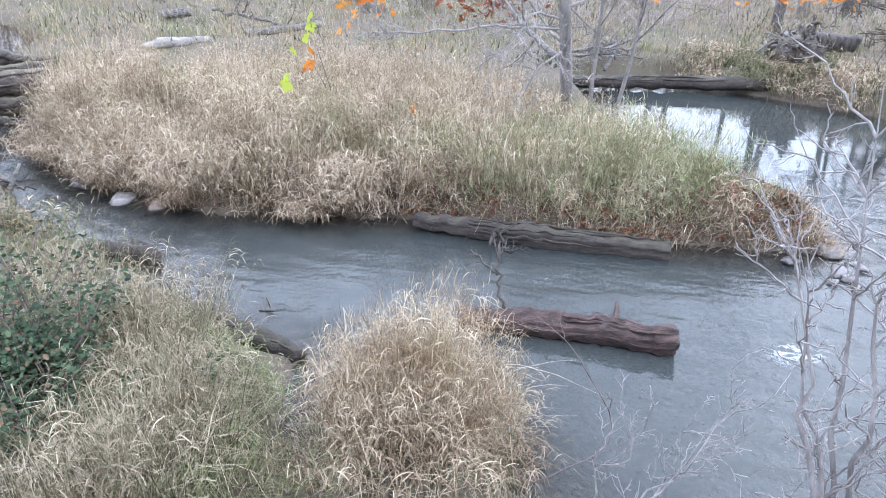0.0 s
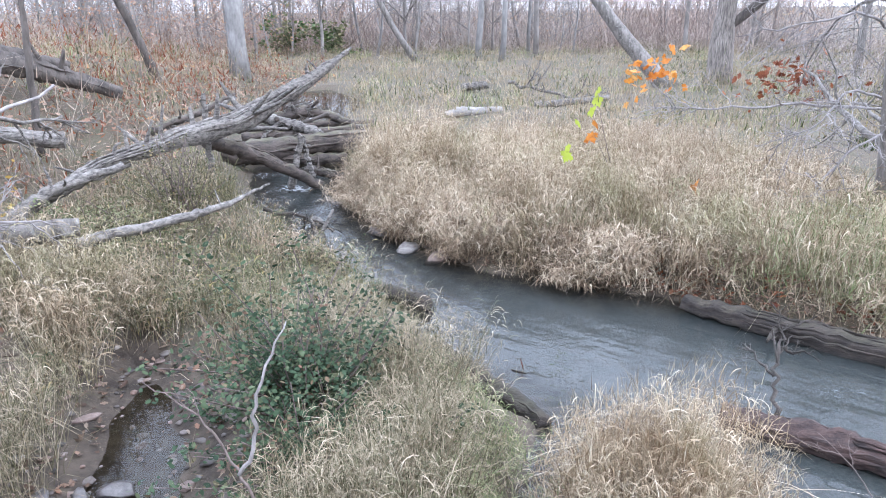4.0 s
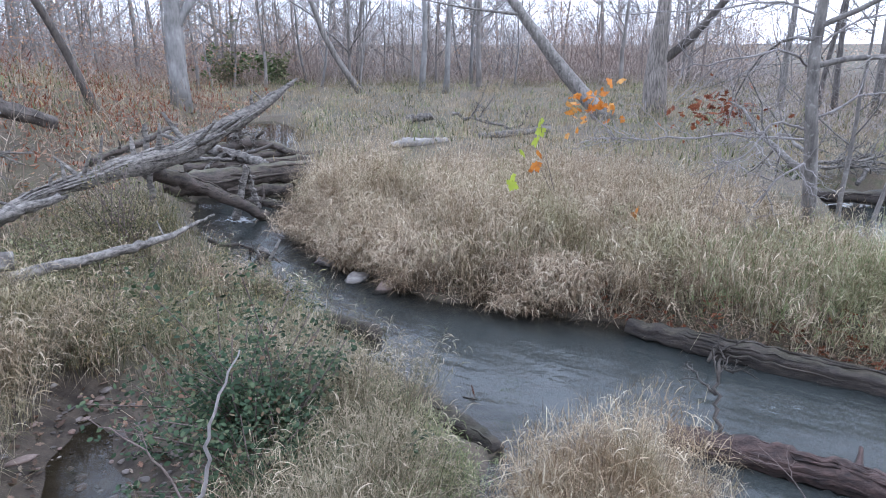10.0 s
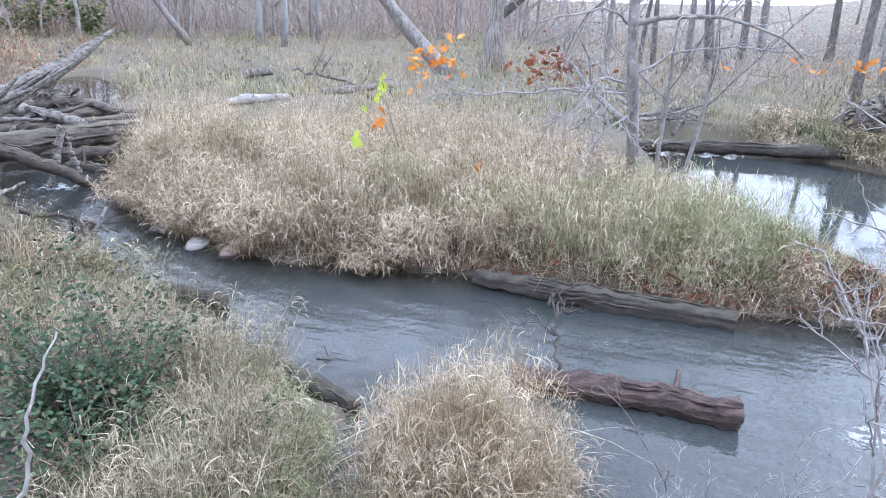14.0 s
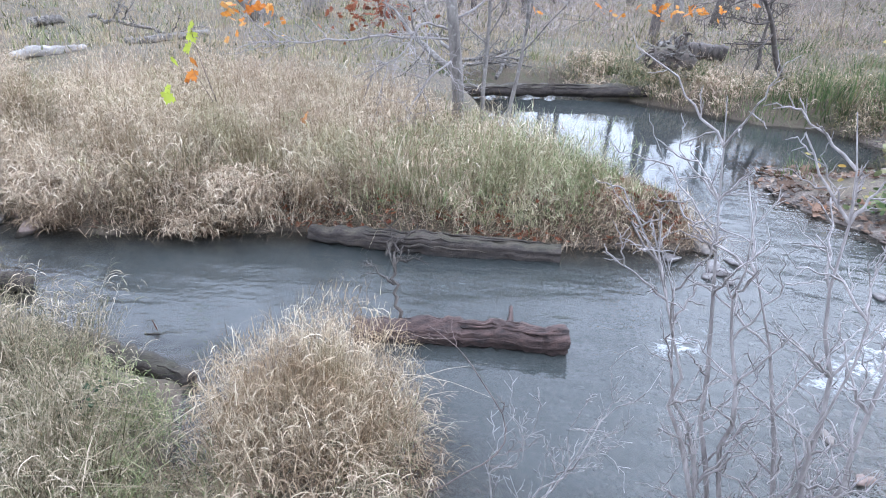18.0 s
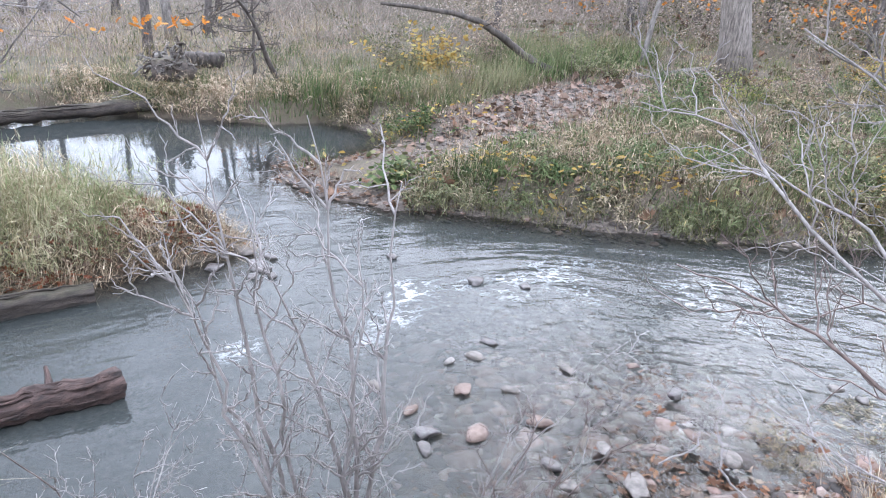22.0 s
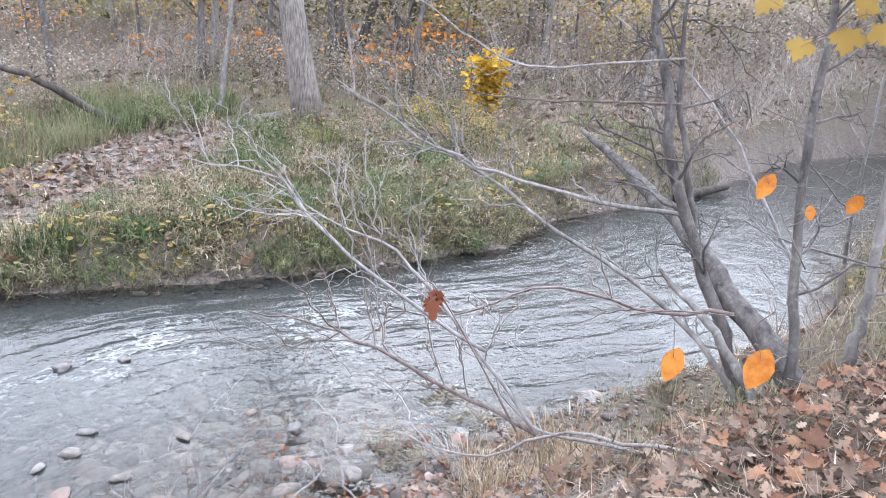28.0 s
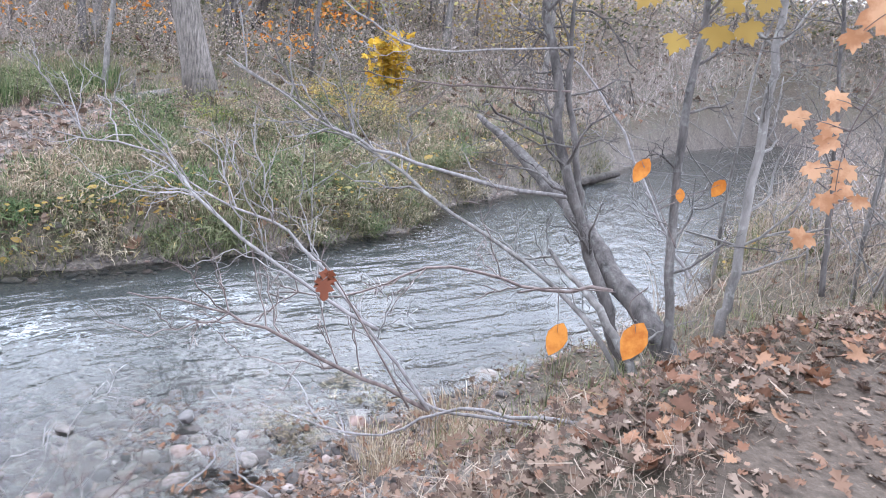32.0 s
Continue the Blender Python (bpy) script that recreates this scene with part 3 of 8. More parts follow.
OLIVE = foliage("olive_weeds", [(0.0, (0.04, 0.05, 0.024)), (0.35, (0.095, 0.11, 0.05)), (0.7, (0.18, 0.175, 0.09)), (0.9, (0.28, 0.23, 0.14)), (1.0, (0.36, 0.29, 0.11))], patch=0.8)
MIXED = foliage("mixed_bank_grass", [(0.0, (0.05, 0.05, 0.025)), (0.3, (0.18, 0.165, 0.095)), (0.6, (0.33, 0.275, 0.19)), (0.85, (0.46, 0.39, 0.285)), (1.0, (0.56, 0.48, 0.36))], patch=1.1, patch_to=(0.4, 0.36, 0.3), tone=(0.13, 0.17, 0.06), tone_scale=0.9, tone_at=(0.57, 0.7), through=0.15)
FADED = foliage("faded_orange_leaves", [(0.0, (0.42, 0.27, 0.18)), (0.6, (0.58, 0.43, 0.32)), (1.0, (0.62, 0.52, 0.36))], through=0.4)


# ---------- ground and water ----------
def warped(n, a, b, mid):
    return mid + a * np.sinh(np.linspace(-b, b, n))


gx, gy = np.meshgrid(warped(470, 4.4, 5.0, 2.5), warped(470, 4.4, 5.0, 3.5), indexing="ij")
hz, sd0, gravel0, path0 = land(gx, gy)
N = gx.shape[0]
gi, gj = np.meshgrid(np.arange(N - 1), np.arange(N - 1), indexing="ij")
cells = np.stack([gi * N + gj, (gi + 1) * N + gj, (gi + 1) * N + gj + 1, gi * N + gj + 1], -1).reshape(-1, 4)
ground = from_arrays("ground", np.stack([gx, gy, hz], -1).reshape(-1, 3), [cells], GROUND,
                     attrs={"gravel": np.maximum(gravel0, smoothstep(0.2, -0.2, sd0) * smoothstep(6.6, 4.6, gy - 0.15 * gx)).ravel(), "path": path0.ravel(), "bed": np.maximum(smoothstep(0.12, -0.05, sd0), smoothstep(0.7, 0.2, signed(gx, gy, BROOK))).ravel()})
tagged(ground, "leaf-strewn soil, gravel bars and banks along a creek", "ground", kind="structure")


def water_sheet(name, line, level, material, label, step=0.2, spare=0.35):
    x0, y0 = line.min(0) - 0.5
    x1, y1 = line.max(0) + 0.5
    wx, wy = np.meshgrid(np.arange(x0, x1, step), np.arange(y0, y1, step), indexing="ij")
    s = signed(wx, wy, line)
    ids = np.arange(wx.size).reshape(wx.shape)
    quads = np.stack([ids[:-1, :-1], ids[1:, :-1], ids[1:, 1:], ids[:-1, 1:]], -1).reshape(-1, 4)
    quads = quads[(s.ravel()[quads] < spare).any(1)]
    used, inv = np.unique(quads, return_inverse=True)
    wx, wy, s = wx.ravel()[used], wy.ravel()[used], s.ravel()[used]
    along, across = flow_coords(wx, wy)
    depth = np.clip((level - ground_z(wx, wy)) / 0.5, 0.06, 0.7)
    if line is not WATER:
        wz, waves, fast = level + 0 * wx, 0.04 + 0 * wx, 0 * wx
    else:
        def spot(x, y, rx, ry):
            return np.exp(-(((wx - x) / rx) ** 2 + ((wy - y) / ry) ** 2))
        fast = 0.8 * spot(8.2, 1.7, 2.0, 1.2) + 0.8 * spot(8.9, -1.0, 2.2, 1.7) + 0.95 * spot(3.75, 6.0, 0.6, 0.3) + 0.9 * spot(5.1, 3.9, 1.1, 0.35) + 0.75 * spot(5.9, 2.8, 0.9, 0.4) + 0.6 * spot(7.3, 3.2, 1.0, 0.7)
        # upper creek: these white spots also paint in the bright sky reflection
        fast = fast + 0.85 * spot(-3.7, 14.0, 0.9, 0.7) + 0.6 * spot(-2.5, 11.5, 0.7, 1.2)
        fast = np.clip(fast * (0.9 + 0.25 * ripple_noise(wx, wy, 0.45, 8.0)), 0, 1.05)
        calm = smoothstep(6.4, 8.0, wy + 0.25 * (wx - 9)) * smoothstep(6.8, 8.0, wx)
        down = smoothstep(1.0, -5.0, wy)
        up = smoothstep(8.5, 11.0, wy) * (1 - calm)
        swell = 0.35 * np.sin(2 * np.pi * along / 0.62 + 3.5 * ripple_noise(wx, wy, 0.8, 1.0)) * (0.5 + 0.5 * ripple_noise(wx, wy, 1.3, 4.0)) + 0.8 * ripple_noise(wx, wy, 0.25, 2.0)
        wz = level + (0.003 + 0.004 * down + 0.006 * up + 0.008 * fast) * (1 - calm) * swell * smoothstep(0.0, -0.4, s)
        waves = (0.36 + 0.15 * up + 0.35 * down + 0.4 * fast) * (1 - 0.9 * calm)
    ob = from_arrays(name, np.stack([wx, wy, wz], -1), [inv.reshape(-1, 4)], material, attrs={"depth": depth, "waves": waves, "foam_and_sheen": fast, "along": along, "across": across})
    return tagged(ob, label, "water", kind="structure")


water_sheet("water", WATER, 0.0, WATER_MAT, "shallow clear creek water with riffles and sky reflections", 0.085)
water_sheet("water_brook", BROOK, 0.22, STILL_MAT, "muddy trickle of brook water under the bank")
water_sheet("water_backwater", BACKWATER, 0.45, STILL_MAT, "still pale backwater behind the log jam")


# ---------- grass ----------
def blades(name, roots, heights, material, lean, width=0.009, segs=3, bend=0.5, label="", spread=0.25, category="grass"):
    """One sheet of curved grass blades. lean: (n, 2) way in which each one bends."""
    n = len(roots)
    h = np.asarray(heights)[:, None]
    lean = np.asarray(lean) + rng.normal(0, spread, (n, 2))
    ang = rng.uniform(0, 2 * np.pi, n)
    side = np.stack([np.cos(ang), np.sin(ang), np.zeros(n)], 1)
    w = width * rng.uniform(0.6, 1.4, n)[:, None]
    rows, curl = [], bend * rng.uniform(0.3, 1.7, n)[:, None]
    for k in range(segs + 1):
        u = k / segs
        out = lean * h * (0.25 * u + 0.75 * curl * u * u)
        flat = np.linalg.norm(out, axis=1, keepdims=True)
        up = np.sqrt(np.maximum((h * u) ** 2 - 0.75 * flat**2, (0.25 * h * u) ** 2)) - 0.28 * curl * h * u**3 * np.clip(np.linalg.norm(lean, axis=1, keepdims=True), 0, 1.5)
        c = roots + np.concatenate([out, up], 1)
        if k < segs:
            taper = w * (1 - 0.75 * u)
            rows += [c - side * taper / 2, c + side * taper / 2]
        else:
            rows.append(c)
    per = 2 * segs + 1
    verts = np.stack(rows, 1).reshape(-1, 3)
    base = (np.arange(n) * per)[:, None]
    quads = np.concatenate([base + [2 * k, 2 * k + 1, 2 * k + 3, 2 * k + 2] for k in range(segs - 1)]) if segs > 1 else np.zeros((0, 4), int)
    tris = base + [2 * segs - 2, 2 * segs - 1, 2 * segs]
    ob = from_arrays(name, verts, [quads, tris], material)
    return tagged(ob, label, category, kind="stuff")


def scatter(n, box, accept):
    """n random places in a box (x0, y0, x1, y1) that accept(x, y, sd, bd) keeps with its probability."""
    xs, ys = [], []
    got = 0
    while got < n:
        x, y = rng.uniform(box[0], box[2], 4 * n), rng.uniform(box[1], box[3], 4 * n)
        p = accept(x, y, signed(x, y, WATER), bank_distance(x, y))
        keep = rng.random(4 * n) < p
        xs.append(x[keep]), ys.append(y[keep])
        got += keep.sum()
        if len(xs) > 40:
            break
    x, y = np.concatenate(xs)[:n], np.concatenate(ys)[:n]
    return np.stack([x, y, ground_z(x, y) - 0.02], 1)


def tufted(roots, per, radius):
    """Gathers blades into tufts: per blades round each root."""
    r = np.repeat(roots, per, 0)
    a, d = rng.uniform(0, 2 * np.pi, len(r)), radius * np.sqrt(rng.random(len(r)))
    off = np.stack([np.cos(a) * d, np.sin(a) * d], 1)
    r = r.copy()
    r[:, :2] += off
    r[:, 2] = ground_z(r[:, 0], r[:, 1]) - 0.02
    return r, off / radius


def to_water(roots, reach=0.7):
    """The way to the water's edge for roots that stand near it, else nothing."""
    x, y, e = roots[:, 0], roots[:, 1], 0.05
    s = signed(x, y, WATER)
    g = np.stack([signed(x + e, y, WATER) - s, signed(x, y + e, WATER) - s], 1) / e
    return -g * smoothstep(reach, 0.05, s)[:, None]


def reed_bed(name, n, box, accept, material, h, per=14, radius=0.16, width=0.009, bend=0.55, wind=(0.05, -0.05), edge=0.45, segs=3, label="", spread=0.22, stand=None):
    roots, off = tufted(scatter(max(1, n // per), box, accept), per, radius)
    tuft = np.repeat(rng.uniform(0.5, 1.2, len(roots) // per), per)
    heights = rng.uniform(h[0], h[1], len(roots)) * tuft
    if stand is not None:
        heights = heights * stand(roots[:, 0], roots[:, 1])
    common = np.repeat(rng.normal(0, 0.16, (len(roots) // per, 2)), per, 0)
    lean = 0.45 * off + common + np.array(wind) + edge * to_water(roots)
    return blades(name, roots, heights, material, lean, width, segs, bend, label, spread)


def on_island(x, y, sd, bd):
    """The tongue of land between creek and pool."""
    return (sd > 0.02) & (y > 4.8) & (x > -3.4) & (x < 10) & (bd > 2) & (x + 0.52 * (y - 9.3) > -1.0)


def zone_island(x, y, sd, bd):
    tip = smoothstep(7.0, 5.2, x - 0.35 * (y - 6.5))
    return on_island(x, y, sd, bd) * tip * (y < 17) * ((y > 8) | (x > 1.5))


def sprays(name, n, box, accept, material, h, label, length=(0.2, 0.5), width=0.012, edge=0.6, droop=1.3):
    """Leaf ribbons that hang from the stalks of tall grass, at all heights, bent over and down."""
    roots = scatter(n, box, accept)
    up = rng.uniform(h[0], h[1], len(roots))
    roots[:, 2] += up
    a = rng.uniform(0, 2 * np.pi, len(roots))
    lean = np.stack([np.cos(a), np.sin(a)], 1) * rng.uniform(0.6, 1.3, (len(roots), 1)) + edge * to_water(roots)
    return blades(name, roots, rng.uniform(*length, len(roots)), material, lean, width, 3, droop, label, 0.2)


def tall(x, y, sd, bd):
    return zone_island(x, y, sd, bd) * np.where(x > 1.2, smoothstep(0.12, 0.42, sd), 1.0) * smoothstep(7.6, 6.2, x + 0.12 * (y - 8)) * np.where(ripple_noise(x, y, 0.55, 9.0) > -0.45, 1.0, 0.25)


def stand(x, y):
    """How high the grass stands on the tongue: uneven, and low towards the pool and the tip."""
    tufts = 0.4 + 0.72 * smoothstep(0.0, 0.4, np.abs(ripple_noise(x, y, 0.62, 5.0))) + 0.16 * ripple_noise(x, y, 1.6, 2.0)
    return tufts * (0.22 + 0.78 * smoothstep(7.2, 5.0, x + 0.1 * (y - 8)) * smoothstep(0.0, 1.0, (y - 5.6) - 0.2 * (x - 4)))


def fluff(name, n, box, accept, material, h, label, length=(0.06, 0.18), width=0.0075, per=24, radius=0.14, lean=0.9, rise=None, category="grass"):
    """Seed plumes and short withered leaves: countless slivers in loose tufts at the given heights."""
    c = np.repeat(scatter(n // per, box, accept), per, 0)
    high = np.repeat(rng.uniform(h[0], h[1], len(c) // per), per) * (rise(c[:, 0], c[:, 1]) if rise else 1.0)
    c += rng.normal(0, radius, c.shape) * [1, 1, 0.8]
    c[:, 2] = np.maximum(c[:, 2] + high, ground_z(c[:, 0], c[:, 1]) + 0.01)
    return blades(name, c, rng.uniform(*length, len(c)), material, rng.normal(0, lean, (len(c), 2)), width, 1, 0.6, label, 0.1, category)


reed_bed("reed_grass_island", 15000, (-3.2, 5, 9.5, 16), tall, STRAW, (0.6, 1.15), per=18, radius=0.22, width=0.0075, spread=0.34, edge=0.25, stand=stand, label="tall dry straw-coloured reed grass drooping over the creek")
sprays("reed_leaves_island", 5000, (-3.2, 5, 9.5, 16), tall, STRAW, (0.1, 0.6), "curled dry leaves hanging on the reed grass", width=0.010)
fluff("reed_plumes", 26000, (-3.2, 5, 9.5, 16), tall, STRAW, (0.25, 1.0), "pale seed plumes and withered leaves of the reed grass", rise=stand)
fluff("pale_plumes", 16000, (-3.2, 5, 9.5, 16), tall, STRAW_PALE, (0.6, 1.08), "bleached seed plumes on top of the reed grass", (0.05, 0.14), 0.006, 30, 0.12, rise=stand)
fluff("green_tufts_island", 11000, (2.5, 5.4, 9.5, 11), lambda x, y, sd, bd: on_island(x, y, sd, bd) * smoothstep(2.2, 1.2, np.hypot((x - 5.4) / 1.2, y - 8.0)), GREEN, (0.1, 0.55), "green leaves in the grass of the tongue", (0.1, 0.25), 0.012)
reed_bed("reed_grass_seedheads", 5000, (-3.2, 7, 7, 16), lambda x, y, sd, bd: tall(x, y, sd, bd) * (sd > 0.3), STRAW_PALE, (0.8, 1.2), per=8, width=0.007, bend=0.3, edge=0.3, stand=stand, label="pale seed stalks of tall reed grass")
reed_bed("green_grass_island", 9000, (2.5, 5, 9.5, 12), lambda x, y, sd, bd: on_island(x, y, sd, bd) * smoothstep(5.2, 7.0, x + 0.3 * (y - 5)) * smoothstep(8.2, 7.2, x) * smoothstep(0.15, 0.5, sd), GREEN, (0.08, 0.22), width=0.010, spread=0.4, label="green grass low on the gravel tongue")
reed_bed("tip_grass", 3400, (4.0, 5, 8, 8.5), lambda x, y, sd, bd: on_island(x, y, sd, bd) * smoothstep(4.2, 6, x) * (ripple_noise(x, y, 0.3, 3.0) > -0.3), STRAW_PALE, (0.12, 0.34), width=0.011, bend=1.2, edge=0.4, label="flattened pale grass on the tip of the tongue")
def culms(name, roots, heights, lean, material, label, leaves=5, leaf=(0.18, 0.38), width=0.0085, low=0.15, start=0.38, end=2.75, stem=0.0045, category="grass"):
    """Tall grass plants: each a thin stalk with ribbon leaves that arch out and hang down."""
    n = len(roots)
    h = np.asarray(heights)[:, None]
    lean = np.asarray(lean) + rng.normal(0, 0.07, (n, 2))
    curve = rng.uniform(0.3, 1.0, (n, 1))

    def up_stalk(u, k=slice(None)):
        out = lean[k] * h[k] * (u * (1 - curve[k]) + curve[k] * u * u)
        return roots[k] + np.concatenate([out, h[k] * u * (1 - 0.12 * u * np.clip(np.linalg.norm(lean[k], axis=1, keepdims=True), 0, 2))], 1)

    a = rng.uniform(0, np.pi, n)
    side = np.stack([np.cos(a), np.sin(a), np.zeros(n)], 1) * stem / 2
    p = Pile()
    rows = [up_stalk(0.0) - side, up_stalk(0.0) + side, up_stalk(0.55) - side * 0.8, up_stalk(0.55) + side * 0.8, up_stalk(1.0)]
    base = (np.arange(n) * 5)[:, None]
    p.add(np.stack(rows, 1), base + [0, 1, 3, 2], base + [2, 3, 4])
    k = np.repeat(np.arange(n), leaves)
    m = len(k)
    u = low + (1 - low) * rng.random((m, 1)) ** 0.8
    c = up_stalk(u, k)
    a = rng.uniform(0, 2 * np.pi, m)
    size = rng.uniform(leaf[0], leaf[1], m) * np.minimum(1, 0.5 + 0.5 * h[k, 0])
    first, last = rng.normal(start, 0.25, m), rng.normal(end, 0.3, m)
    out = np.stack([np.cos(a), np.sin(a), np.zeros(m)], 1)
    flat = np.stack([-np.sin(a), np.cos(a), rng.normal(0, 0.35, m)], 1)
    w = width * rng.uniform(0.55, 1.3, (m, 1)) / 2
    rows = []
    for j, wide in enumerate((0.55, 1.0, 0.85, 0.5)):
        rows += [c - flat * w * wide, c + flat * w * wide]
        ang = first + (last - first) * ((j + 0.5) / 4) ** 0.8
        c = c + (out * np.sin(ang)[:, None] + np.array([0, 0, 1.0]) * np.cos(ang)[:, None]) * (size / 4)[:, None]
    rows.append(c)
    v = np.stack(rows, 1)
    v[..., 2] = np.maximum(v[..., 2], 0.01)
    base = (np.arange(m) * 9)[:, None]
    p.add(v, np.concatenate([base + [2 * j, 2 * j + 1, 2 * j + 3, 2 * j + 2] for j in range(3)]), base + [6, 7, 8])
    return tagged(p.make(name, material), label, category, kind="stuff")


def tussocks(name, n, box, accept, material, h, label, per=16, radius=0.18, edge=0.5, stand=None, splay=0.35, **more):
    """Tufts of tall grass plants that lean out of each tuft and over the water's edge."""
    roots, off = tufted(scatter(max(1, n // per), box, accept), per, radius)
    tuft = np.repeat(rng.uniform(0.65, 1.15, len(roots) // per), per)
    heights = rng.uniform(h[0], h[1], len(roots)) * tuft
    if stand is not None:
        heights = heights * stand(roots[:, 0], roots[:, 1])
    common = np.repeat(rng.normal(0, 0.15, (len(roots) // per, 2)), per, 0)
    return culms(name, roots, heights, splay * off + common + edge * to_water(roots), material, label, **more)


def greenery(x, y):
    """Where green grass takes over from the reeds on the tongue."""
    return np.maximum(smoothstep(2.1, 1.1, np.hypot((x - 5.5) / 1.3, y - 7.9)), 0.8 * smoothstep(0.25, 0.55, ripple_noise(x, y, 0.9, 11.0)))


def front(x, y, sd, bd):
    """The side of the tongue that the creek runs past."""
    return zone_island(x, y, sd, bd) * smoothstep(3.6, 1.6, sd) * (x + y > 6) * (y < 13.5) * smoothstep(7.4, 6.4, x + 0.1 * y) * (1 - 0.85 * greenery(x, y))


tussocks("tall_reeds_front", 5200, (-3.0, 5, 7.5, 13.5), lambda x, y, sd, bd: front(x, y, sd, bd) * (sd > 0.18) * np.where(ripple_noise(x, y, 0.5, 9.0) > -0.3, 1, 0.2), STRAW, (0.62, 1.08), "tall dry reed grass with drooping ribbon leaves", stand=stand, per=18, radius=0.2, edge=0.35)
tussocks("tall_reeds_back", 3200, (-3.0, 6, 7.5, 16), lambda x, y, sd, bd: tall(x, y, sd, bd) * (sd > 1.2) * (1 - 0.7 * greenery(x, y)), STRAW_PALE, (0.6, 1.05), "tall bleached reed grass on the tongue", stand=stand, leaves=4, per=16)
tussocks("withered_reeds_edge", 2000, (-3.0, 5, 6.8, 13.5), lambda x, y, sd, bd: front(x, y, sd, bd) * (sd > np.where(x > 2.3, 0.3, 0.03)) * (sd < 0.75) * np.where(ripple_noise(x, y, 0.3, 2.0) > -0.25, 1, 0.05), WITHERED, (0.22, 0.5), "withered pinkish-brown reed leaves hanging over the water", leaves=6, leaf=(0.2, 0.42), width=0.0105, end=2.95, per=24, radius=0.16, edge=1.0, low=0.05)
tussocks("bleached_reeds_edge", 2300, (-3.0, 5, 6.8, 13.5), lambda x, y, sd, bd: front(x, y, sd, bd) * (sd > np.where(x > 2.3, 0.32, 0.03)) * (sd < 0.6) * np.where(ripple_noise(x, y, 0.34, 5.0) > 0.05, 1, 0.03), STRAW_PALE, (0.25, 0.55), "bleached reed leaves drooping in tufts to the water", leaves=6, leaf=(0.24, 0.48), width=0.0095, end=2.95, per=28, radius=0.14, edge=1.1, low=0.1)
tussocks("green_reeds", 2600, (-2.5, 5, 8.2, 13), lambda x, y, sd, bd: on_island(x, y, sd, bd) * (sd > 0.3) * greenery(x, y) * smoothstep(6.7, 5.8, x + 0.1 * (y - 8)), GREEN, (0.22, 0.46), "green grass with arching leaves on the tongue", leaves=5, leaf=(0.16, 0.34), width=0.008, per=18, radius=0.2, edge=0.3)
fluff("edge_thatch", 15000, (-3.0, 5, 7.2, 13.5), lambda x, y, sd, bd: on_island(x, y, sd + 0.05, bd) * (sd > -0.03) * (sd < 0.4) * (y < 13.5), WITHERED, (0.0, 0.16), "matted withered thatch at the foot of the reeds", (0.1, 0.26), 0.010, 24, 0.12, 1.1)
clump_at = np.array([1.22, 3.72, 0.05])


def dome(n, low, high):
    """Places in the upper shell of the clump, and the way outwards at each."""
    a, u = rng.uniform(0, 2 * np.pi, n), np.sqrt(rng.random(n))
    edge = 1 + 0.12 * np.sin(3 * a + 1) + 0.08 * np.sin(7 * a)
    top = 1.2 * np.sqrt(np.maximum(0, 1 - 0.8 * u**3)) * (1 + 0.07 * np.sin(5 * u * np.cos(a)) + 0.06 * np.sin(6 * u * np.sin(a) + 1))
    x, y = clump_at[0] + 0.78 * u * edge * np.cos(a), clump_at[1] + 0.6 * u * edge * np.sin(a)
    return np.stack([x, y, clump_at[2] + top * rng.uniform(low, high, n)], 1), np.stack([u * np.cos(a), u * np.sin(a)], 1)


tips, out = dome(2600, 0.75, 1.1)
roots = np.column_stack([clump_at[0] + 0.45 * out[:, 0], clump_at[1] + 0.34 * out[:, 1], np.zeros(len(tips))])
roots[:, 2] = ground_z(roots[:, 0], roots[:, 1]) - 0.03
up = tips - roots
blades("grass_clump", roots, np.linalg.norm(up, axis=1), GOLD, up[:, :2] / np.linalg.norm(up, axis=1, keepdims=True) * 1.0, 0.0036, 4, 0.5, "bushy clump of dry golden grass standing in the creek", 0.1)
tips, out = dome(6500, 0.3, 1.1)
blades("clump_plumes", tips, rng.uniform(0.04, 0.13, len(tips)), GOLD, rng.normal(0, 0.42, (len(tips), 2)) + out * 0.2, 0.0042, 1, 0.6, "fine golden seed plumes of the grass clump", 0.1)
tips, out = dome(1500, 0.7, 1.08)
roots = np.column_stack([clump_at[0] + 0.55 * out[:, 0], clump_at[1] + 0.42 * out[:, 1], np.zeros(len(tips))])
roots[:, 2] = ground_z(roots[:, 0], roots[:, 1]) - 0.03
up = tips - roots
culms("clump_stalks", roots, up[:, 2], up[:, :2] / up[:, 2:], GOLD, "golden grass stalks with curling ribbon leaves in the clump", 4, (0.09, 0.2), 0.0052, 0.12, 0.3, 2.5, 0.0038)
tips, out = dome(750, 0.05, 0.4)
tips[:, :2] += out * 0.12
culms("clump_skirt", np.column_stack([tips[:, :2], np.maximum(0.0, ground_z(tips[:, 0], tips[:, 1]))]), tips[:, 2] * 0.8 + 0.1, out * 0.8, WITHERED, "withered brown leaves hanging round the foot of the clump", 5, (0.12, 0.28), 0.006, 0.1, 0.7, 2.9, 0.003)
tips, out = dome(1500, 0.2, 1.0)
blades("clump_leaves", tips, rng.uniform(0.1, 0.28, len(tips)), GOLD, rng.normal(0, 0.7, (len(tips), 2)) + out * 0.3, 0.006, 3, 1.5, "curled dry leaves in the golden grass clump", 0.2)
tips, out = dome(1500, 0.0, 0.5)
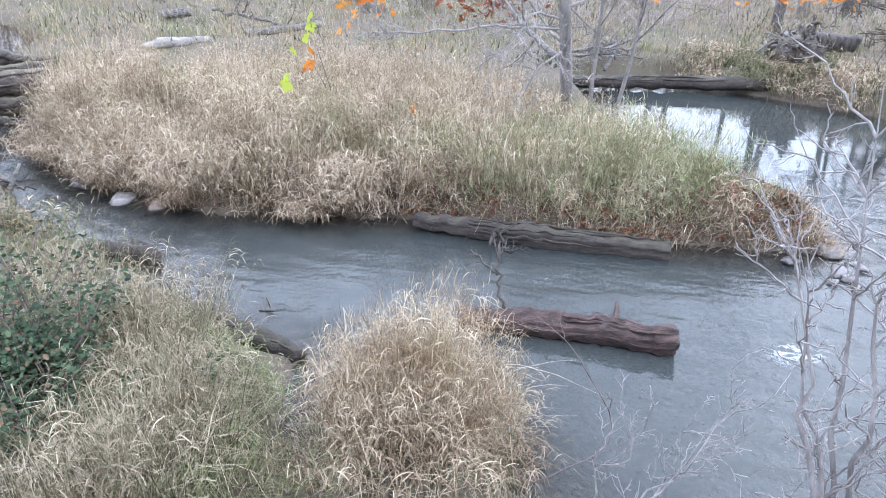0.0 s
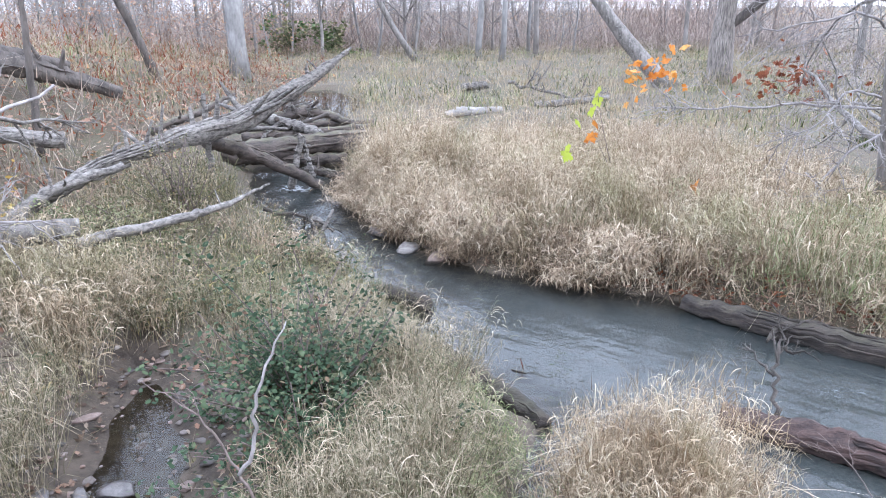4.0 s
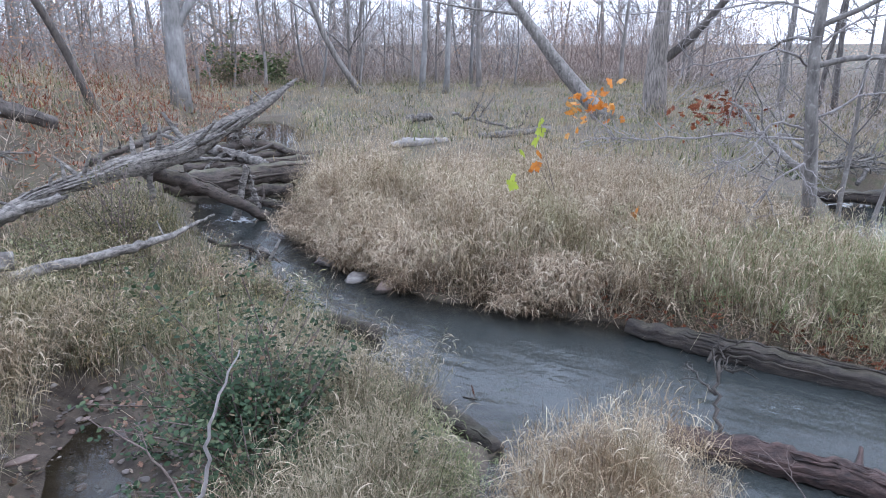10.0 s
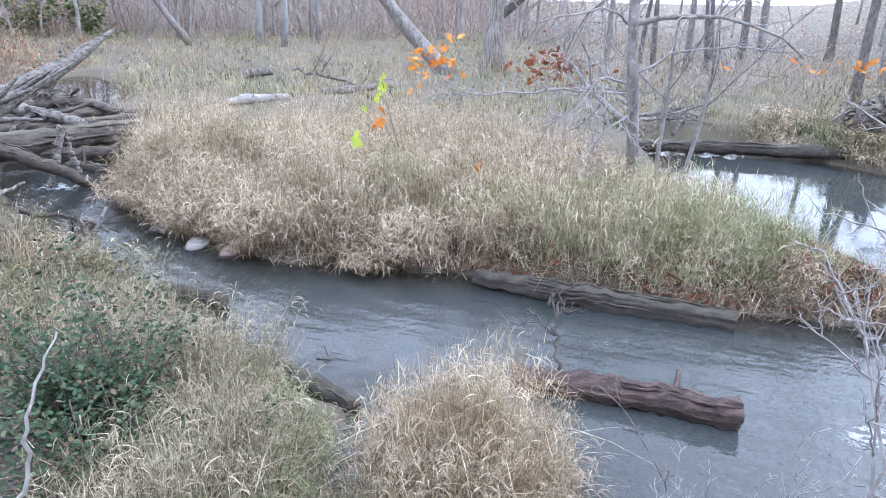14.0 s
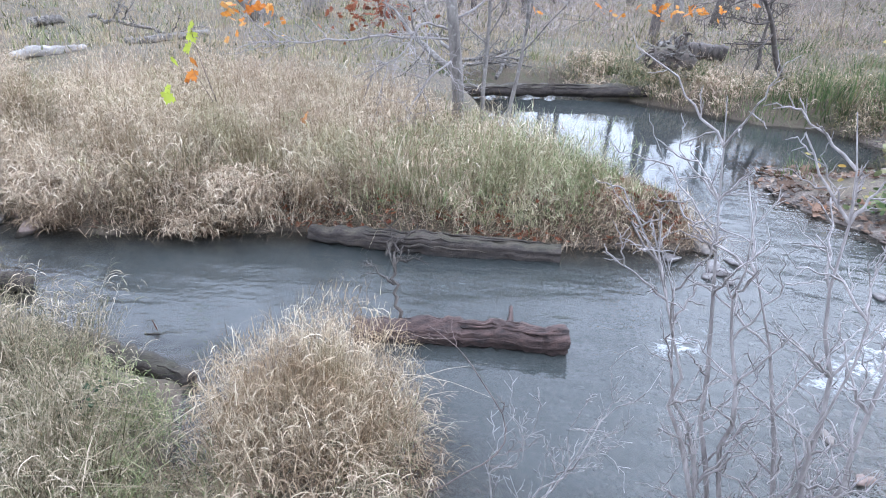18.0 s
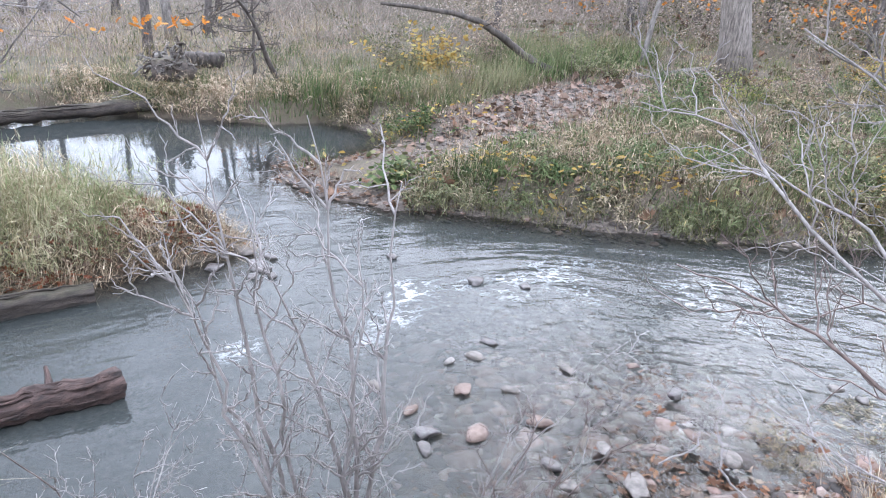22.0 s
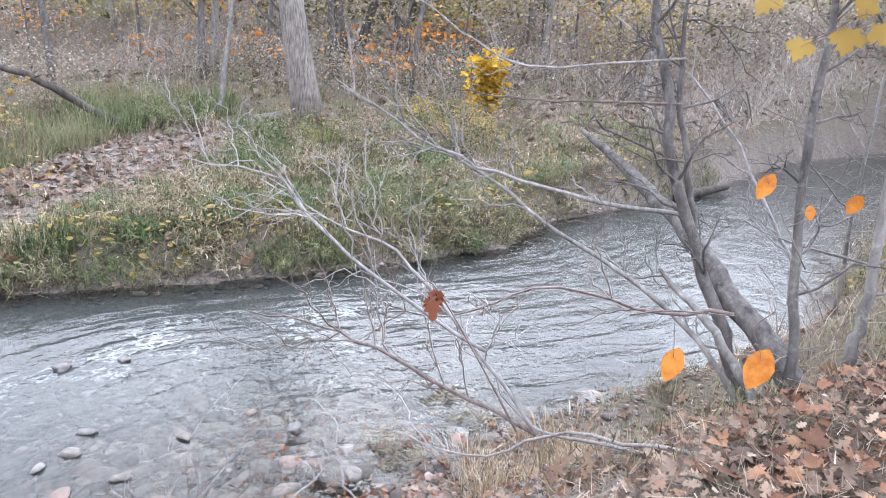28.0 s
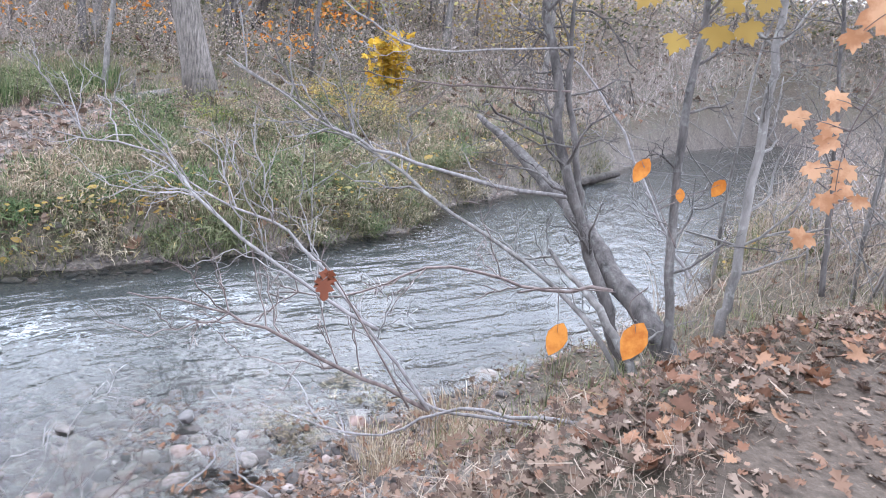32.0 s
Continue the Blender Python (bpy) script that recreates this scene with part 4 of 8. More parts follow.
blades("clump_green", tips * [1, 1, 0.8], rng.uniform(0.1, 0.3, len(tips)), GREEN, rng.normal(0, 0.5, (len(tips), 2)) + out * 0.6, 0.006, 2, 1.0, "green shoots low in the golden grass clump", 0.2)


LOG_LINE = np.array([(-0.5, 6.0), (0.6, 5.05)])


def open_strip(x, y):
    """Low, open ground between the log jam and the backwater."""
    return np.where((x > -7.8) & (x < -3.0) & (y > 15.5) & (y < 21.5), 0.05, 1.0) * np.where(np.hypot((x - 0.1) / 1.6, (y - 20.0) / 1.2) < 1, 0.1, 1.0)


def near_bank(x, y, sd, bd):
    return (sd > 0.03) * (x < 0.7) * (y < 14) * (np.hypot((x + 1.6) / 1.15, (y - 4.5) / 1.1) > 1) * (segment_distance(x, y, LOG_LINE, False)[0] > 0.6) * (signed(x, y, BROOK) > 0.34) * (bd > 1.0) * smoothstep(-9, -5.5, x) * (np.hypot((x + 5.3) / 1.9, (y - 4.4) / 1.5) > 1) * np.where(np.hypot((x + 2.45) / 0.7, (y - 5.7) / 0.95) > 1, 1, 0.12)


reed_bed("left_bank_grass", 6000, (-7.5, 3.0, 0.6, 14), lambda x, y, sd, bd: near_bank(x, y, sd, bd) * (y < 6.1) * np.where((x < -3.2) & (y < 5.4), 0.06, 1.0) * (x < -0.3 + 0.3 * ripple_noise(x, y, 0.4)) * np.where(ripple_noise(x, y, 0.6, 4.0) > -0.1, 1, 0.2), MIXED, (0.35, 0.78), per=20, radius=0.2, width=0.007, spread=0.38, label="matted dry grass on the near bank")
fluff("left_bank_plumes", 14000, (-7.5, 3.0, 0.6, 7), lambda x, y, sd, bd: near_bank(x, y, sd, bd) * (y < 6.6) * np.where((x < -3.2) & (y < 5.4), 0.06, 1.0) * (x < -0.3 + 0.3 * ripple_noise(x, y, 0.4)) * np.where(ripple_noise(x, y, 0.6, 4.0) > -0.1, 1, 0.2), MIXED, (0.15, 0.7), "seed plumes and dry leaves of the near bank grass", (0.05, 0.15), 0.005)
fluff("left_bank_olive", 30000, (-9, 3.0, 0.5, 13.5), lambda x, y, sd, bd: near_bank(x, y, sd, bd) * np.where(ripple_noise(x, y, 0.7, 6.0) > -0.15, 1, 0.15) * (0.25 + 0.75 * smoothstep(0.3, 1.2, sd)), OLIVE, (0.0, 0.42), "olive and brown weeds on the near bank", (0.05, 0.15), 0.006)
fluff("upstream_plumes", 16000, (-9, 7.0, -0.8, 15), lambda x, y, sd, bd: near_bank(x, y, sd, bd) * (sd > 0.7) * np.where(ripple_noise(x, y, 0.8, 4.0) > -0.2, 1, 0.2), MIXED, (0.0, 0.35), "dry grass and brown weeds along the upper creek", (0.08, 0.2), 0.013)
sprays("left_bank_leaves", 5000, (-6.5, 3.4, 0.6, 8), lambda x, y, sd, bd: near_bank(x, y, sd, bd) * (y < 6.3) * (x < -0.1), MIXED, (0.0, 0.4), "tangled dry grass leaves on the near bank", width=0.006)
tussocks("near_bank_reeds", 2000, (-6.5, 3.2, 0.2, 6.6), lambda x, y, sd, bd: near_bank(x, y, sd, bd) * (x < -0.15) * ((x > -3.4) | (y > 5.6)) * np.where(ripple_noise(x, y, 0.45, 4.0) > -0.2, 1, 0.1), MIXED, (0.35, 0.8), "dry grass with curled leaves on the near bank", leaves=5, leaf=(0.12, 0.26), width=0.0045, per=16, stem=0.004)
tussocks("corner_green", 900, (-0.7, 4.0, 0.75, 6.2), lambda x, y, sd, bd: (sd > 0.02) * (bd > 1.0) * (segment_distance(x, y, LOG_LINE, False)[0] > 0.14) * (x > -0.75 + 0.25 * ripple_noise(x, y, 0.4)), GREEN, (0.1, 0.26), "short green grass on the corner beside the sloping log", leaves=5, leaf=(0.08, 0.18), width=0.006, per=14, radius=0.14, edge=0.3, stem=0.003)
tussocks("bramble_side_reeds", 700, (-1.1, 3.6, 0.1, 6.4), lambda x, y, sd, bd: (sd > 0.1) * (np.abs(x + 0.42 - 0.06 * (y - 5)) < 0.34), MIXED, (0.45, 0.8), "tall faded grass between the brambles and the creek", leaves=5, leaf=(0.12, 0.24), width=0.005, per=16, stem=0.004)
reed_bed("middle_bank_grass", 2200, (-5, 5.8, 0.2, 7.6), near_bank, MIXED, (0.2, 0.45), per=20, radius=0.2, width=0.007, spread=0.4, label="short matted grass at the bend of the near bank")
reed_bed("upstream_bank_grass", 6500, (-8, 7.2, -0.8, 15), lambda x, y, sd, bd: near_bank(x, y, sd, bd) * (sd > 0.25), MIXED, (0.12, 0.36), per=20, radius=0.25, width=0.012, spread=0.4, label="short dry grass along the upper creek")
tussocks("brook_side_reeds", 1500, (-5.6, 4.6, -2.4, 7.6), lambda x, y, sd, bd: near_bank(x, y, sd, bd) * (np.hypot((x + 3.9) / 1.25, (y - 6.0) / 0.85) < 1) * np.where(ripple_noise(x, y, 0.4, 6.0) > -0.2, 1, 0.1), STRAW, (0.5, 0.95), "tall dry reeds with drooping leaves beside the brook", leaves=5, leaf=(0.14, 0.3), width=0.007, per=18)
tussocks("upstream_weeds", 1500, (-6.5, 7.2, -1.2, 12.5), lambda x, y, sd, bd: near_bank(x, y, sd, bd) * (sd > 0.15) * np.where(ripple_noise(x, y, 0.6, 8.0) > 0.0, 1, 0.08), OLIVE, (0.25, 0.6), "feathery olive weeds along the upper creek", leaves=6, leaf=(0.1, 0.22), width=0.010, per=16)
tussocks("upstream_dry_weeds", 1200, (-6.5, 7.2, -1.2, 12.5), lambda x, y, sd, bd: near_bank(x, y, sd, bd) * (sd > 0.15) * np.where(ripple_noise(x, y, 0.5, 3.0) > 0.1, 1, 0.05), WITHERED, (0.25, 0.6), "withered tan weeds along the upper creek", leaves=5, leaf=(0.12, 0.26), width=0.009, per=16)
tussocks("brook_side_weeds", 900, (-5.6, 4.4, -2.2, 8.2), lambda x, y, sd, bd: near_bank(x, y, sd, bd) * np.where(ripple_noise(x, y, 0.5, 2.0) > 0.15, 1, 0.05), OLIVE, (0.3, 0.6), "olive weeds among the dry growth beside the brook", leaves=6, leaf=(0.1, 0.22), width=0.011, per=16)
reed_bed("left_bank_green", 2600, (-13, 2.6, 0.6, 13), lambda x, y, sd, bd: (sd > 0.05) * (signed(x, y, BROOK) > 0.4) * (np.hypot((x + 1.6) / 1.15, (y - 4.5) / 1.1) > 1) * (bd > 0.5) * (x < 0.75) * (segment_distance(x, y, LOG_LINE, False)[0] > 0.6) * (np.hypot((x + 5.3) / 1.9, (y - 4.4) / 1.5) > 1), GREEN, (0.1, 0.32), width=0.01, spread=0.35, label="green grass among the dry growth on the near bank")
reed_bed("meadow_grass", 30000, (-26, 16.5, 30, 62), lambda x, y, sd, bd: (sd > 0.1) * (signed(x, y, BACKWATER) > 0.1) * open_strip(x, y) * np.clip(18 / y, 0.15, 1) * np.where(ripple_noise(x, y, 1.6, 4.0) > -0.35, 1, 0.15), MEADOW, (0.3, 0.85), per=22, radius=0.45, width=0.014, segs=2, edge=0.3, spread=0.3, stand=lambda x, y: 0.45 + 0.75 * smoothstep(-0.3, 0.5, ripple_noise(x, y, 1.3, 7.0)), label="wide meadow of dry marsh grass")
reed_bed("meadow_green", 8000, (-26, 12, 30, 60), lambda x, y, sd, bd: (sd > 0.1) * (signed(x, y, BACKWATER) > 0.1) * open_strip(x, y) * ((y > 17) | (x < -4)) * np.clip(18 / y, 0.15, 1), GREEN, (0.2, 0.6), per=22, radius=0.5, width=0.03, segs=2, spread=0.35, label="green growth in the marsh meadow")


def on_point(x, y):
    """The low stony point of the far bar, where little grows."""
    return (y > 4.3) & (x < 13.6 - 0.35 * (y - 5)) & (y < 9)


def far_bank(x, y, sd, bd):
    return (sd > 0.15) * (x > 8.8) * (bd > 3) * np.clip((12.5 / x) ** 2.5, 0.06, 1) * (y < 17) * np.where(on_point(x, y), 0.04, 1.0)


reed_bed("far_bank_green", 22000, (9, -14, 32, 16), lambda x, y, sd, bd: far_bank(x, y, sd, bd) * np.where(ripple_noise(x, y, 1.1, 2.0) > 0.1, 1, 0.08) * (1 - 0.95 * smoothstep(0.8, 0.0, bar(x, y) - 0.6)), LUSH, (0.25, 0.65), per=22, radius=0.3, width=0.018, segs=2, spread=0.4, label="green weeds and grass on the far bank")
reed_bed("far_bank_tall_green", 7000, (15, 2, 26, 13), lambda x, y, sd, bd: far_bank(x, y, sd, bd) * (np.abs(y - (7.2 - 0.55 * (x - 17))) < 2.2) * (x > 15.5), LUSH, (0.6, 1.0), per=22, radius=0.35, width=0.024, segs=2, spread=0.35, label="tall lush green grass behind the gravel bar")
reed_bed("far_bank_straw", 17000, (9, -14, 32, 16), lambda x, y, sd, bd: far_bank(x, y, sd, bd) * np.where(ripple_noise(x, y, 0.9, 7.0) > -0.1, 1, 0.2), BROWN, (0.15, 0.45), per=18, radius=0.3, width=0.016, segs=2, spread=0.45, label="brown withered weeds on the far bank")
reed_bed("gravel_grass", 1500, (3.5, -5, 7.5, 1), lambda x, y, sd, bd: (sd > 0.15) * (bd > 1.2) * (np.hypot((x - 5.6) / 1.3, (y + 2.2) / 1.0) < 1), STRAW_PALE, (0.12, 0.35), per=30, radius=0.2, width=0.008, bend=1.2, label="dry grass tufts on the gravel bar")
reed_bed("bank_slope_grass", 5200, (2, -24, 17, 0), lambda x, y, sd, bd: (sd > 0.2) * (bd > 0.1) * (bd < 5) * (y < -1.5), GREEN, (0.12, 0.35), per=20, radius=0.2, width=0.01, label="sparse green grass on the slope below the path")
fluff("meadow_plumes", 50000, (-26, 15.5, 32, 62), lambda x, y, sd, bd: (sd > 0.1) * (signed(x, y, BACKWATER) > 0.1) * open_strip(x, y) * np.clip(18 / y, 0.12, 1) * np.where(ripple_noise(x, y, 1.6, 4.0) > -0.35, 1, 0.15), MEADOW, (0.1, 0.7), "pale plumes of the marsh meadow", (0.12, 0.35), 0.017, 20, 0.3, rise=lambda x, y: 0.4 + 0.8 * smoothstep(-0.3, 0.5, ripple_noise(x, y, 1.3, 7.0)))
fluff("meadow_olive", 22000, (-26, 15.5, 32, 62), lambda x, y, sd, bd: (sd > 0.1) * (signed(x, y, BACKWATER) > 0.1) * open_strip(x, y) * np.clip(18 / y, 0.12, 1) * np.where(ripple_noise(x, y, 2.2, 1.0) > 0.15, 1, 0.06), OLIVE, (0.0, 0.6), "olive weeds in the marsh meadow", (0.12, 0.35), 0.035, 20, 0.3)


def near_edge(x, y, sd, bd):
    return far_bank(x, y, sd, bd) * (1 - 0.95 * smoothstep(0.8, 0.0, bar(x, y) - 0.6))


fluff("far_bank_olive", 44000, (9, -14, 34, 16), lambda x, y, sd, bd: near_edge(x, y, sd, bd) * np.where(ripple_noise(x, y, 0.9, 2.0) > -0.15, 1, 0.2), OLIVE, (0.0, 0.36), "olive and yellowing weeds on the far bank", (0.08, 0.2), 0.013, 26, 0.2)
fluff("far_bank_brown", 34000, (9, -14, 34, 16), lambda x, y, sd, bd: near_edge(x, y, sd, bd) * np.where(ripple_noise(x, y, 1.0, 7.0) > 0.0, 1, 0.12), BROWN, (0.0, 0.42), "brown withered weeds and stalks on the far bank", (0.08, 0.22), 0.010, 26, 0.2)
fluff("far_bank_pale", 12000, (9, -14, 28, 16), lambda x, y, sd, bd: near_edge(x, y, sd, bd) * np.where(ripple_noise(x, y, 0.8, 12.0) > 0.3, 1, 0.03), STRAW_PALE, (0.1, 0.6), "pale dry grass tufts on the far bank", (0.1, 0.3), 0.010, 26, 0.2)
tussocks("pool_shore_tussocks", 1500, (11.5, 7, 17.5, 16), lambda x, y, sd, bd: (sd > 0.05) * (sd < 2.2) * (x + 0.5 * y > 17) * np.where(ripple_noise(x, y, 0.8, 5.0) > -0.2, 1, 0.1), STRAW_PALE, (0.25, 0.6), "pale arching grass on the shore behind the pool", leaves=5, leaf=(0.2, 0.42), width=0.014, per=20, radius=0.25, edge=0.7, stem=0.006)
tussocks("pool_shore_weeds", 1200, (11.5, 7, 17.5, 16), lambda x, y, sd, bd: (sd > 0.05) * (sd < 2.5) * (x + 0.5 * y > 17) * np.where(ripple_noise(x, y, 0.7, 1.0) > 0.0, 1, 0.1), OLIVE, (0.25, 0.6), "olive weeds on the shore behind the pool", leaves=6, leaf=(0.15, 0.35), width=0.016, per=20, radius=0.25, edge=0.5, stem=0.006)
tussocks("far_bank_upper_green", 2400, (11.5, -10, 22, 4), lambda x, y, sd, bd: (sd > 1.2) * (sd < 8) * (bar(x, y) > 1.05) * np.clip((13 / x) ** 2, 0.1, 1) * np.where(ripple_noise(x, y, 1.0, 6.0) > 0.1, 1, 0.06), LUSH, (0.25, 0.55), "feathery green grass up the far bank", leaves=5, leaf=(0.2, 0.42), width=0.017, per=22, radius=0.32, stem=0.007)
tussocks("far_bank_upper_dry", 2200, (11.5, -10, 22, 4), lambda x, y, sd, bd: (sd > 1.2) * (sd < 8) * (bar(x, y) > 1.05) * np.clip((13 / x) ** 2, 0.1, 1) * np.where(ripple_noise(x, y, 0.9, 2.0) > 0.1, 1, 0.06), WITHERED, (0.25, 0.55), "withered tan grass up the far bank", leaves=5, leaf=(0.2, 0.4), width=0.015, per=20, radius=0.3, stem=0.007)
tussocks("far_bank_green_tussocks", 2700, (9.5, -10, 17, 4.5), lambda x, y, sd, bd: (sd > 0.08) * (sd < 1.9) * (x > 9.4) * (bd > 3) * np.where(ripple_noise(x, y, 0.8, 3.0) > 0.1, 1, 0.05) * np.where(on_point(x, y), 0.05, 1.0), LUSH, (0.2, 0.5), "arching green grass along the far shore", leaves=5, leaf=(0.2, 0.42), width=0.014, per=20, radius=0.24, edge=0.6, stem=0.006)
tussocks("far_bank_pale_tussocks", 1500, (9.5, -10, 17, 4.5), lambda x, y, sd, bd: (sd > 0.08) * (sd < 1.6) * (x > 9.4) * (bd > 3) * np.where(ripple_noise(x, y, 0.7, 9.0) > 0.25, 1, 0.03) * np.where(on_point(x, y), 0.05, 1.0), MIXED, (0.22, 0.5), "arching faded grass tufts along the far shore", leaves=5, leaf=(0.2, 0.42), width=0.013, per=22, radius=0.2, edge=0.6, stem=0.006)
fluff("far_bank_edge", 15000, (9, -14, 22, 9), lambda x, y, sd, bd: (sd > 0.0) * (sd < 0.45) * (x > 8.8) * (bd > 3) * np.where(ripple_noise(x, y, 0.5, 3.0) > -0.2, 1, 0.1) * np.where(on_point(x, y), 0.06, 1.0), OLIVE, (0.0, 0.2), "weeds overhanging the edge of the water", (0.1, 0.25), 0.012, 20, 0.15)
fluff("slope_olive", 9000, (2, -24, 17, 0), lambda x, y, sd, bd: (sd > 0.2) * (bd > 0.0) * (bd < 5) * (y < -1.8) * np.where(ripple_noise(x, y, 0.5, 3.0) > 0.0, 1, 0.15), OLIVE, (0.0, 0.2), "olive weeds on the slope below the path", (0.05, 0.14), 0.009, 22, 0.1)
fluff("slope_brown", 9000, (2, -24, 17, 0), lambda x, y, sd, bd: (sd > 0.15) * (bd > 0.0) * (bd < 5) * (y < -1.2), BROWN, (0.0, 0.15), "withered weeds on the slope below the path", (0.05, 0.14), 0.007, 22, 0.12)
fluff("bank_corner_green", 5000, (-1.2, 3.2, 0.75, 5.6), lambda x, y, sd, bd: (sd > 0.0) * (bd > 1.0) * (segment_distance(x, y, LOG_LINE, False)[0] > 0.5) * (x > -0.75 + 0.3 * ripple_noise(x, y, 0.4)) * np.where(ripple_noise(x, y, 0.35, 2.0) > -0.3, 1, 0.1), GREEN, (0.0, 0.26), "green grass on the corner of the near bank", (0.08, 0.2), 0.006, 24, 0.09)
fluff("bank_corner_brown", 5000, (-1.2, 3.2, 0.75, 5.6), lambda x, y, sd, bd: (sd > -0.05) * (bd > 1.0) * (x > -0.5) * (segment_distance(x, y, LOG_LINE, False)[0] > 0.5), MIXED, (0.0, 0.2), "trodden brown and olive grass on the corner of the near bank", (0.06, 0.16), 0.006, 24, 0.1)
fluff("bank_top_brown", 8000, (0.5, -11, 5.5, 1), lambda x, y, sd, bd: (bd < 0.7) * (bd > -0.35) * (sd > 0.3), BROWN, (0.0, 0.08), "withered grass on the edge of the path", (0.05, 0.14), 0.006, 20, 0.08)
fluff("shore_weeds", 5000, (0.4, 1.2, 3.4, 3.4), lambda x, y, sd, bd: (sd > -0.03) * (bd > 0.9) * np.where(ripple_noise(x, y, 0.4, 2.0) > -0.2, 1, 0.2), MIXED, (0.0, 0.22), "olive and brown weeds along the shore below the bank", (0.05, 0.16), 0.006, 22, 0.09)


# ---------- logs ----------
def thing(name, at, label, category, group=""):
    ob = new(name)
    ob.location = at
    return tagged(ob, label, category, group)


def part(name, pile, material, parent, label="", smooth=True):
    """One mesh under a thing or a part; the pile is in world metres."""
    ob = pile.make(name, material, None, smooth)
    ob.parent = parent
    m = parent.location if parent.parent is None else parent.location + parent.parent.location
    ob.data.transform(Matrix.Translation(-Vector(m)))
    return tagged(ob, label)


def log(name, points, radii, material, label, sides=14, rough=0.09, category="log", group="", seed=1, stubs=0, strips=0):
    """A fallen trunk through the given places, with bark, sawn or broken ends and branch stubs as parts."""
    pts = spline(points, 26)
    pts += np.random.default_rng(seed).normal(0, 0.012, pts.shape)
    top = thing(name, pts[0], label, category, group)
    p = Pile()
    tube(p, pts, radii, sides, rough, seed=seed)
    trunk = part("trunk", p, material, top)
    g = np.random.default_rng(seed + 50)
    for k in range(stubs):
        u = g.integers(4, 22)
        way = np.cross(pts[u + 1] - pts[u - 1], g.normal(0, 1, 3))
        way = way / np.linalg.norm(way)
        way[2] = abs(way[2])
        r = np.interp(u / 25, np.linspace(0, 1, len(np.atleast_1d(radii))), np.atleast_1d(radii))
        s = Pile()
        tube(s, spline([pts[u], pts[u] + way * r * 1.8, pts[u] + way * r * g.uniform(2.4, 5) + g.normal(0, 0.05, 3)], 5), [r * 0.35, r * 0.25, r * 0.12], 6, 0.1, seed=seed + k)
        part("branch_stub", s, material, top)
    for k in range(strips):
        a, b = sorted(g.integers(0, 26, 2))
        if b - a < 4:
            b = min(25, a + 5)
            a = b - 5
        way = np.cross(pts[-1] - pts[0], g.normal(0, 1, 3))
        way = way / np.linalg.norm(way)
        way[2] = abs(way[2])
        r = np.interp(np.arange(a, b + 1) / 25, np.linspace(0, 1, len(np.atleast_1d(radii))), np.atleast_1d(radii))[:, None]
        s = Pile()
        tube(s, pts[a:b + 1] + way * r * g.uniform(0.94, 1.06) + g.normal(0, 0.006, (b - a + 1, 3)), [0.004, float(r.mean()) * 0.16, float(r.mean()) * 0.12, 0.004], 5, 0.15, seed=seed + 90 + k)
        part("bark_strip", s, material, trunk)
    return top


log("creek_log", [(2.2, 5.45, 0.06), (3.2, 4.85, 0.08), (3.95, 4.3, 0.10)], [0.12, 0.135, 0.13], RED_LOG, "wet red-brown log with split bark lying in the creek", 28, 0.12, seed=3, strips=14, stubs=1)
log("bank_log", [(2.62, 7.82, 0.10), (3.92, 6.86, 0.08), (5.2, 6.02, 0.05)], [0.10, 0.145, 0.12], WET_LOG, "long dark waterlogged log along the grassy tongue", 26, 0.13, seed=4, stubs=2, strips=14)
log("near_bank_log", [(-0.4, 6.3, 0.22), (0.1, 5.85, 0.14), (0.68, 5.3, 0.03)], [0.13, 0.13, 0.08], WET_LOG, "dark mossy log sloping into the water from the near bank", 14, 0.12, seed=5, strips=7)
log("pool_log", [(9.0, 15.0, 0.2), (11.2, 14.2, 0.2), (13.6, 13.0, 0.25)], [0.14, 0.16, 0.17], WET_LOG, "large fallen trunk damming the far pool", 14, 0.12, seed=6, strips=12)
jam = [([(-5.6, 15.0, 0.5), (-4.0, 15.7, 0.55), (-2.4, 16.5, 0.6)], [0.26, 0.24, 0.22]), ([(-5.4, 15.9, 0.72), (-2.4, 17.0, 0.78)], [0.11, 0.1]), ([(-5.6, 16.3, 0.85), (-2.5, 17.6, 0.8)], [0.1, 0.09]),
       ([(-4.9, 12.5, 1.25), (-4.2, 13.1, 0.85), (-3.1, 13.85, 0.06)], [0.15, 0.14, 0.1]), ([(-3.5, 14.3, 0.3), (-2.6, 14.0, 0.22)], [0.1, 0.09]), ([(-3.5, 14.0, 1.1), (-3.78, 13.85, -0.1)], [0.06, 0.08]), ([(-3.5, 14.1, 1.05), (-3.45, 14.1, 0.7), (-3.3, 14.0, 0.2)], [0.04, 0.05, 0.05]),
       ([(-6.0, 16.8, 0.9), (-4.0, 17.3, 1.1), (-3.0, 17.0, 0.9)], [0.13, 0.12, 0.08]), ([(-5.2, 15.4, 0.3), (-2.9, 15.7, 0.25)], [0.14, 0.13]), ([(-5.0, 16.5, 1.1), (-4.0, 16.2, 0.9), (-3.5, 16.0, 0.75)], [0.12, 0.12, 0.1])]
for k, (pts, radii) in enumerate(jam):
    log("jam_log", pts, radii, DRIFT if k in (5, 6, 9) else JAM_LOG, "weathered log wedged in the log jam across the creek", 12, 0.13, group="logs of the log jam", seed=20 + k, strips=5, stubs=k % 3)
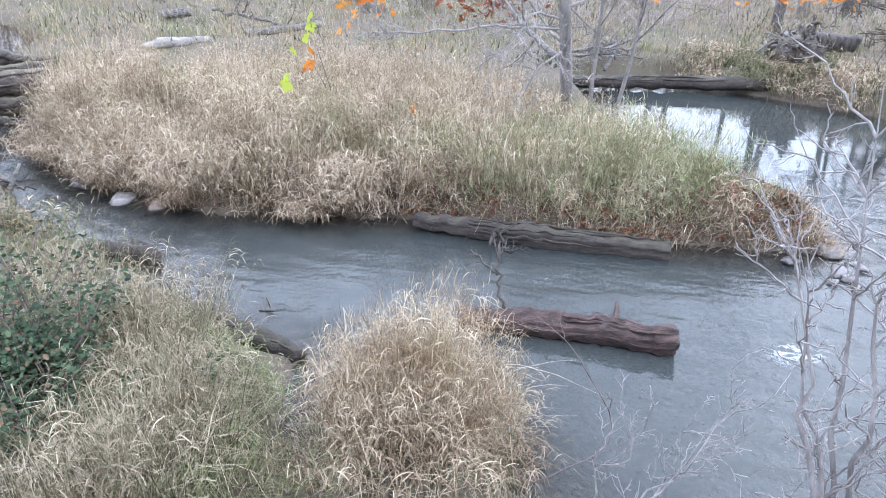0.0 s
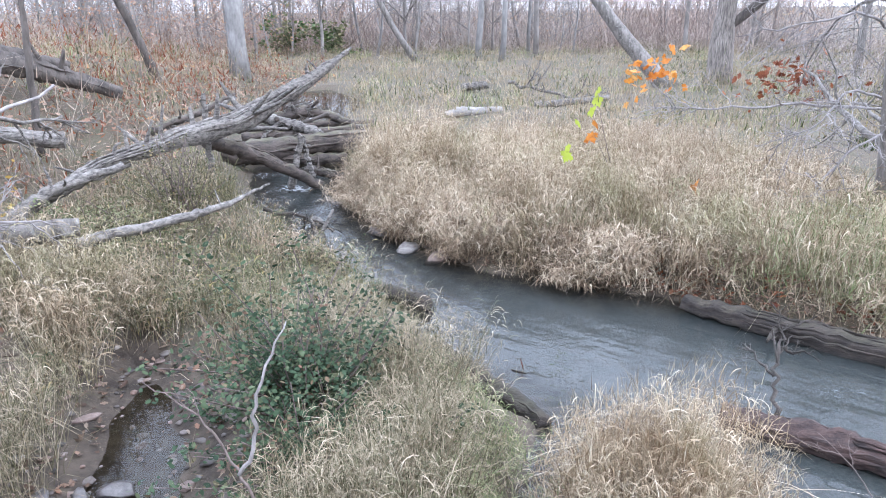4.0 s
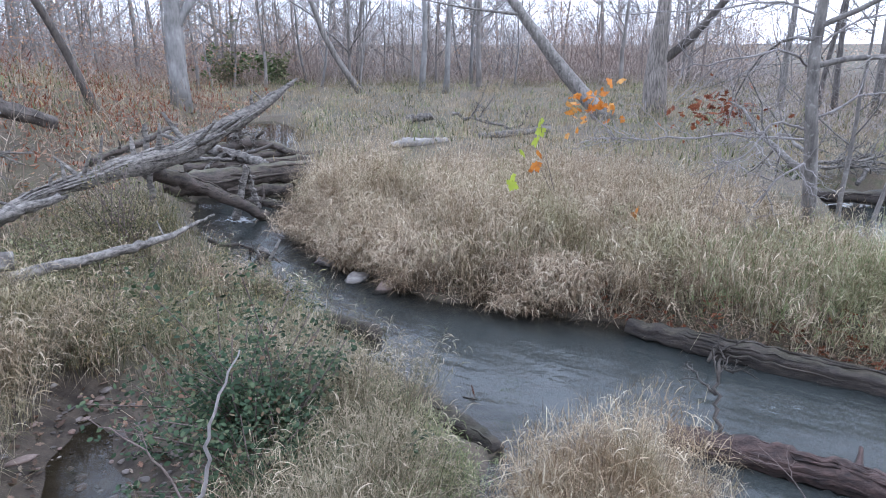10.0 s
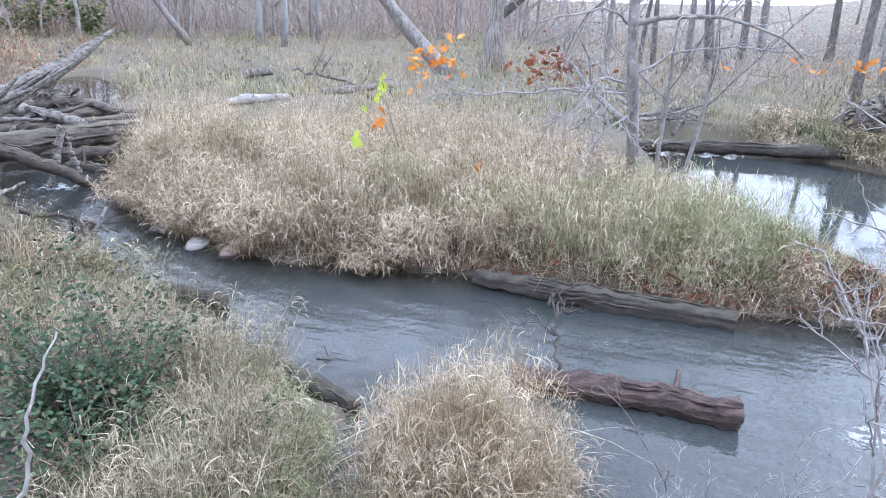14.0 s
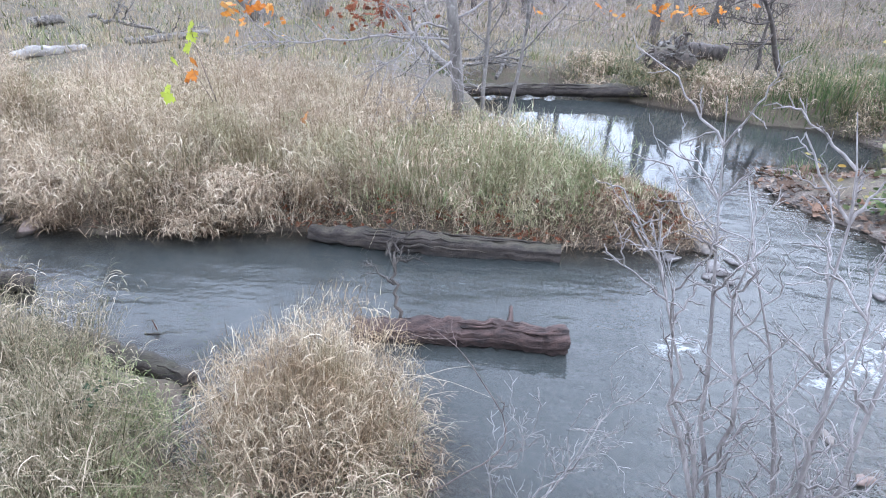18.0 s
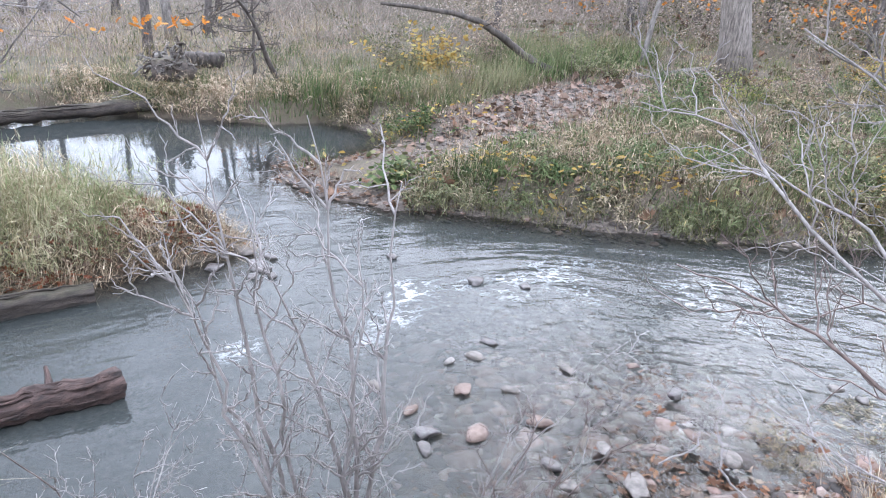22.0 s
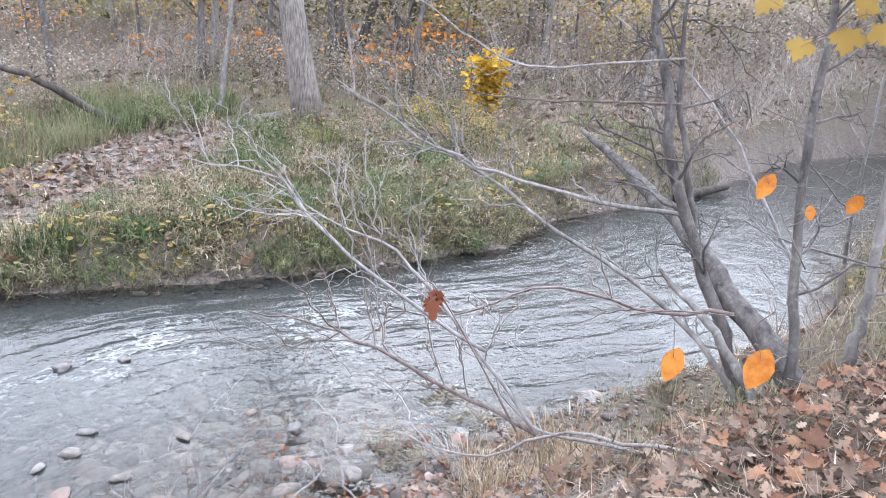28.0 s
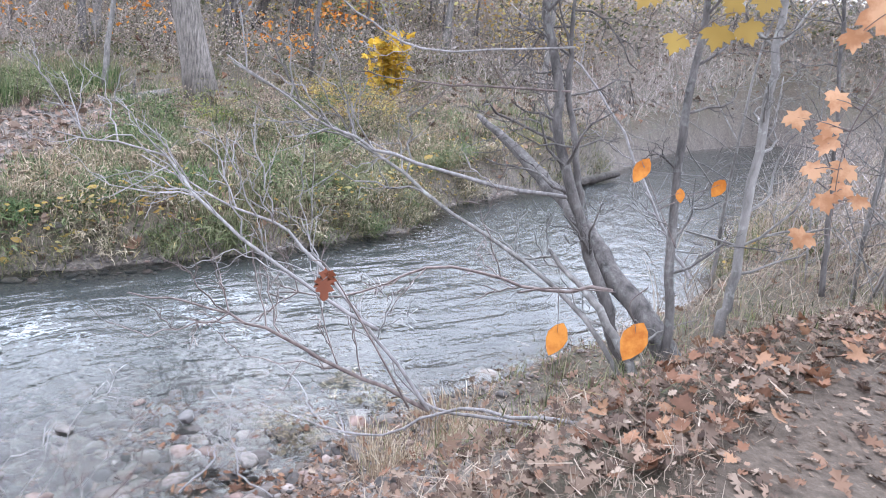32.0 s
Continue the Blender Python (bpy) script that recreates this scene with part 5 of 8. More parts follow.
log("fallen_tree", [(-5.9, 7.2, 0.75), (-5.37, 9.12, 1.37), (-4.87, 10.51, 1.55), (-4.01, 12.24, 1.74), (-3.2, 13.9, 2.24), (-2.5, 14.9, 2.78)], [0.06, 0.085, 0.13, 0.19, 0.12, 0.02], DRIFT, "broken grey dead tree leaning over the log jam", 18, 0.22, seed=40, stubs=16, strips=34)
log("grey_fallen_trunk", [(-7.6, 4.6, 1.55), (-6.2, 5.19, 1.62), (-5.11, 5.74, 1.49), (-4.0, 6.6, 1.42)], [0.14, 0.14, 0.13, 0.1], BARK_GREY, "grey barked fallen trunk propped over the near bank", 14, 0.08, seed=41, stubs=3, strips=8)
log("fallen_branch", [(-4.3, 6.8, 1.15), (-3.64, 8.1, 1.06), (-3.32, 8.99, 1.01), (-3.0, 9.9, 1.07)], [0.07, 0.06, 0.045, 0.015], DRIFT, "long grey fallen branch reaching over the creek", 8, 0.08, seed=42, stubs=4)
# pale colour covers both the log and the sky reflection on water there
log("meadow_plank_log", [(-0.75, 20.3, 0.60), (-0.2, 20.7, 0.65), (0.2, 20.8, 0.62), (0.95, 21.2, 0.62)], [0.09, 0.17, 0.14, 0.10], PALE_SHEEN_WOOD, "pale log in the marsh meadow, also standing for sky-bright water", 10, 0.08, seed=43)
log("hillside_log", [(-12.0, 9.0, 2.4), (-6.8, 11.2, 1.5)], [0.16, 0.14], DRIFT, "grey log lying across the slope", 10, 0.08, seed=44)


# ---------- trees ----------
def grow(pile, start, way, length, radius, level, g, spread=0.7, kids=(6, 5, 4), gnarl=0.12, lift=0.15, min_r=0.004, tips=None, limbs=None, bare=0.35):
    """A limb with its side limbs, level by level. limbs: a list that takes a pile for each limb of the trunk."""
    n = 10 if level == 0 else 6 if level == 1 else 4
    pts = [np.array(start, float)]
    d = np.array(way, float) / np.linalg.norm(way)
    for _ in range(n):
        d = d + g.normal(0, gnarl, 3) + [0, 0, lift * 0.15]
        d /= np.linalg.norm(d)
        pts.append(pts[-1] + d * length / n)
    pts = np.array(pts)
    if level == 0:
        pts += np.linspace(0, 1, n + 1)[:, None] * (np.array(start) + np.array(way) / np.linalg.norm(way) * length - pts[-1])
    rad = np.linspace(radius, max(radius * 0.28, min_r), n + 1)
    if level == 0:
        rad[0] *= 1.25
    tube(pile, pts, rad, 12 if level == 0 else (6 if level == 1 else 4 if level == 2 else 3), 0.05 if level == 0 else 0.0, ends=level == 0, seed=int(g.integers(1e6)))
    if tips is not None and level >= 1:
        tips += [pts[-1], pts[n // 2]]
    if level < len(kids):
        for _ in range(kids[level]):
            u = g.uniform(bare if level == 0 else 0.2, 0.98)
            i = min(int(u * n), n - 1)
            base = pts[i] + (pts[i + 1] - pts[i]) * (u * n - i)
            axis = pts[i + 1] - pts[i]
            axis /= np.linalg.norm(axis)
            side = np.cross(axis, g.normal(0, 1, 3))
            side /= np.linalg.norm(side) + 1e-9
            w = axis * (1 - spread) + side * spread + [0, 0, lift]
            mine = pile
            if level == 0 and limbs is not None:
                mine = Pile()
                limbs.append(mine)
            grow(mine, base, w, length * g.uniform(0.3, 0.6) * (1.15 - 0.5 * u), max(rad[i] * g.uniform(0.35, 0.6), min_r), level + 1, g, spread, kids, gnarl * 1.25, lift, min_r, tips)


def bare_tree(name, at, top, radius, material, label, seed, kids=(8, 5, 4), spread=0.7, twig=None, min_r=0.006, gnarl=0.06, group="", lift=0.2, tips=None, far=False, bare=0.35, category="tree"):
    """A leafless tree: trunk and limbs as parts. top: where its trunk points to, with its length."""
    g = np.random.default_rng(seed)
    tree = thing(name, at, label, category, group)
    trunk, limbs = Pile(), []
    way = np.subtract(top, at)
    grow(trunk, np.array(at) - [0, 0, 0.15], way, np.linalg.norm(way), radius, 0, g, spread, kids, gnarl, lift, min_r, tips, limbs, bare)
    part("trunk" if radius > 0.03 else "stem", trunk, material, tree)
    if far:
        crown = Pile()
        for p in limbs:
            crown.add(np.concatenate(p.v), np.concatenate(p.q), np.concatenate(p.t) if p.t else ())
        tagged(part("crown", crown, twig or material, tree), kind="stuff")
    else:
        for p in limbs:
            part("limb" if radius > 0.03 else "twig", p, twig or material, tree)
    return tree


def grounded(p):
    return (p[0], p[1], gz(p[0], p[1]))


def at_ground(x, y, dz=0.0):
    return (x, y, gz(x, y) + dz)


grey_tree = bare_tree("grey_tree", at_ground(-9.3, 27.8), (-8.9, 28.0, 16), 0.36, BARK_PALE, "tall smooth grey tree at the edge of the meadow", 61, kids=(9, 6, 4, 3), gnarl=0.012)
for way, r in (([(-9.15, 27.9, 4.2), (-9.02, 27.98, 4.48), (-8.44, 28.16, 5.35), (-8.17, 28.24, 6.47), (-7.8, 28.4, 9.5)], 0.2), ([(-8.15, 28.25, 6.2), (-7.09, 28.53, 6.73), (-6.01, 28.78, 7.21), (-4.9, 29.0, 7.6)], 0.09), ([(-9.2, 27.9, 6.0), (-7.8, 28.2, 6.3), (-6.2, 28.4, 6.0)], 0.07)):
    p, g = Pile(), np.random.default_rng(611)
    pts = spline(way, 14)
    tube(p, pts, [r, r * 0.8, r * 0.35], 9, 0.04, seed=5)
    for k in range(4, 14, 2):
        grow(p, pts[k], pts[k] - pts[k - 2] + g.normal(0, 0.4, 3), 1.6, r * 0.35, 1, g, 0.7, (0, 5, 4), 0.15, 0.15, 0.012)
    part("limb", p, BARK_PALE, grey_tree)
bare_tree("dark_leaning_tree", at_ground(-9.5, 21.0), (-11.2, 17.8, 11), 0.13, BARK_DARK, "thin dark dead tree leaning over", 62, kids=(3, 2))
bare_tree("leaning_pole_tree", at_ground(-3.2, 41.9), (-8.0, 40.0, 13), 0.2, BARK_GREY, "slim dead tree leaning in the meadow", 63, kids=(3, 2))
bare_tree("birch", at_ground(0.4, 42), (0.3, 42, 13), 0.2, BARK_PALE, "pale slim tree standing in the meadow", 64, kids=(8, 4), group="pale meadow trees")
bare_tree("birch", at_ground(1.8, 42), (1.9, 42, 13), 0.18, BARK_PALE, "pale slim tree standing in the meadow", 65, kids=(8, 4), group="pale meadow trees")
bare_tree("snag_leaning", at_ground(7.9, 28.0), (2.4, 28.95, 7.5), 0.36, BARK_GREY, "broken dead trunk leaning steeply, bark gone", 66, kids=(3, 2), gnarl=0.02)
dead_snag = bare_tree("dead_snag", at_ground(9.95, 28.4), (10.1, 28.3, 6.8), 0.56, BARK_FURROW, "thick broken-off dead snag in the meadow", 67, kids=(3, 2), gnarl=0.03)
p = Pile()
tube(p, spline([(10.0, 28.35, 2.7), (10.26, 28.28, 3.0), (11.28, 27.88, 4.03), (12.49, 27.36, 5.84), (13.0, 27.2, 7.0)], 14), [0.2, 0.17, 0.12], 9, 0.08, seed=9)
part("limb", p, BARK_DARK, dead_snag)
bare_tree("island_tree", at_ground(6.4, 10.6), (6.1, 10.7, 7.5), 0.115, BARK_GREY, "slender grey tree with long drooping limbs on the tongue", 68, kids=(14, 7, 5), spread=0.85, lift=-0.05, gnarl=0.15, min_r=0.004, bare=0.14)
bare_tree("pool_sapling", at_ground(7.3, 11.2), (7.5, 11.4, 4.5), 0.05, BARK_GREY, "thin sapling at the edge of the pool", 69, kids=(6, 4), group="pool saplings")
bare_tree("pool_sapling", at_ground(7.5, 10.8), (8.4, 11.4, 4.5), 0.045, BARK_GREY, "thin sapling leaning over the pool", 70, kids=(6, 4), group="pool saplings")
bare_tree("furrowed_tree", at_ground(22.1, -0.6), (22.0, 1.2, 14), 0.46, BARK_FURROW, "big leaning tree with furrowed grey bark on the far bank", 71, kids=(8, 5, 3), gnarl=0.03)
bare_tree("cherry_tree", at_ground(4.12, -7.96), (5.3, -7.3, 12), 0.36, BARK_CHERRY, "thick dark tree with banded bark beside the path", 72, kids=(6, 4), gnarl=0.02)
log("leaning_bank_tree", [(3.00, -3.39, 1.52), (3.52, -3.44, 1.66), (4.19, -3.24, 2.15), (4.70, -3.20, 2.42), (5.43, -3.13, 2.67), (6.20, -2.89, 3.00)], [0.13, 0.088, 0.075, 0.068, 0.06, 0.02], BARK_MID, "broken-topped dark tree leaning over the creek", 16, 0.05, "tree", seed=73, stubs=5)


def stem_tree(name, points, radius, material, label, seed, twigs=14, reach=0.9, group=""):
    """A slim crooked young tree along a given way, with twiggy side limbs as parts."""
    g = np.random.default_rng(seed)
    top = thing(name, points[0], label, "sapling", group)
    pts = spline(points, 22)
    pts[1:] += g.normal(0, radius * 0.35, pts[1:].shape)
    p = Pile()
    tube(p, pts, [radius * 1.15, radius * 0.85, radius * 0.7, radius * 0.35], 9, 0.05, seed=seed)
    part("stem", p, material, top)
    for k in range(twigs):
        u = g.integers(6, 21)
        axis = pts[u] - pts[u - 1]
        axis /= np.linalg.norm(axis)
        side = np.cross(axis, g.normal(0, 1, 3))
        side /= np.linalg.norm(side)
        t = Pile()
        grow(t, pts[u], 0.55 * axis + 0.8 * side, reach * g.uniform(0.4, 1.2), radius * 0.3, 1, g, 0.6, (0, 5, 3), 0.3, 0.1, 0.0022)
        part("twig", t, material, top)
    return top


stem_tree("bank_sapling", [(3.42, -3.39, 1.41), (3.58, -3.37, 1.93), (3.75, -3.32, 3.09), (3.84, -3.37, 3.90), (3.99, -3.35, 4.78)], 0.036, BARK_MID, "upright slim sapling on the bank", 74, group="bank saplings")
stem_tree("bank_sapling", [(3.93, -4.17, 1.63), (3.92, -4.18, 2.06), (4.01, -4.23, 3.20), (4.13, -4.25, 4.15), (4.30, -4.22, 5.09)], 0.04, BARK_GREY, "pale upright sapling beside the water", 75, group="bank saplings")
stem_tree("bank_sapling", [(3.83, -3.31, 1.48), (4.02, -3.14, 1.90), (4.32, -2.86, 2.77), (4.50, -2.75, 3.44), (4.68, -2.63, 4.21), (4.72, -2.54, 4.76)], 0.046, BARK_MID, "slanting grey-brown sapling on the bank", 76, 18, group="bank saplings")
stem_tree("bank_sapling", [(4.31, -3.07, 2.30), (4.39, -2.94, 2.93), (4.55, -2.86, 3.53), (4.65, -2.89, 4.25)], 0.03, BARK_MID, "second stem beside the slanting sapling", 77, 12, group="bank saplings")
stem_tree("bank_sapling", [(3.21, -3.18, 1.39), (3.39, -3.13, 1.53), (3.79, -2.94, 1.96), (4.27, -2.75, 2.27)], 0.04, BARK_GREY, "short leaning grey stem at the foot of the bank tree", 78, 5, 0.6, group="bank saplings")
stem_tree("bank_sapling", [(4.15, -5.44, 1.86), (4.27, -5.34, 2.91), (4.49, -5.28, 4.09), (4.61, -5.18, 4.98)], 0.022, BARK_MID, "thin upright stem in the thicket", 79, 16, 1.0, group="bank saplings")

for k, (x, y, tx, ty, h, r) in enumerate([(22.6, 2.2, 23.5, 1.2, 8, 0.09), (39, -2.6, 39, -1.0, 11, 0.3), (39.5, -3.4, 41, -6.5, 11, 0.28), (44, -9, 44, -8.6, 12, 0.26), (36, -13, 36.4, -13.5, 12, 0.2), (30, -16, 30.5, -17, 11, 0.16), (47, -16, 46, -17, 13, 0.3), (33, 3.5, 33.2, 4, 11, 0.2), (36, 1.2, 36, 1.6, 12, 0.17), (40, 9, 40.5, 9.5, 12, 0.22)]):
    bare_tree("far_bank_tree", at_ground(x, y), (tx, ty, gz(x, y) + h), r, BARK_DARK if k in (1, 2) else BARK_GREY, "bare tree in the woods beyond the far bank", 200 + k, kids=(8, 6, 4), min_r=0.012, group="trees beyond the far bank", far=True)
bare_tree("leaning_dark_tree", grounded((16.73, 11.23, 0.88)), (14.92, 11.98, 3.40), 0.09, BARK_DARK, "dark crooked leaning tree over the tall green grass", 215, kids=(9, 6, 4), spread=0.85, lift=-0.05, min_r=0.008, gnarl=0.1)
bare_tree("leaning_dark_tree", grounded((17.03, 12.53, 1.02)), (17.08, 12.46, 3.19), 0.06, BARK_DARK, "dark crooked tree over the tall green grass", 216, kids=(8, 6, 4), spread=0.8, lift=0.0, min_r=0.008, gnarl=0.1)

g = np.random.default_rng(33)
for k in range(13):
    a, d = -0.50 - 0.036 * k + g.normal(0, 0.015), g.uniform(27, 46)
    x, y = -math.sin(a) * d, math.cos(a) * d
    bare_tree("pool_wood_tree", at_ground(x, y), (x + g.normal(0, 0.7), y + g.normal(0, 0.7), g.uniform(11, 16)), g.uniform(0.12, 0.26), BARK_MID if k % 3 else BARK_GREY, "tall bare tree in the wet woods behind the pool", 240 + k, kids=(6, 4), min_r=0.012, group="trees behind the pool", far=True, gnarl=0.025)

BARK_FAR = bark("pale_grey_bark", (0.13, 0.115, 0.105), (0.31, 0.285, 0.265), scale=4.0, depth=0.01)

# woods behind: a few trees, each built once and set out again and again
variants = [bare_tree("wood_tree", (0, 0, 0), (g0[0], g0[1], g0[2]), g0[3], m0, "bare grey woodland tree", 90 + k, kids=(11, 6, 4), min_r=0.010, group="bare woodland trees", far=True, bare=0.18)
            for k, (g0, m0) in enumerate([((0.5, 0.3, 15, 0.19), BARK_FAR), ((-0.8, 0.2, 17, 0.2), BARK_FAR), ((0.2, -0.6, 13, 0.13), BARK_FAR), ((1.9, 0, 15, 0.15), BARK_PALE), ((-0.3, 0.5, 11, 0.10), BARK_PALE), ((-2.2, 0.5, 10, 0.08), BARK_FAR), ((0.6, 0.5, 14, 0.2), BARK_MID), ((-1.6, 0.3, 15, 0.17), BARK_MID), ((0.9, -1.0, 12, 0.1), BARK_MID)])]
spots = []
g = np.random.default_rng(12)
while len(spots) < 360:
    a = g.uniform(-2.75, 0.9)
    d = g.uniform(38, 92) if a > -0.75 else g.uniform(40, 90) if a > -1.25 else g.uniform(28, 80) if a > -2.1 else g.uniform(20, 60)
    x, y = -math.sin(a) * d, math.cos(a) * d
    if a > -0.75 and y < 46 and x > -13:
        continue
    if (a < -1.2 or -0.95 < a < -0.45) and g.random() < (0.6 if a < -1.2 else 0.82):
        continue
    if signed(np.array([x]), np.array([y]), WATER)[0] < 8 or bank_distance(np.array([x]), np.array([y]))[0] < -40:
        continue
    spots.append((x, y))
started, pending = set(), []
for k, (x, y) in enumerate(spots):
    m = Matrix.LocRotScale((x, y, gz(x, y) - 0.1), Euler((0, 0, g.uniform(0, 6.28))), Vector((1, 1, 1)) * (g.uniform(0.38, 0.62) if k % 10 < 3 and not math.atan2(x, y) > 1.2 else g.uniform(0.5, 0.85) if math.atan2(x, y) > 1.2 else g.uniform(0.6, 1.0)))
    south = math.atan2(x, y) > 1.2
    first = variants[6 + k % 3] if south else variants[k % 6]
    if first in started:
        copy_thing(first, m)
    else:
        pending.append((first, m))
        started.add(first)
for first, m in pending:
    first.matrix_basis = m


def thicket(name, n, a0, a1, d0, d1, h, material, label, width=0.03, lean=0.25, accept=None, up=0):
    """Countless thin stems and twigs of undergrowth between two bearings and distances."""
    a, d = rng.uniform(a0, a1, n), rng.uniform(d0, d1, n)
    x, y = -np.sin(a) * d, np.cos(a) * d
    ok = (signed(x, y, WATER) > 0.5) & (signed(x, y, BACKWATER) > 0.5)
    if accept is not None:
        ok &= accept(x, y)
    x, y = x[ok], y[ok]
    roots = np.stack([x, y, ground_z(x, y) - 0.05], 1)
    raised = rng.uniform(0, 0.8, len(x)) ** 1.5 * h[1] * 0.6
    roots[:, 2] += np.where(rng.random(len(x)) < 0.5, raised, 0) + rng.uniform(0.1, 1, len(x)) * up
    return blades(name, roots, rng.uniform(h[0], h[1], len(x)) * rng.uniform(0.4, 1, len(x)) * (0.85 + 0.6 * ripple_noise(x, y, 5.0, 3.0)), material, rng.normal(0, lean, (len(x), 2)), width, 3, 0.8, label, lean, "undergrowth")


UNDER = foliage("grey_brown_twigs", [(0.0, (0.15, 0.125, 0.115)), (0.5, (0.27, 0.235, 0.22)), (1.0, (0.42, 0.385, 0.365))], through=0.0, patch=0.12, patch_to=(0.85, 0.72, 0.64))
# far twigs: paler than the nearer ones, distance haze put into their colour
HAZY = foliage("haze_paled_far_twigs", [(0.0, (0.20, 0.165, 0.145)), (0.5, (0.32, 0.275, 0.245)), (1.0, (0.46, 0.41, 0.375))], through=0.0, patch=0.09, patch_to=(0.9, 0.74, 0.66))
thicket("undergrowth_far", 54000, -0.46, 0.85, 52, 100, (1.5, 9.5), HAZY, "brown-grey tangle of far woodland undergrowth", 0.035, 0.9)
thicket("undergrowth_east", 30000, -1.45, -0.42, 26, 75, (0.8, 2.6), UNDER, "grey tangle of undergrowth behind the pool", 0.02, 1.3, lambda x, y: x + y > 36)
DIM = foliage("brown_brush_twigs", [(0.0, (0.16, 0.13, 0.115)), (0.5, (0.30, 0.255, 0.23)), (1.0, (0.46, 0.41, 0.38))], through=0.0, patch=0.2, patch_to=(0.7, 0.62, 0.55))
thicket("undergrowth_south", 26000, -2.75, -1.35, 27, 75, (0.8, 4.0), DIM, "grey-brown tangle of undergrowth beyond the far bank", 0.022, 1.1)
thicket("undergrowth_bank", 12000, -2.9, -2.2, 8, 30, (0.5, 2.6), BROWN, "grey tangle of brush along the near bank downstream", 0.012, 0.8, lambda x, y: (bank_distance(x, y) > 0.4))
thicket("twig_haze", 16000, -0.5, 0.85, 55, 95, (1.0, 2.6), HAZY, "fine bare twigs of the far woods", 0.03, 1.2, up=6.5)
thicket("twig_haze_south", 22000, -2.75, -1.15, 32, 75, (0.8, 2.2), UNDER, "fine bare twigs of the woods beyond the creek", 0.022, 1.2, up=4)
thicket("undergrowth_west", 7000, 0.32, 1.1, 11, 60, (0.4, 2.6), BROWN, "grey-brown brush on the wooded slope", 0.02, 0.9, lambda x, y: x < -6)
thicket("brush_downstream", 7000, -2.75, -2.1, 15, 48, (0.8, 3.5), DIM, "grey brush of the woods downstream", 0.014, 0.9, lambda x, y: bank_distance(x, y) > -12)


# ---------- leaves ----------
def outline(kind):
    if kind == "maple":
        half = [(0, 0.02), (0.30, -0.12), (0.26, 0.08), (0.44, 0.12), (0.62, 0.36), (0.46, 0.40), (0.50, 0.58), (0.23, 0.50), (0.28, 0.74), (0.13, 0.74), (0, 1.0)]
    elif kind == "oak":
        half = [(0, 0), (0.05, 0.1), (0.20, 0.17), (0.12, 0.28), (0.33, 0.41), (0.15, 0.5), (0.30, 0.68), (0.12, 0.74), (0.13, 0.9), (0, 1.0)]
    elif kind == "chip":
        half = [(0, 0), (0.34, 0.45), (0, 1.0)]
    else:
        half = [(0, 0), (0.18, 0.14), (0.30, 0.38), (0.27, 0.62), (0.14, 0.85), (0, 1.0)]
    return np.array(half + [(-x, y) for x, y in half[-2:0:-1]])


def leaf_pile(centres, sizes, kind="oval", flat=0.0, seed=0, cup=0.25, hang=False, toward=None):
    """Leaves at the given places, turned at random; flat: how far they lie level; hang: tips point down."""
    g = np.random.default_rng(seed)
    o = outline(kind)
    n, k = len(centres), len(o)
    a = g.uniform(0, 2 * np.pi, n)
    along = np.stack([np.cos(a), np.sin(a), g.normal(0, 1.0 - flat, n) * 0.8], 1)
    if hang:
        along = np.stack([0.5 * np.cos(a), 0.5 * np.sin(a), np.full(n, -1.0)], 1)
    along /= np.linalg.norm(along, axis=1, keepdims=True)
    nor = np.stack([g.normal(0, 1 - flat, n), g.normal(0, 1 - flat, n), np.ones(n)], 1) if not hang else g.normal(0, 1, (n, 3))
    if toward is not None:
        nor = np.asarray(toward) - centres + g.normal(0, 0.5, (n, 3))
    side = np.cross(along, nor)
    side /= np.linalg.norm(side, axis=1, keepdims=True) + 1e-9
    nor = np.cross(side, along)
    s = np.asarray(sizes)[:, None, None]
    bend = cup * g.uniform(-1, 1.4, n)[:, None, None]
    v = centres[:, None] + s * (o[None, :, :1] * side[:, None] + (o[None, :, 1:] - 0.4) * along[:, None] + bend * (np.abs(o[None, :, :1]) * 1.2 + (o[None, :, 1:] - 0.5) ** 2) * nor[:, None])
    mid = centres[:, None] + s * (-0.05 if kind == "maple" else 0.1) * along[:, None]
    v = np.concatenate([v, mid], 1).reshape(-1, 3)
    base = (np.arange(n) * (k + 1))[:, None, None]
    i = np.arange(k)
    tris = (base + np.stack([np.full(k, k), i, (i + 1) % k], 1)[None]).reshape(-1, 3)
    p = Pile()
    p.add(v, (), tris)
    return p


def leaf_cloud(name, at, spread, n, size, material, label, seed, kind="oval", category="foliage", flat=0.0):
    g = np.random.default_rng(seed)
    c = np.array(at) + g.normal(0, 1, (n, 3)) * np.array(spread)
    c[:, 2] = np.maximum(c[:, 2], ground_z(c[:, 0], c[:, 1]) + 0.02)
    ob = leaf_pile(c, g.uniform(0.6, 1.3, n) * size, kind, flat, seed).make(name, material)
    return tagged(ob, label, category, kind="stuff")


def litter(name, n, box, accept, size, material, label, seed, kind="oak", lift=0.012):
    r = scatter(n, box, accept)
    g = np.random.default_rng(seed)
    r[:, 2] += 0.02 + lift * g.uniform(0.3, 2.0, len(r)) + g.uniform(0, 0.012, len(r))
    ob = leaf_pile(r, np.exp(g.normal(-0.15, 0.35, len(r))) * size, kind, 0.55, seed, 0.6).make(name, material)
    return tagged(ob, label, "leaf litter", kind="stuff")


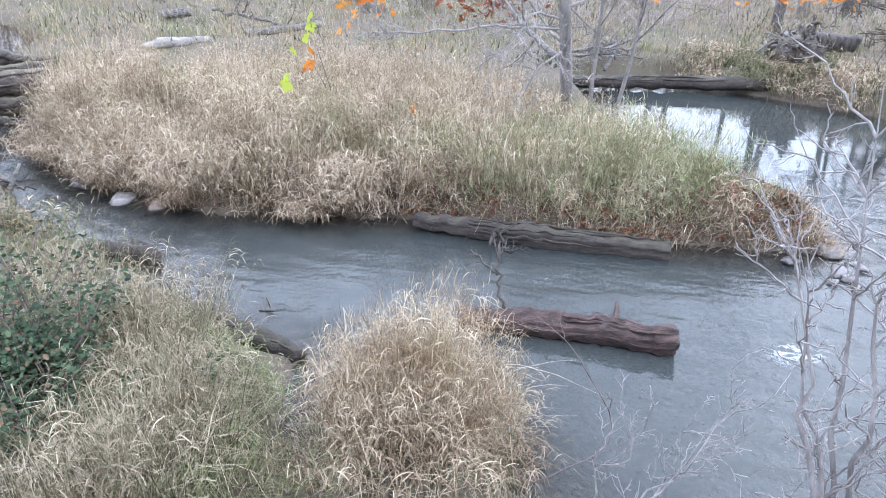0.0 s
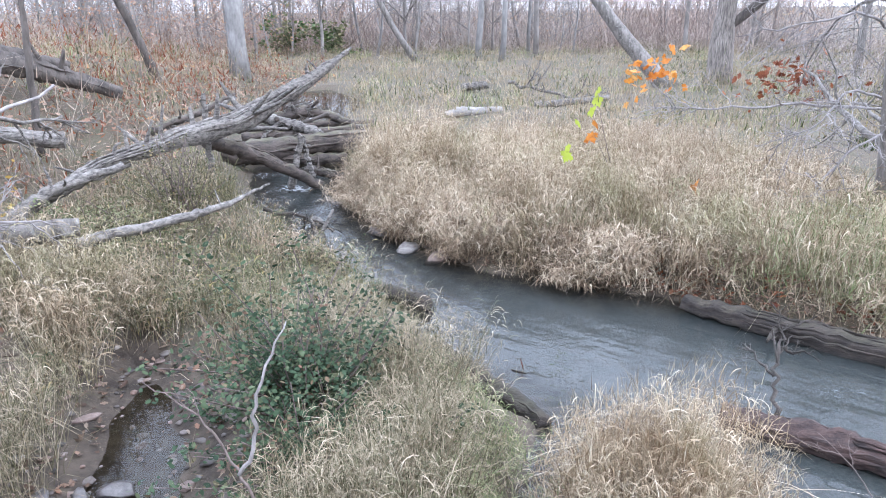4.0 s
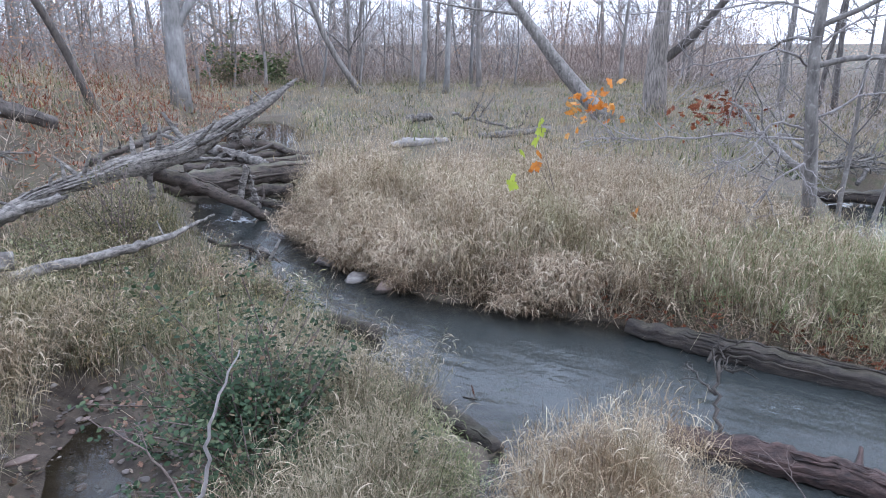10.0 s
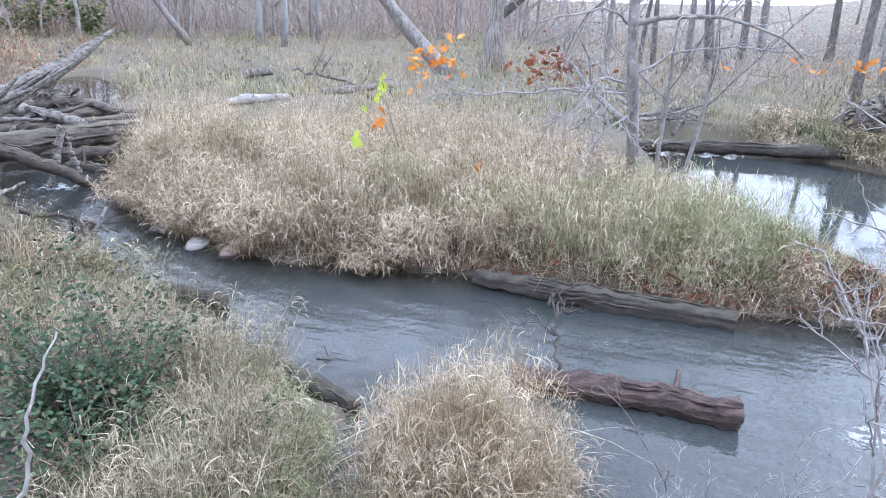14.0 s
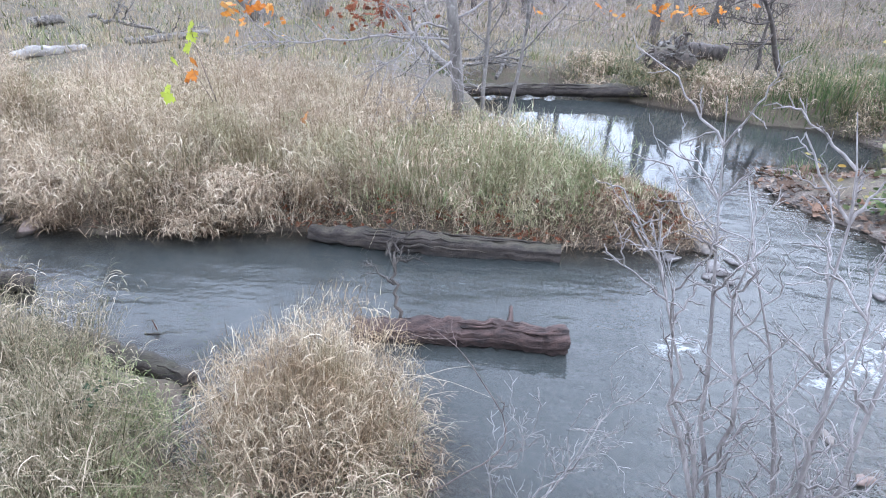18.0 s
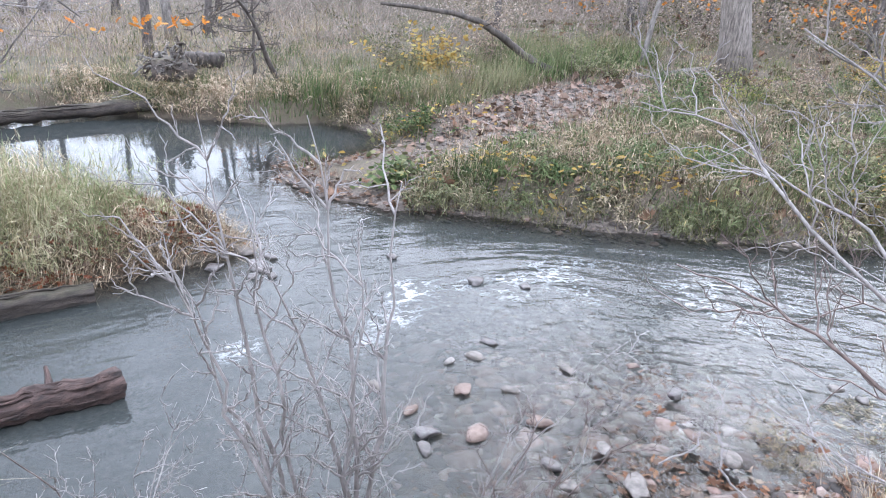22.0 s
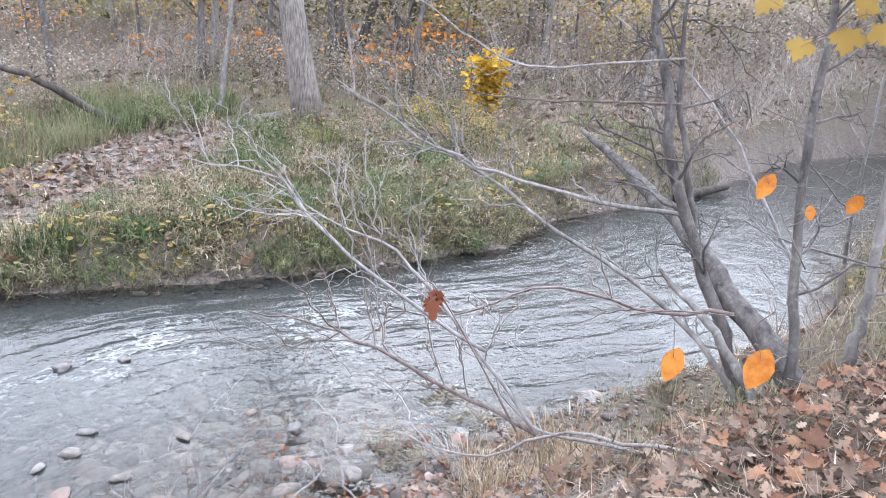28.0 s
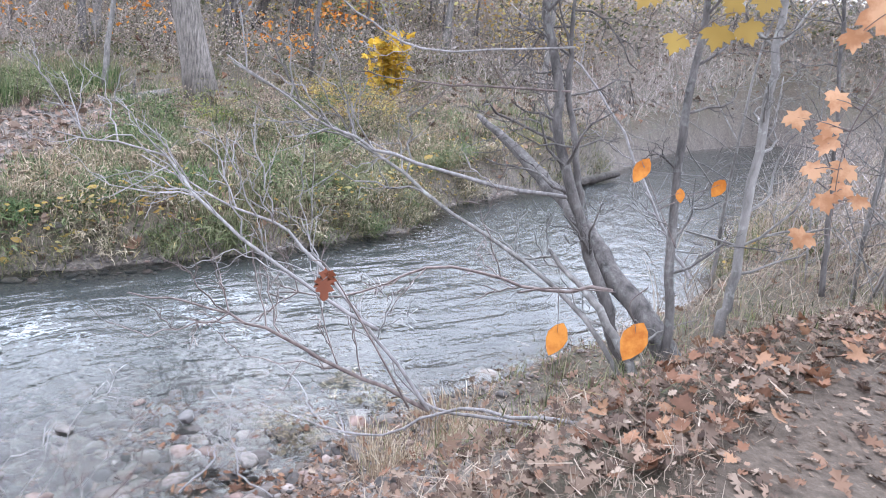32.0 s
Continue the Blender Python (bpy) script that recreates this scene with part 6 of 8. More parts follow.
def leafy_bush(name, at, spread, stems, leaves, size, material, label, seed, kind="oval", stem=TWIG_DARK, h=1.0):
    """A shrub: thin bent stems and a crown of single leaves, as parts."""
    g = np.random.default_rng(seed)
    spread = np.array(spread)
    top = thing(name, at, label, "shrub")
    wood, tips = Pile(), []
    for _ in range(stems):
        foot = np.array(at) + np.array([*g.normal(0, 0.3, 2) * spread[:2], 0])
        foot[2] = gz(foot[0], foot[1]) - 0.03
        head = np.array(at) + g.normal(0, 0.8, 3) * spread + [0, 0, h * g.uniform(0.3, 1.0)]
        pts = spline([foot, (foot + head) / 2 + g.normal(0, 0.1, 3) * spread, head], 7)
        tube(wood, pts, [0.010, 0.004], 4)
        tips += list(pts[2:])
    tagged(part("stem", wood, stem, top), kind="stuff")
    tips = np.array(tips)
    c = tips[g.integers(0, len(tips), leaves)] + g.normal(0, 0.12, (leaves, 3)) * spread
    c[:, 2] = np.maximum(c[:, 2], ground_z(c[:, 0], c[:, 1]) + 0.03)
    tagged(part("leaves", leaf_pile(c, g.uniform(0.6, 1.3, leaves) * size, kind, 0.35, seed), material, top), kind="stuff")
    return top


# ---------- stones ----------
def rock_mesh(seed, flat=0.6):
    bm = bmesh.new()
    bmesh.ops.create_icosphere(bm, subdivisions=2, radius=0.5)
    off = Vector((seed * 3.1, seed * 1.7, seed))
    for v in bm.verts:
        k = 1 + 0.55 * noise.noise(v.co * 1.8 + off) + 0.34 * noise.cell(v.co * 2.2 + off) + 0.12 * noise.noise(v.co * 7 + off)
        v.co = Vector((v.co.x * k, v.co.y * k * 0.75, max(-0.2, min(v.co.z * k, 0.26)) * flat))
    me = bpy.data.meshes.new("stone")
    bm.to_mesh(me)
    bm.free()
    for p in me.polygons:
        p.use_smooth = True
    return me


ROCKS = {m.name: [rock_mesh(k + 10 * j, 0.6 + 0.12 * k) for k in range(5)] for j, m in enumerate((STONE, STONE_RED, STONE_WET))}
for m in (STONE, STONE_RED, STONE_WET):
    for me in ROCKS[m.name]:
        me.materials.append(m)


def stone(at, size, material, k=0, label="rounded river stone lying in the creek", group="creek stones", sink=0.3):
    ob = new("stone", ROCKS[material.name][k % 5])
    ob.matrix_basis = Matrix.LocRotScale((at[0], at[1], at[2] + size * 0.15 * (1 - sink)), Euler((0.12 * math.sin(k), 0.1 * math.cos(2 * k), 1.3 * k)), Vector((size * 1.15, size, size * 0.62)))
    return tagged(ob, label, "stone", group)


stone((-0.99, 9.99, 0.00), 0.40, STONE, 1, "flat grey stone standing out of the water", sink=0.6)
stone((-1.53, 10.82, 0.00), 0.36, STONE_WET, 2, "dark wet stone in the creek", sink=0.7)
stone((-0.34, 9.74, -0.00), 0.55, STONE_RED, 3, "brown stone just under the water", sink=1.4)
SPOTS = [(5.33, 1.62, 0.00), (5.95, 1.70, 0.00), (4.59, 1.65, 0.00), (4.38, 1.58, 0.00), (5.15, 0.82, 0.00), (4.62, -0.08, 0.05), (6.30, 1.66, 0.00), (5.76, 1.90, 0.00), (7.94, 3.60, 0.00), (7.69, 2.30, 0.00), (7.88, 1.71, 0.00), (4.39, 0.39, 0.05), (4.79, 1.27, 0.00), (5.02, 2.34, 0.00), (6.07, -0.25, 0.05),
         (6.15, 0.77, 0.00), (6.53, 0.18, 0.00), (4.98, 0.24, 0.05), (4.64, 0.59, 0.00), (5.21, -0.75, 0.10), (5.40, -0.42, 0.10), (6.82, -1.70, 0.10), (6.71, -1.90, 0.10), (5.53, 1.18, 0.00), (4.82, 1.91, 0.00)]
SIZES = (0.28, 0.24, 0.30, 0.2, 0.26, 0.32, 0.22, 0.16, 0.22, 0.3, 0.22, 0.18, 0.34, 0.2, 0.22, 0.22, 0.18, 0.2, 0.22, 0.26, 0.2, 0.2, 0.18, 0.2, 0.2)
for k, (p, s) in enumerate(zip(SPOTS, SIZES)):
    m = (STONE_RED, STONE, STONE_WET, STONE)[k % 4] if k not in (2, 3, 8, 9, 10) else STONE_WET
    stone(p, s * 0.72, m, k, "weathered stone in the shallow riffle", "riffle stones", 0.5)
for k, p in enumerate([(6.50, 5.42, 0.00), (7.12, 5.47, 0.00), (7.03, 5.64, 0.00), (6.77, 4.98, -0.00), (6.73, 4.83, 0.00), (6.51, 4.85, 0.00), (7.13, 5.00, 0.00), (6.97, 5.71, 0.05), (6.64, 4.63, 0.00)]):
    stone(p, (0.24, 0.40, 0.2, 0.24, 0.2, 0.16, 0.18, 0.16, 0.15)[k], STONE if k == 1 else STONE_WET, k, "dark wet stone at the tip of the tongue", "stones at the tip", 0.4)
stone((-5.05, 4.83, 0.85), 0.4, STONE, 0, "large pale flat stone on the bare bank", "bank stones", 0.6)
for k, p in enumerate([(-2.49, 4.04, 0.26), (-2.68, 3.72, 0.30), (-2.70, 3.93, 0.30), (-2.44, 3.82, 0.26), (-2.92, 3.81, 0.35), (-3.05, 4.72, 0.40), (-4.09, 4.32, 0.70), (-2.91, 3.47, 0.40)]):
    stone(p, (0.22, 0.16, 0.13, 0.16, 0.18, 0.2, 0.2, 0.16)[k], STONE_RED if k == 5 else STONE_WET, k, "small worn stone beside the brook", "brook stones", 0.4)


def pebbles(name, n, box, accept, size, material, label, seed):
    """Countless small stones as one sheet of low lumps."""
    r = scatter(n, box, accept)
    g = np.random.default_rng(seed)
    t = (1 + 5**0.5) / 2
    ico = np.array([(-1, t, 0), (1, t, 0), (-1, -t, 0), (1, -t, 0), (0, -1, t), (0, 1, t), (0, -1, -t), (0, 1, -t), (t, 0, -1), (t, 0, 1), (-t, 0, -1), (-t, 0, 1)]) / 1.9
    f = np.array([(0, 11, 5), (0, 5, 1), (0, 1, 7), (0, 7, 10), (0, 10, 11), (1, 5, 9), (5, 11, 4), (11, 10, 2), (10, 7, 6), (7, 1, 8), (3, 9, 4), (3, 4, 2), (3, 2, 6), (3, 6, 8), (3, 8, 9), (4, 9, 5), (2, 4, 11), (6, 2, 10), (8, 6, 7), (9, 8, 1)])
    k = len(r)
    s = size * np.exp(g.normal(0, 0.5, k))[:, None, None] * g.uniform(0.6, 1.2, (k, 1, 3)) * [1, 1, 0.3]
    a = g.uniform(0, 6.28, k)
    rot = np.stack([np.stack([np.cos(a), -np.sin(a)], 1), np.stack([np.sin(a), np.cos(a)], 1)], 1)
    v = (ico[None] + g.normal(0, 0.12, (k, 12, 3))) * s * 0.5
    v[:, :, :2] = np.einsum("kij,kvj->kvi", rot, v[:, :, :2])
    v += r[:, None] + [0, 0, 0.025]
    p = Pile()
    p.add(v.reshape(-1, 3), (), (f[None] + (np.arange(k) * 12)[:, None, None]).reshape(-1, 3))
    return tagged(p.make(name, material, smooth=True), label, "gravel", kind="stuff")


PEBBLE = foliage("mixed_gravel", [(0.0, (0.05, 0.044, 0.042)), (0.4, (0.125, 0.11, 0.102)), (0.7, (0.20, 0.172, 0.158)), (0.88, (0.24, 0.165, 0.14)), (1.0, (0.36, 0.325, 0.30))], through=0.0, rough=0.6, patch=14.0)
pebbles("creek_bed_gravel", 5000, (2, -5, 11, 5), lambda x, y, sd, bd: (sd > -3.5) * (sd < 0.6) * smoothstep(4.6, 2.0, np.hypot(x - 5.4, y - 0.2)), 0.052, PEBBLE, "grey and reddish gravel in the shallow riffle", 5)
pebbles("creek_cobbles", 1500, (2.4, -4.5, 9.5, 4.2), lambda x, y, sd, bd: (sd > -3.2) * (sd < 0.35) * smoothstep(3.6, 1.6, np.hypot((x - 5.3) / 1.1, (y - 0.1) / 1.2)), 0.13, PEBBLE, "flat pale and reddish cobbles awash in the riffle", 9)
pebbles("gravel_bar", 2600, (2.5, -6, 8, 2), lambda x, y, sd, bd: (sd > 0) * (bd > 1.0) * smoothstep(4.2, 2.5, np.hypot(x - 4.8, y + 1.2)), 0.036, PEBBLE, "loose gravel on the near bar", 6)
pebbles("far_gravel", 4000, (9, -10, 20, 8), lambda x, y, sd, bd: ((sd > -0.3) & (sd < 0.55) | (bar(x, y) < 1)) * (x + 0.2 * y > 9) * (x > 8.9), 0.07, PEBBLE, "stony edge and gravel bar of the far bank", 7)
pebbles("brook_gravel", 350, (-5.5, 2.8, -1.4, 6), lambda x, y, sd, bd: signed(x, y, BROOK) < 0.45, 0.06, PEBBLE, "small stones in the muddy brook", 8)

# leaf litter
litter("path_bits", 5200, (-2.5, -11, 5.5, 1), lambda x, y, sd, bd: (bd < 0.3) * (bd > -2.8) * (sd > 0.3), 0.03, LITTER, "crumbled leaf bits trodden into the path", 10, "oak", 0.003)
litter("path_leaves", 4400, (0.5, -11, 5.5, 1), lambda x, y, sd, bd: (bd < 0.3) * (bd > -2.8) * (sd > 0.3) * np.where(bd > -0.35, 1.0, 0.7), 0.08, LITTER, "curled brown leaves on the path", 11, "oak", 0.008)
litter("bank_drift", 500, (2, -11, 6, -2), lambda x, y, sd, bd: (bd > -0.45) * (bd < 0.5) * (sd > 0.3), 0.09, DRIFTED, "rusty curled leaves heaped along the edge of the path", 26, "maple", 0.06)
litter("bank_leaves", 4800, (2, -11, 7, 0), lambda x, y, sd, bd: (bd > -0.3) * (bd < 1.6) * (sd > 0.1) * smoothstep(1.8, 0.2, bd), 0.08, LITTER, "thick drift of brown leaves on the edge of the bank", 12, "oak", 0.05)
litter("gravel_bits", 3400, (2.5, -6, 8, 2.0), lambda x, y, sd, bd: (sd > -1.0) * (bd > 0.8) * np.where(sd > 0, 1.0, 0.5), 0.05, LITTER, "small brown leaves and bits among the gravel", 23, "oak", 0.02)
litter("gravel_leaves", 700, (2.5, -6, 8, 2.5), lambda x, y, sd, bd: (sd > -0.5) * (bd > 0.8), 0.1, LITTER, "scattered wet leaves on the gravel", 13, "oak", 0.02)


def shoal(x, y):
    """The stony shallows below the near bank: below 1 inside."""
    return np.hypot((x - 5.7) / 1.5, (y + 1.2) / 1.7)


litter("shoal_leaves", 420, (4.2, -3.0, 7.4, 0.8), lambda x, y, sd, bd: (shoal(x, y) < 1) * np.where(ripple_noise(x, y, 0.3, 3.0) > 0.1, 1, 0.15), 0.085, DRIFTED, "rusty wet leaves caught between the stones of the shallows", 41, "oak", 0.02)
litter("shoal_scraps", 1500, (4.2, -3.0, 7.4, 0.8), lambda x, y, sd, bd: (shoal(x, y) < 1) * np.where(ripple_noise(x, y, 0.4, 6.0) > 0.0, 1, 0.25), 0.055, LITTER, "dark leaf scraps lodged in the shallows", 42, "oak", 0.012)
tussocks("shoal_tufts", 170, (5.0, -2.8, 7.2, -0.6), lambda x, y, sd, bd: (np.minimum(np.hypot((x - 5.75) / 0.3, (y + 1.25) / 0.3), np.hypot((x - 6.45) / 0.45, (y + 2.05) / 0.35)) < 1), MIXED, (0.1, 0.28), "small faded grass tufts on the stony shallows", leaves=5, leaf=(0.08, 0.2), width=0.007, per=10, radius=0.12, stem=0.003)
litter("tongue_litter", 1900, (0.2, 5, 7.6, 9.5), lambda x, y, sd, bd: on_island(x, y, sd, bd) * (sd < 0.6), 0.08, LITTER, "brown leaves and grass litter at the foot of the reeds", 22, "oak", 0.03)
litter("tongue_leaves", 900, (1.5, 5, 7.5, 9), lambda x, y, sd, bd: on_island(x, y, sd, bd) * (sd < 0.7) * (x > 2.2) * np.where(ripple_noise(x, y, 0.3, 8.0) > 0.0, 1, 0.1), 0.1, RUST, "rusty leaves washed up along the tongue", 14, "oak", 0.03)
litter("far_bank_leaves", 2600, (9, -12, 30, 9), lambda x, y, sd, bd: far_bank(x, y, sd, bd), 0.15, LITTER, "fallen leaves on the far bank", 15, "maple", 0.05)
litter("far_bank_yellow", 1100, (9, -10, 20, 8), lambda x, y, sd, bd: far_bank(x, y, sd, bd) * smoothstep(3.0, 0.3, sd) * np.where(ripple_noise(x, y, 0.8, 1.0) > 0, 1, 0.1), 0.1, YELLOW, "yellow leaves among the weeds of the far bank", 16, "oval", 0.2)
litter("bar_leaves", 1000, (11, -1, 21, 8), lambda x, y, sd, bd: (bar(x, y) < 1.05) * (sd > 0.1), 0.12, PINKISH, "faded pinkish-brown leaves over the far gravel bar", 24, "maple", 0.02)
litter("leaf_bar", 500, (8.8, 3.5, 13, 8), lambda x, y, sd, bd: (sd > -0.1) * (sd < 0.7), 0.13, LITTER, "wet leaves caught on the point of the bar", 17, "oak", 0.03)
litter("downstream_litter", 3600, (3, -22, 16, -5), lambda x, y, sd, bd: (sd > 0.2) * (bd > -1.0) * (bd < 6), 0.1, LITTER, "fallen leaves on the slope downstream", 21, "oak", 0.03)
litter("left_bank_litter", 3600, (-9, 1.5, -1.2, 7), lambda x, y, sd, bd: (bd > -1) * (signed(x, y, BROOK) > 0), 0.085, LITTER, "scattered leaves on the bare near bank", 18, "oak")
litter("slope_leaves", 9000, (-24, 9, -6.5, 34), lambda x, y, sd, bd: sd > 1, 0.15, RUSSET, "rusty leaf litter on the wooded slope", 19, "oak", 0.05)
litter("far_woods_leaves", 3000, (20, -40, 70, 8), lambda x, y, sd, bd: sd > 1, 0.3, LITTER, "leaf litter under the far woods", 20, "maple", 0.05)


# ---------- shrubs and leaf-bearing trees ----------
BRUSH = foliage("pale_brown_brush", [(0.0, (0.26, 0.215, 0.185)), (0.5, (0.40, 0.345, 0.30)), (1.0, (0.56, 0.49, 0.42))], through=0.35, patch=0.15)
GOLDEN = foliage("golden_maple_leaves", [(0.0, (0.55, 0.33, 0.03)), (0.6, (0.72, 0.48, 0.05)), (1.0, (0.70, 0.56, 0.12))], through=0.4)
leafy_bush("bramble_bush", at_ground(-1.3, 4.9), (0.5, 0.5, 0.38), 70, 7000, 0.043, BRAMBLE, "dark green bramble bush at the mouth of the brook", 301, h=0.95)
leafy_bush("bramble_bush", at_ground(-1.0, 4.1), (0.5, 0.42, 0.2), 40, 3600, 0.042, BRAMBLE, "low dark bramble leaves over the brook", 302, h=0.5)
leafy_bush("green_bush", at_ground(-4.4, 9.9), (0.4, 0.4, 0.35), 40, 1700, 0.035, OLIVE, "olive bush against the fallen tree", 303, h=1.3)
leafy_bush("bramble_bush", at_ground(-1.75, 5.4), (0.35, 0.4, 0.14), 40, 2200, 0.034, BRAMBLE, "dark trailing brambles over the muddy brook bank", 312, h=0.35)
leafy_bush("green_bush", at_ground(-5.2, 8.6), (0.7, 0.5, 0.22), 26, 1800, 0.04, LUSH, "fresh green weeds beside the fallen tree", 304, h=0.5)
leafy_bush("green_bush", at_ground(-4.5, 8.9), (0.6, 0.5, 0.22), 30, 2200, 0.035, LUSH, "green leafy weeds below the fallen branch", 313, h=0.45)
leafy_bush("green_bush", at_ground(-3.3, 7.4), (0.5, 0.4, 0.25), 30, 2200, 0.045, OLIVE, "low olive shrub under the fallen branch", 315, h=0.5)
leafy_bush("yellow_bush", at_ground(-6.6, 8.8), (0.5, 0.4, 0.3), 14, 160, 0.09, YELLOW, "yellowing shrub behind the fallen trunk", 305, h=0.6)
leafy_bush("yellow_bush", (18.46, 7.43, 0.90), (1.0, 0.7, 0.4), 34, 1000, 0.15, YELLOW, "yellow leafed shrub on the edge of the tall grass", 306, h=1.0)
leafy_bush("ivy_patch", (11.04, 4.48, 0.20), (1.0, 0.7, 0.2), 26, 700, 0.12, LUSH, "low green leafy plants on the point of the bar", 307, h=0.3)
leafy_bush("yellow_green_bush", (19.99, -0.61, 0.80), (0.8, 0.9, 0.4), 40, 1800, 0.05, FRESH, "feathery yellow-green shrub under the big tree", 308, h=1.0)
leafy_bush("golden_tree", (24.24, -6.91, 3.00), (0.5, 0.5, 0.42), 40, 1700, 0.17, GOLDEN, "small golden leafed tree at the edge of the far woods", 309, "maple", h=0.7)
leafy_bush("evergreen_bush", at_ground(-13.8, 50.5), (1.2, 1.2, 1.1), 20, 900, 0.3, LUSH, "small dark evergreen at the far edge of the meadow", 310, h=2.5)
leafy_bush("evergreen_bush", at_ground(-10.0, 50.5), (1.2, 1.2, 0.9), 20, 800, 0.3, LUSH, "small dark evergreen at the far edge of the meadow", 311, h=2.0)


def canopy(name, n_trees, a0, a1, d0, d1, z, spread, per, size, material, label, seed):
    """Leaves that still hang in the crowns of a stretch of wood."""
    g = np.random.default_rng(seed)
    a, d = g.uniform(a0, a1, n_trees), g.uniform(d0, d1, n_trees)
    c = np.stack([-np.sin(a) * d, np.cos(a) * d], 1)
    c = c[signed(c[:, 0], c[:, 1], WATER) > 8]
    n_trees = len(c)
    c = np.column_stack([c, ground_z(c[:, 0], c[:, 1]) + g.uniform(*z, n_trees)])
    p = np.repeat(c, per, 0) + g.normal(0, 1, (n_trees * per, 3)) * spread
    p[:, 2] = np.maximum(p[:, 2], ground_z(p[:, 0], p[:, 1]) + 0.3)
    return tagged(leaf_pile(p, g.uniform(0.6, 1.3, len(p)) * size, "chip", 0.2, seed).make(name, material), label, "foliage", kind="stuff")


canopy("russet_leaves", 46, 0.26, 0.74, 20, 44, (0.8, 6.5), (1.3, 1.3, 0.7), 260, 0.10, RUSSET, "russet oak leaves still hanging in the slope woods", 32)
canopy("pale_orange_leaves", 90, -0.8, 0.7, 48, 85, (1.0, 5.5), (1.9, 1.9, 1.0), 220, 0.16, FADED, "faded orange leaves in the far woods", 33)
canopy("yellow_canopy", 180, -2.5, -1.25, 34, 75, (1.5, 5.0), (1.7, 1.7, 0.9), 230, 0.19, YELLOW, "yellow leaves in the woods beyond the creek", 34)
canopy("olive_canopy", 80, -2.6, -1.2, 38, 80, (0.8, 5.0), (2.0, 2.0, 1.0), 200, 0.36, OLIVE, "olive leaves in the woods beyond the creek", 37)
canopy("brown_canopy", 110, -2.6, -1.2, 40, 85, (0.8, 5.0), (2.0, 2.0, 1.0), 360, 0.22, BRUSH, "brown leaves in the woods beyond the creek", 38)
canopy("brown_brush", 120, -2.6, -1.2, 26, 60, (0.3, 1.8), (1.3, 1.3, 0.5), 480, 0.09, BRUSH, "brown brush under the woods beyond the creek", 39)
canopy("olive_brush", 70, -2.6, -1.2, 24, 55, (0.2, 1.4), (1.2, 1.2, 0.4), 420, 0.09, OLIVE, "olive brush under the woods beyond the creek", 40)
canopy("grey_canopy", 70, -2.7, -2.0, 28, 60, (1.0, 4.5), (2.0, 2.0, 1.0), 300, 0.16, BRUSH, "grey-brown leaves in the woods downstream", 41)
canopy("faded_canopy_downstream", 110, -2.72, -2.2, 30, 60, (1.0, 7.5), (1.9, 1.9, 1.1), 260, 0.15, FADED, "faded yellow and tan leaves in the woods downstream", 42)
canopy("green_canopy", 12, -1.85, -1.3, 34, 60, (2.0, 7.0), (1.3, 1.3, 0.6), 200, 0.16, FRESH, "yellow-green leaves in the woods beyond the creek", 35)
canopy("orange_canopy", 26, -2.0, -0.85, 26, 55, (0.8, 4.0), (1.0, 1.0, 0.4), 60, 0.22, ORANGE, "orange leaves low in the woods", 36)


fluff("downstream_brush", 16000, (8, -48, 48, -11), lambda x, y, sd, bd: (sd > 0.4) * (bd > 0.5) * np.clip(20 / np.hypot(x, y), 0.2, 1), DIM, (0.0, 1.3), "grey-brown brush on the banks downstream", (0.2, 0.7), 0.022, 22, 0.4, 1.0, category="undergrowth")
litter("downstream_leaves", 5000, (10, -48, 45, -12), lambda x, y, sd, bd: (sd > 0.4) * np.clip(20 / np.hypot(x, y), 0.2, 1), 0.22, LITTER, "fallen leaves on the banks downstream", 25, "oak", 0.05)
canopy("wooded_hill_downstream", 120, -2.78, -2.32, 48, 76, (1.5, 10.5), (2.6, 2.6, 1.5), 260, 0.32, BRUSH, "brown wooded rise far downstream", 44)
canopy("golden_canopy_downstream", 60, -2.75, -2.1, 26, 50, (2.5, 8.5), (1.7, 1.7, 0.9), 200, 0.14, YELLOW, "yellow leaves hanging in the trees downstream", 43)


# single leaves and sprays on twigs
def leafy_twig(name, points, radius, leaf_at, size, material, label, seed, kind="maple", wood=TWIG_DARK, toward=None):
    """A twig and the leaves that hang from it, each one a part."""
    g = np.random.default_rng(seed)
    top = thing(name, points[0], label, "twig")
    p = Pile()
    tube(p, spline(points, 12), [radius, radius * 0.4], 5)
    part("stem", p, wood, top)
    for k, c in enumerate(leaf_at):
        s = size[k] if isinstance(size, (list, tuple)) else size * g.uniform(0.8, 1.2)
        leaf = part("leaf", leaf_pile(np.array([c]), np.array([s]), kind, 0, seed + k, 0.22, True, toward), material, top)
        line = spline(points, 24)
        near = line[np.argmin(np.linalg.norm(line - np.array(c), axis=1))]
        t = Pile()
        tube(t, spline([near, (near + np.array(c)) / 2 + [0, 0, 0.012], np.array(c) + [0, 0, 0.1 * s]], 6), [0.0022, 0.0014], 4)
        part("stalk", t, wood, leaf)
    return top


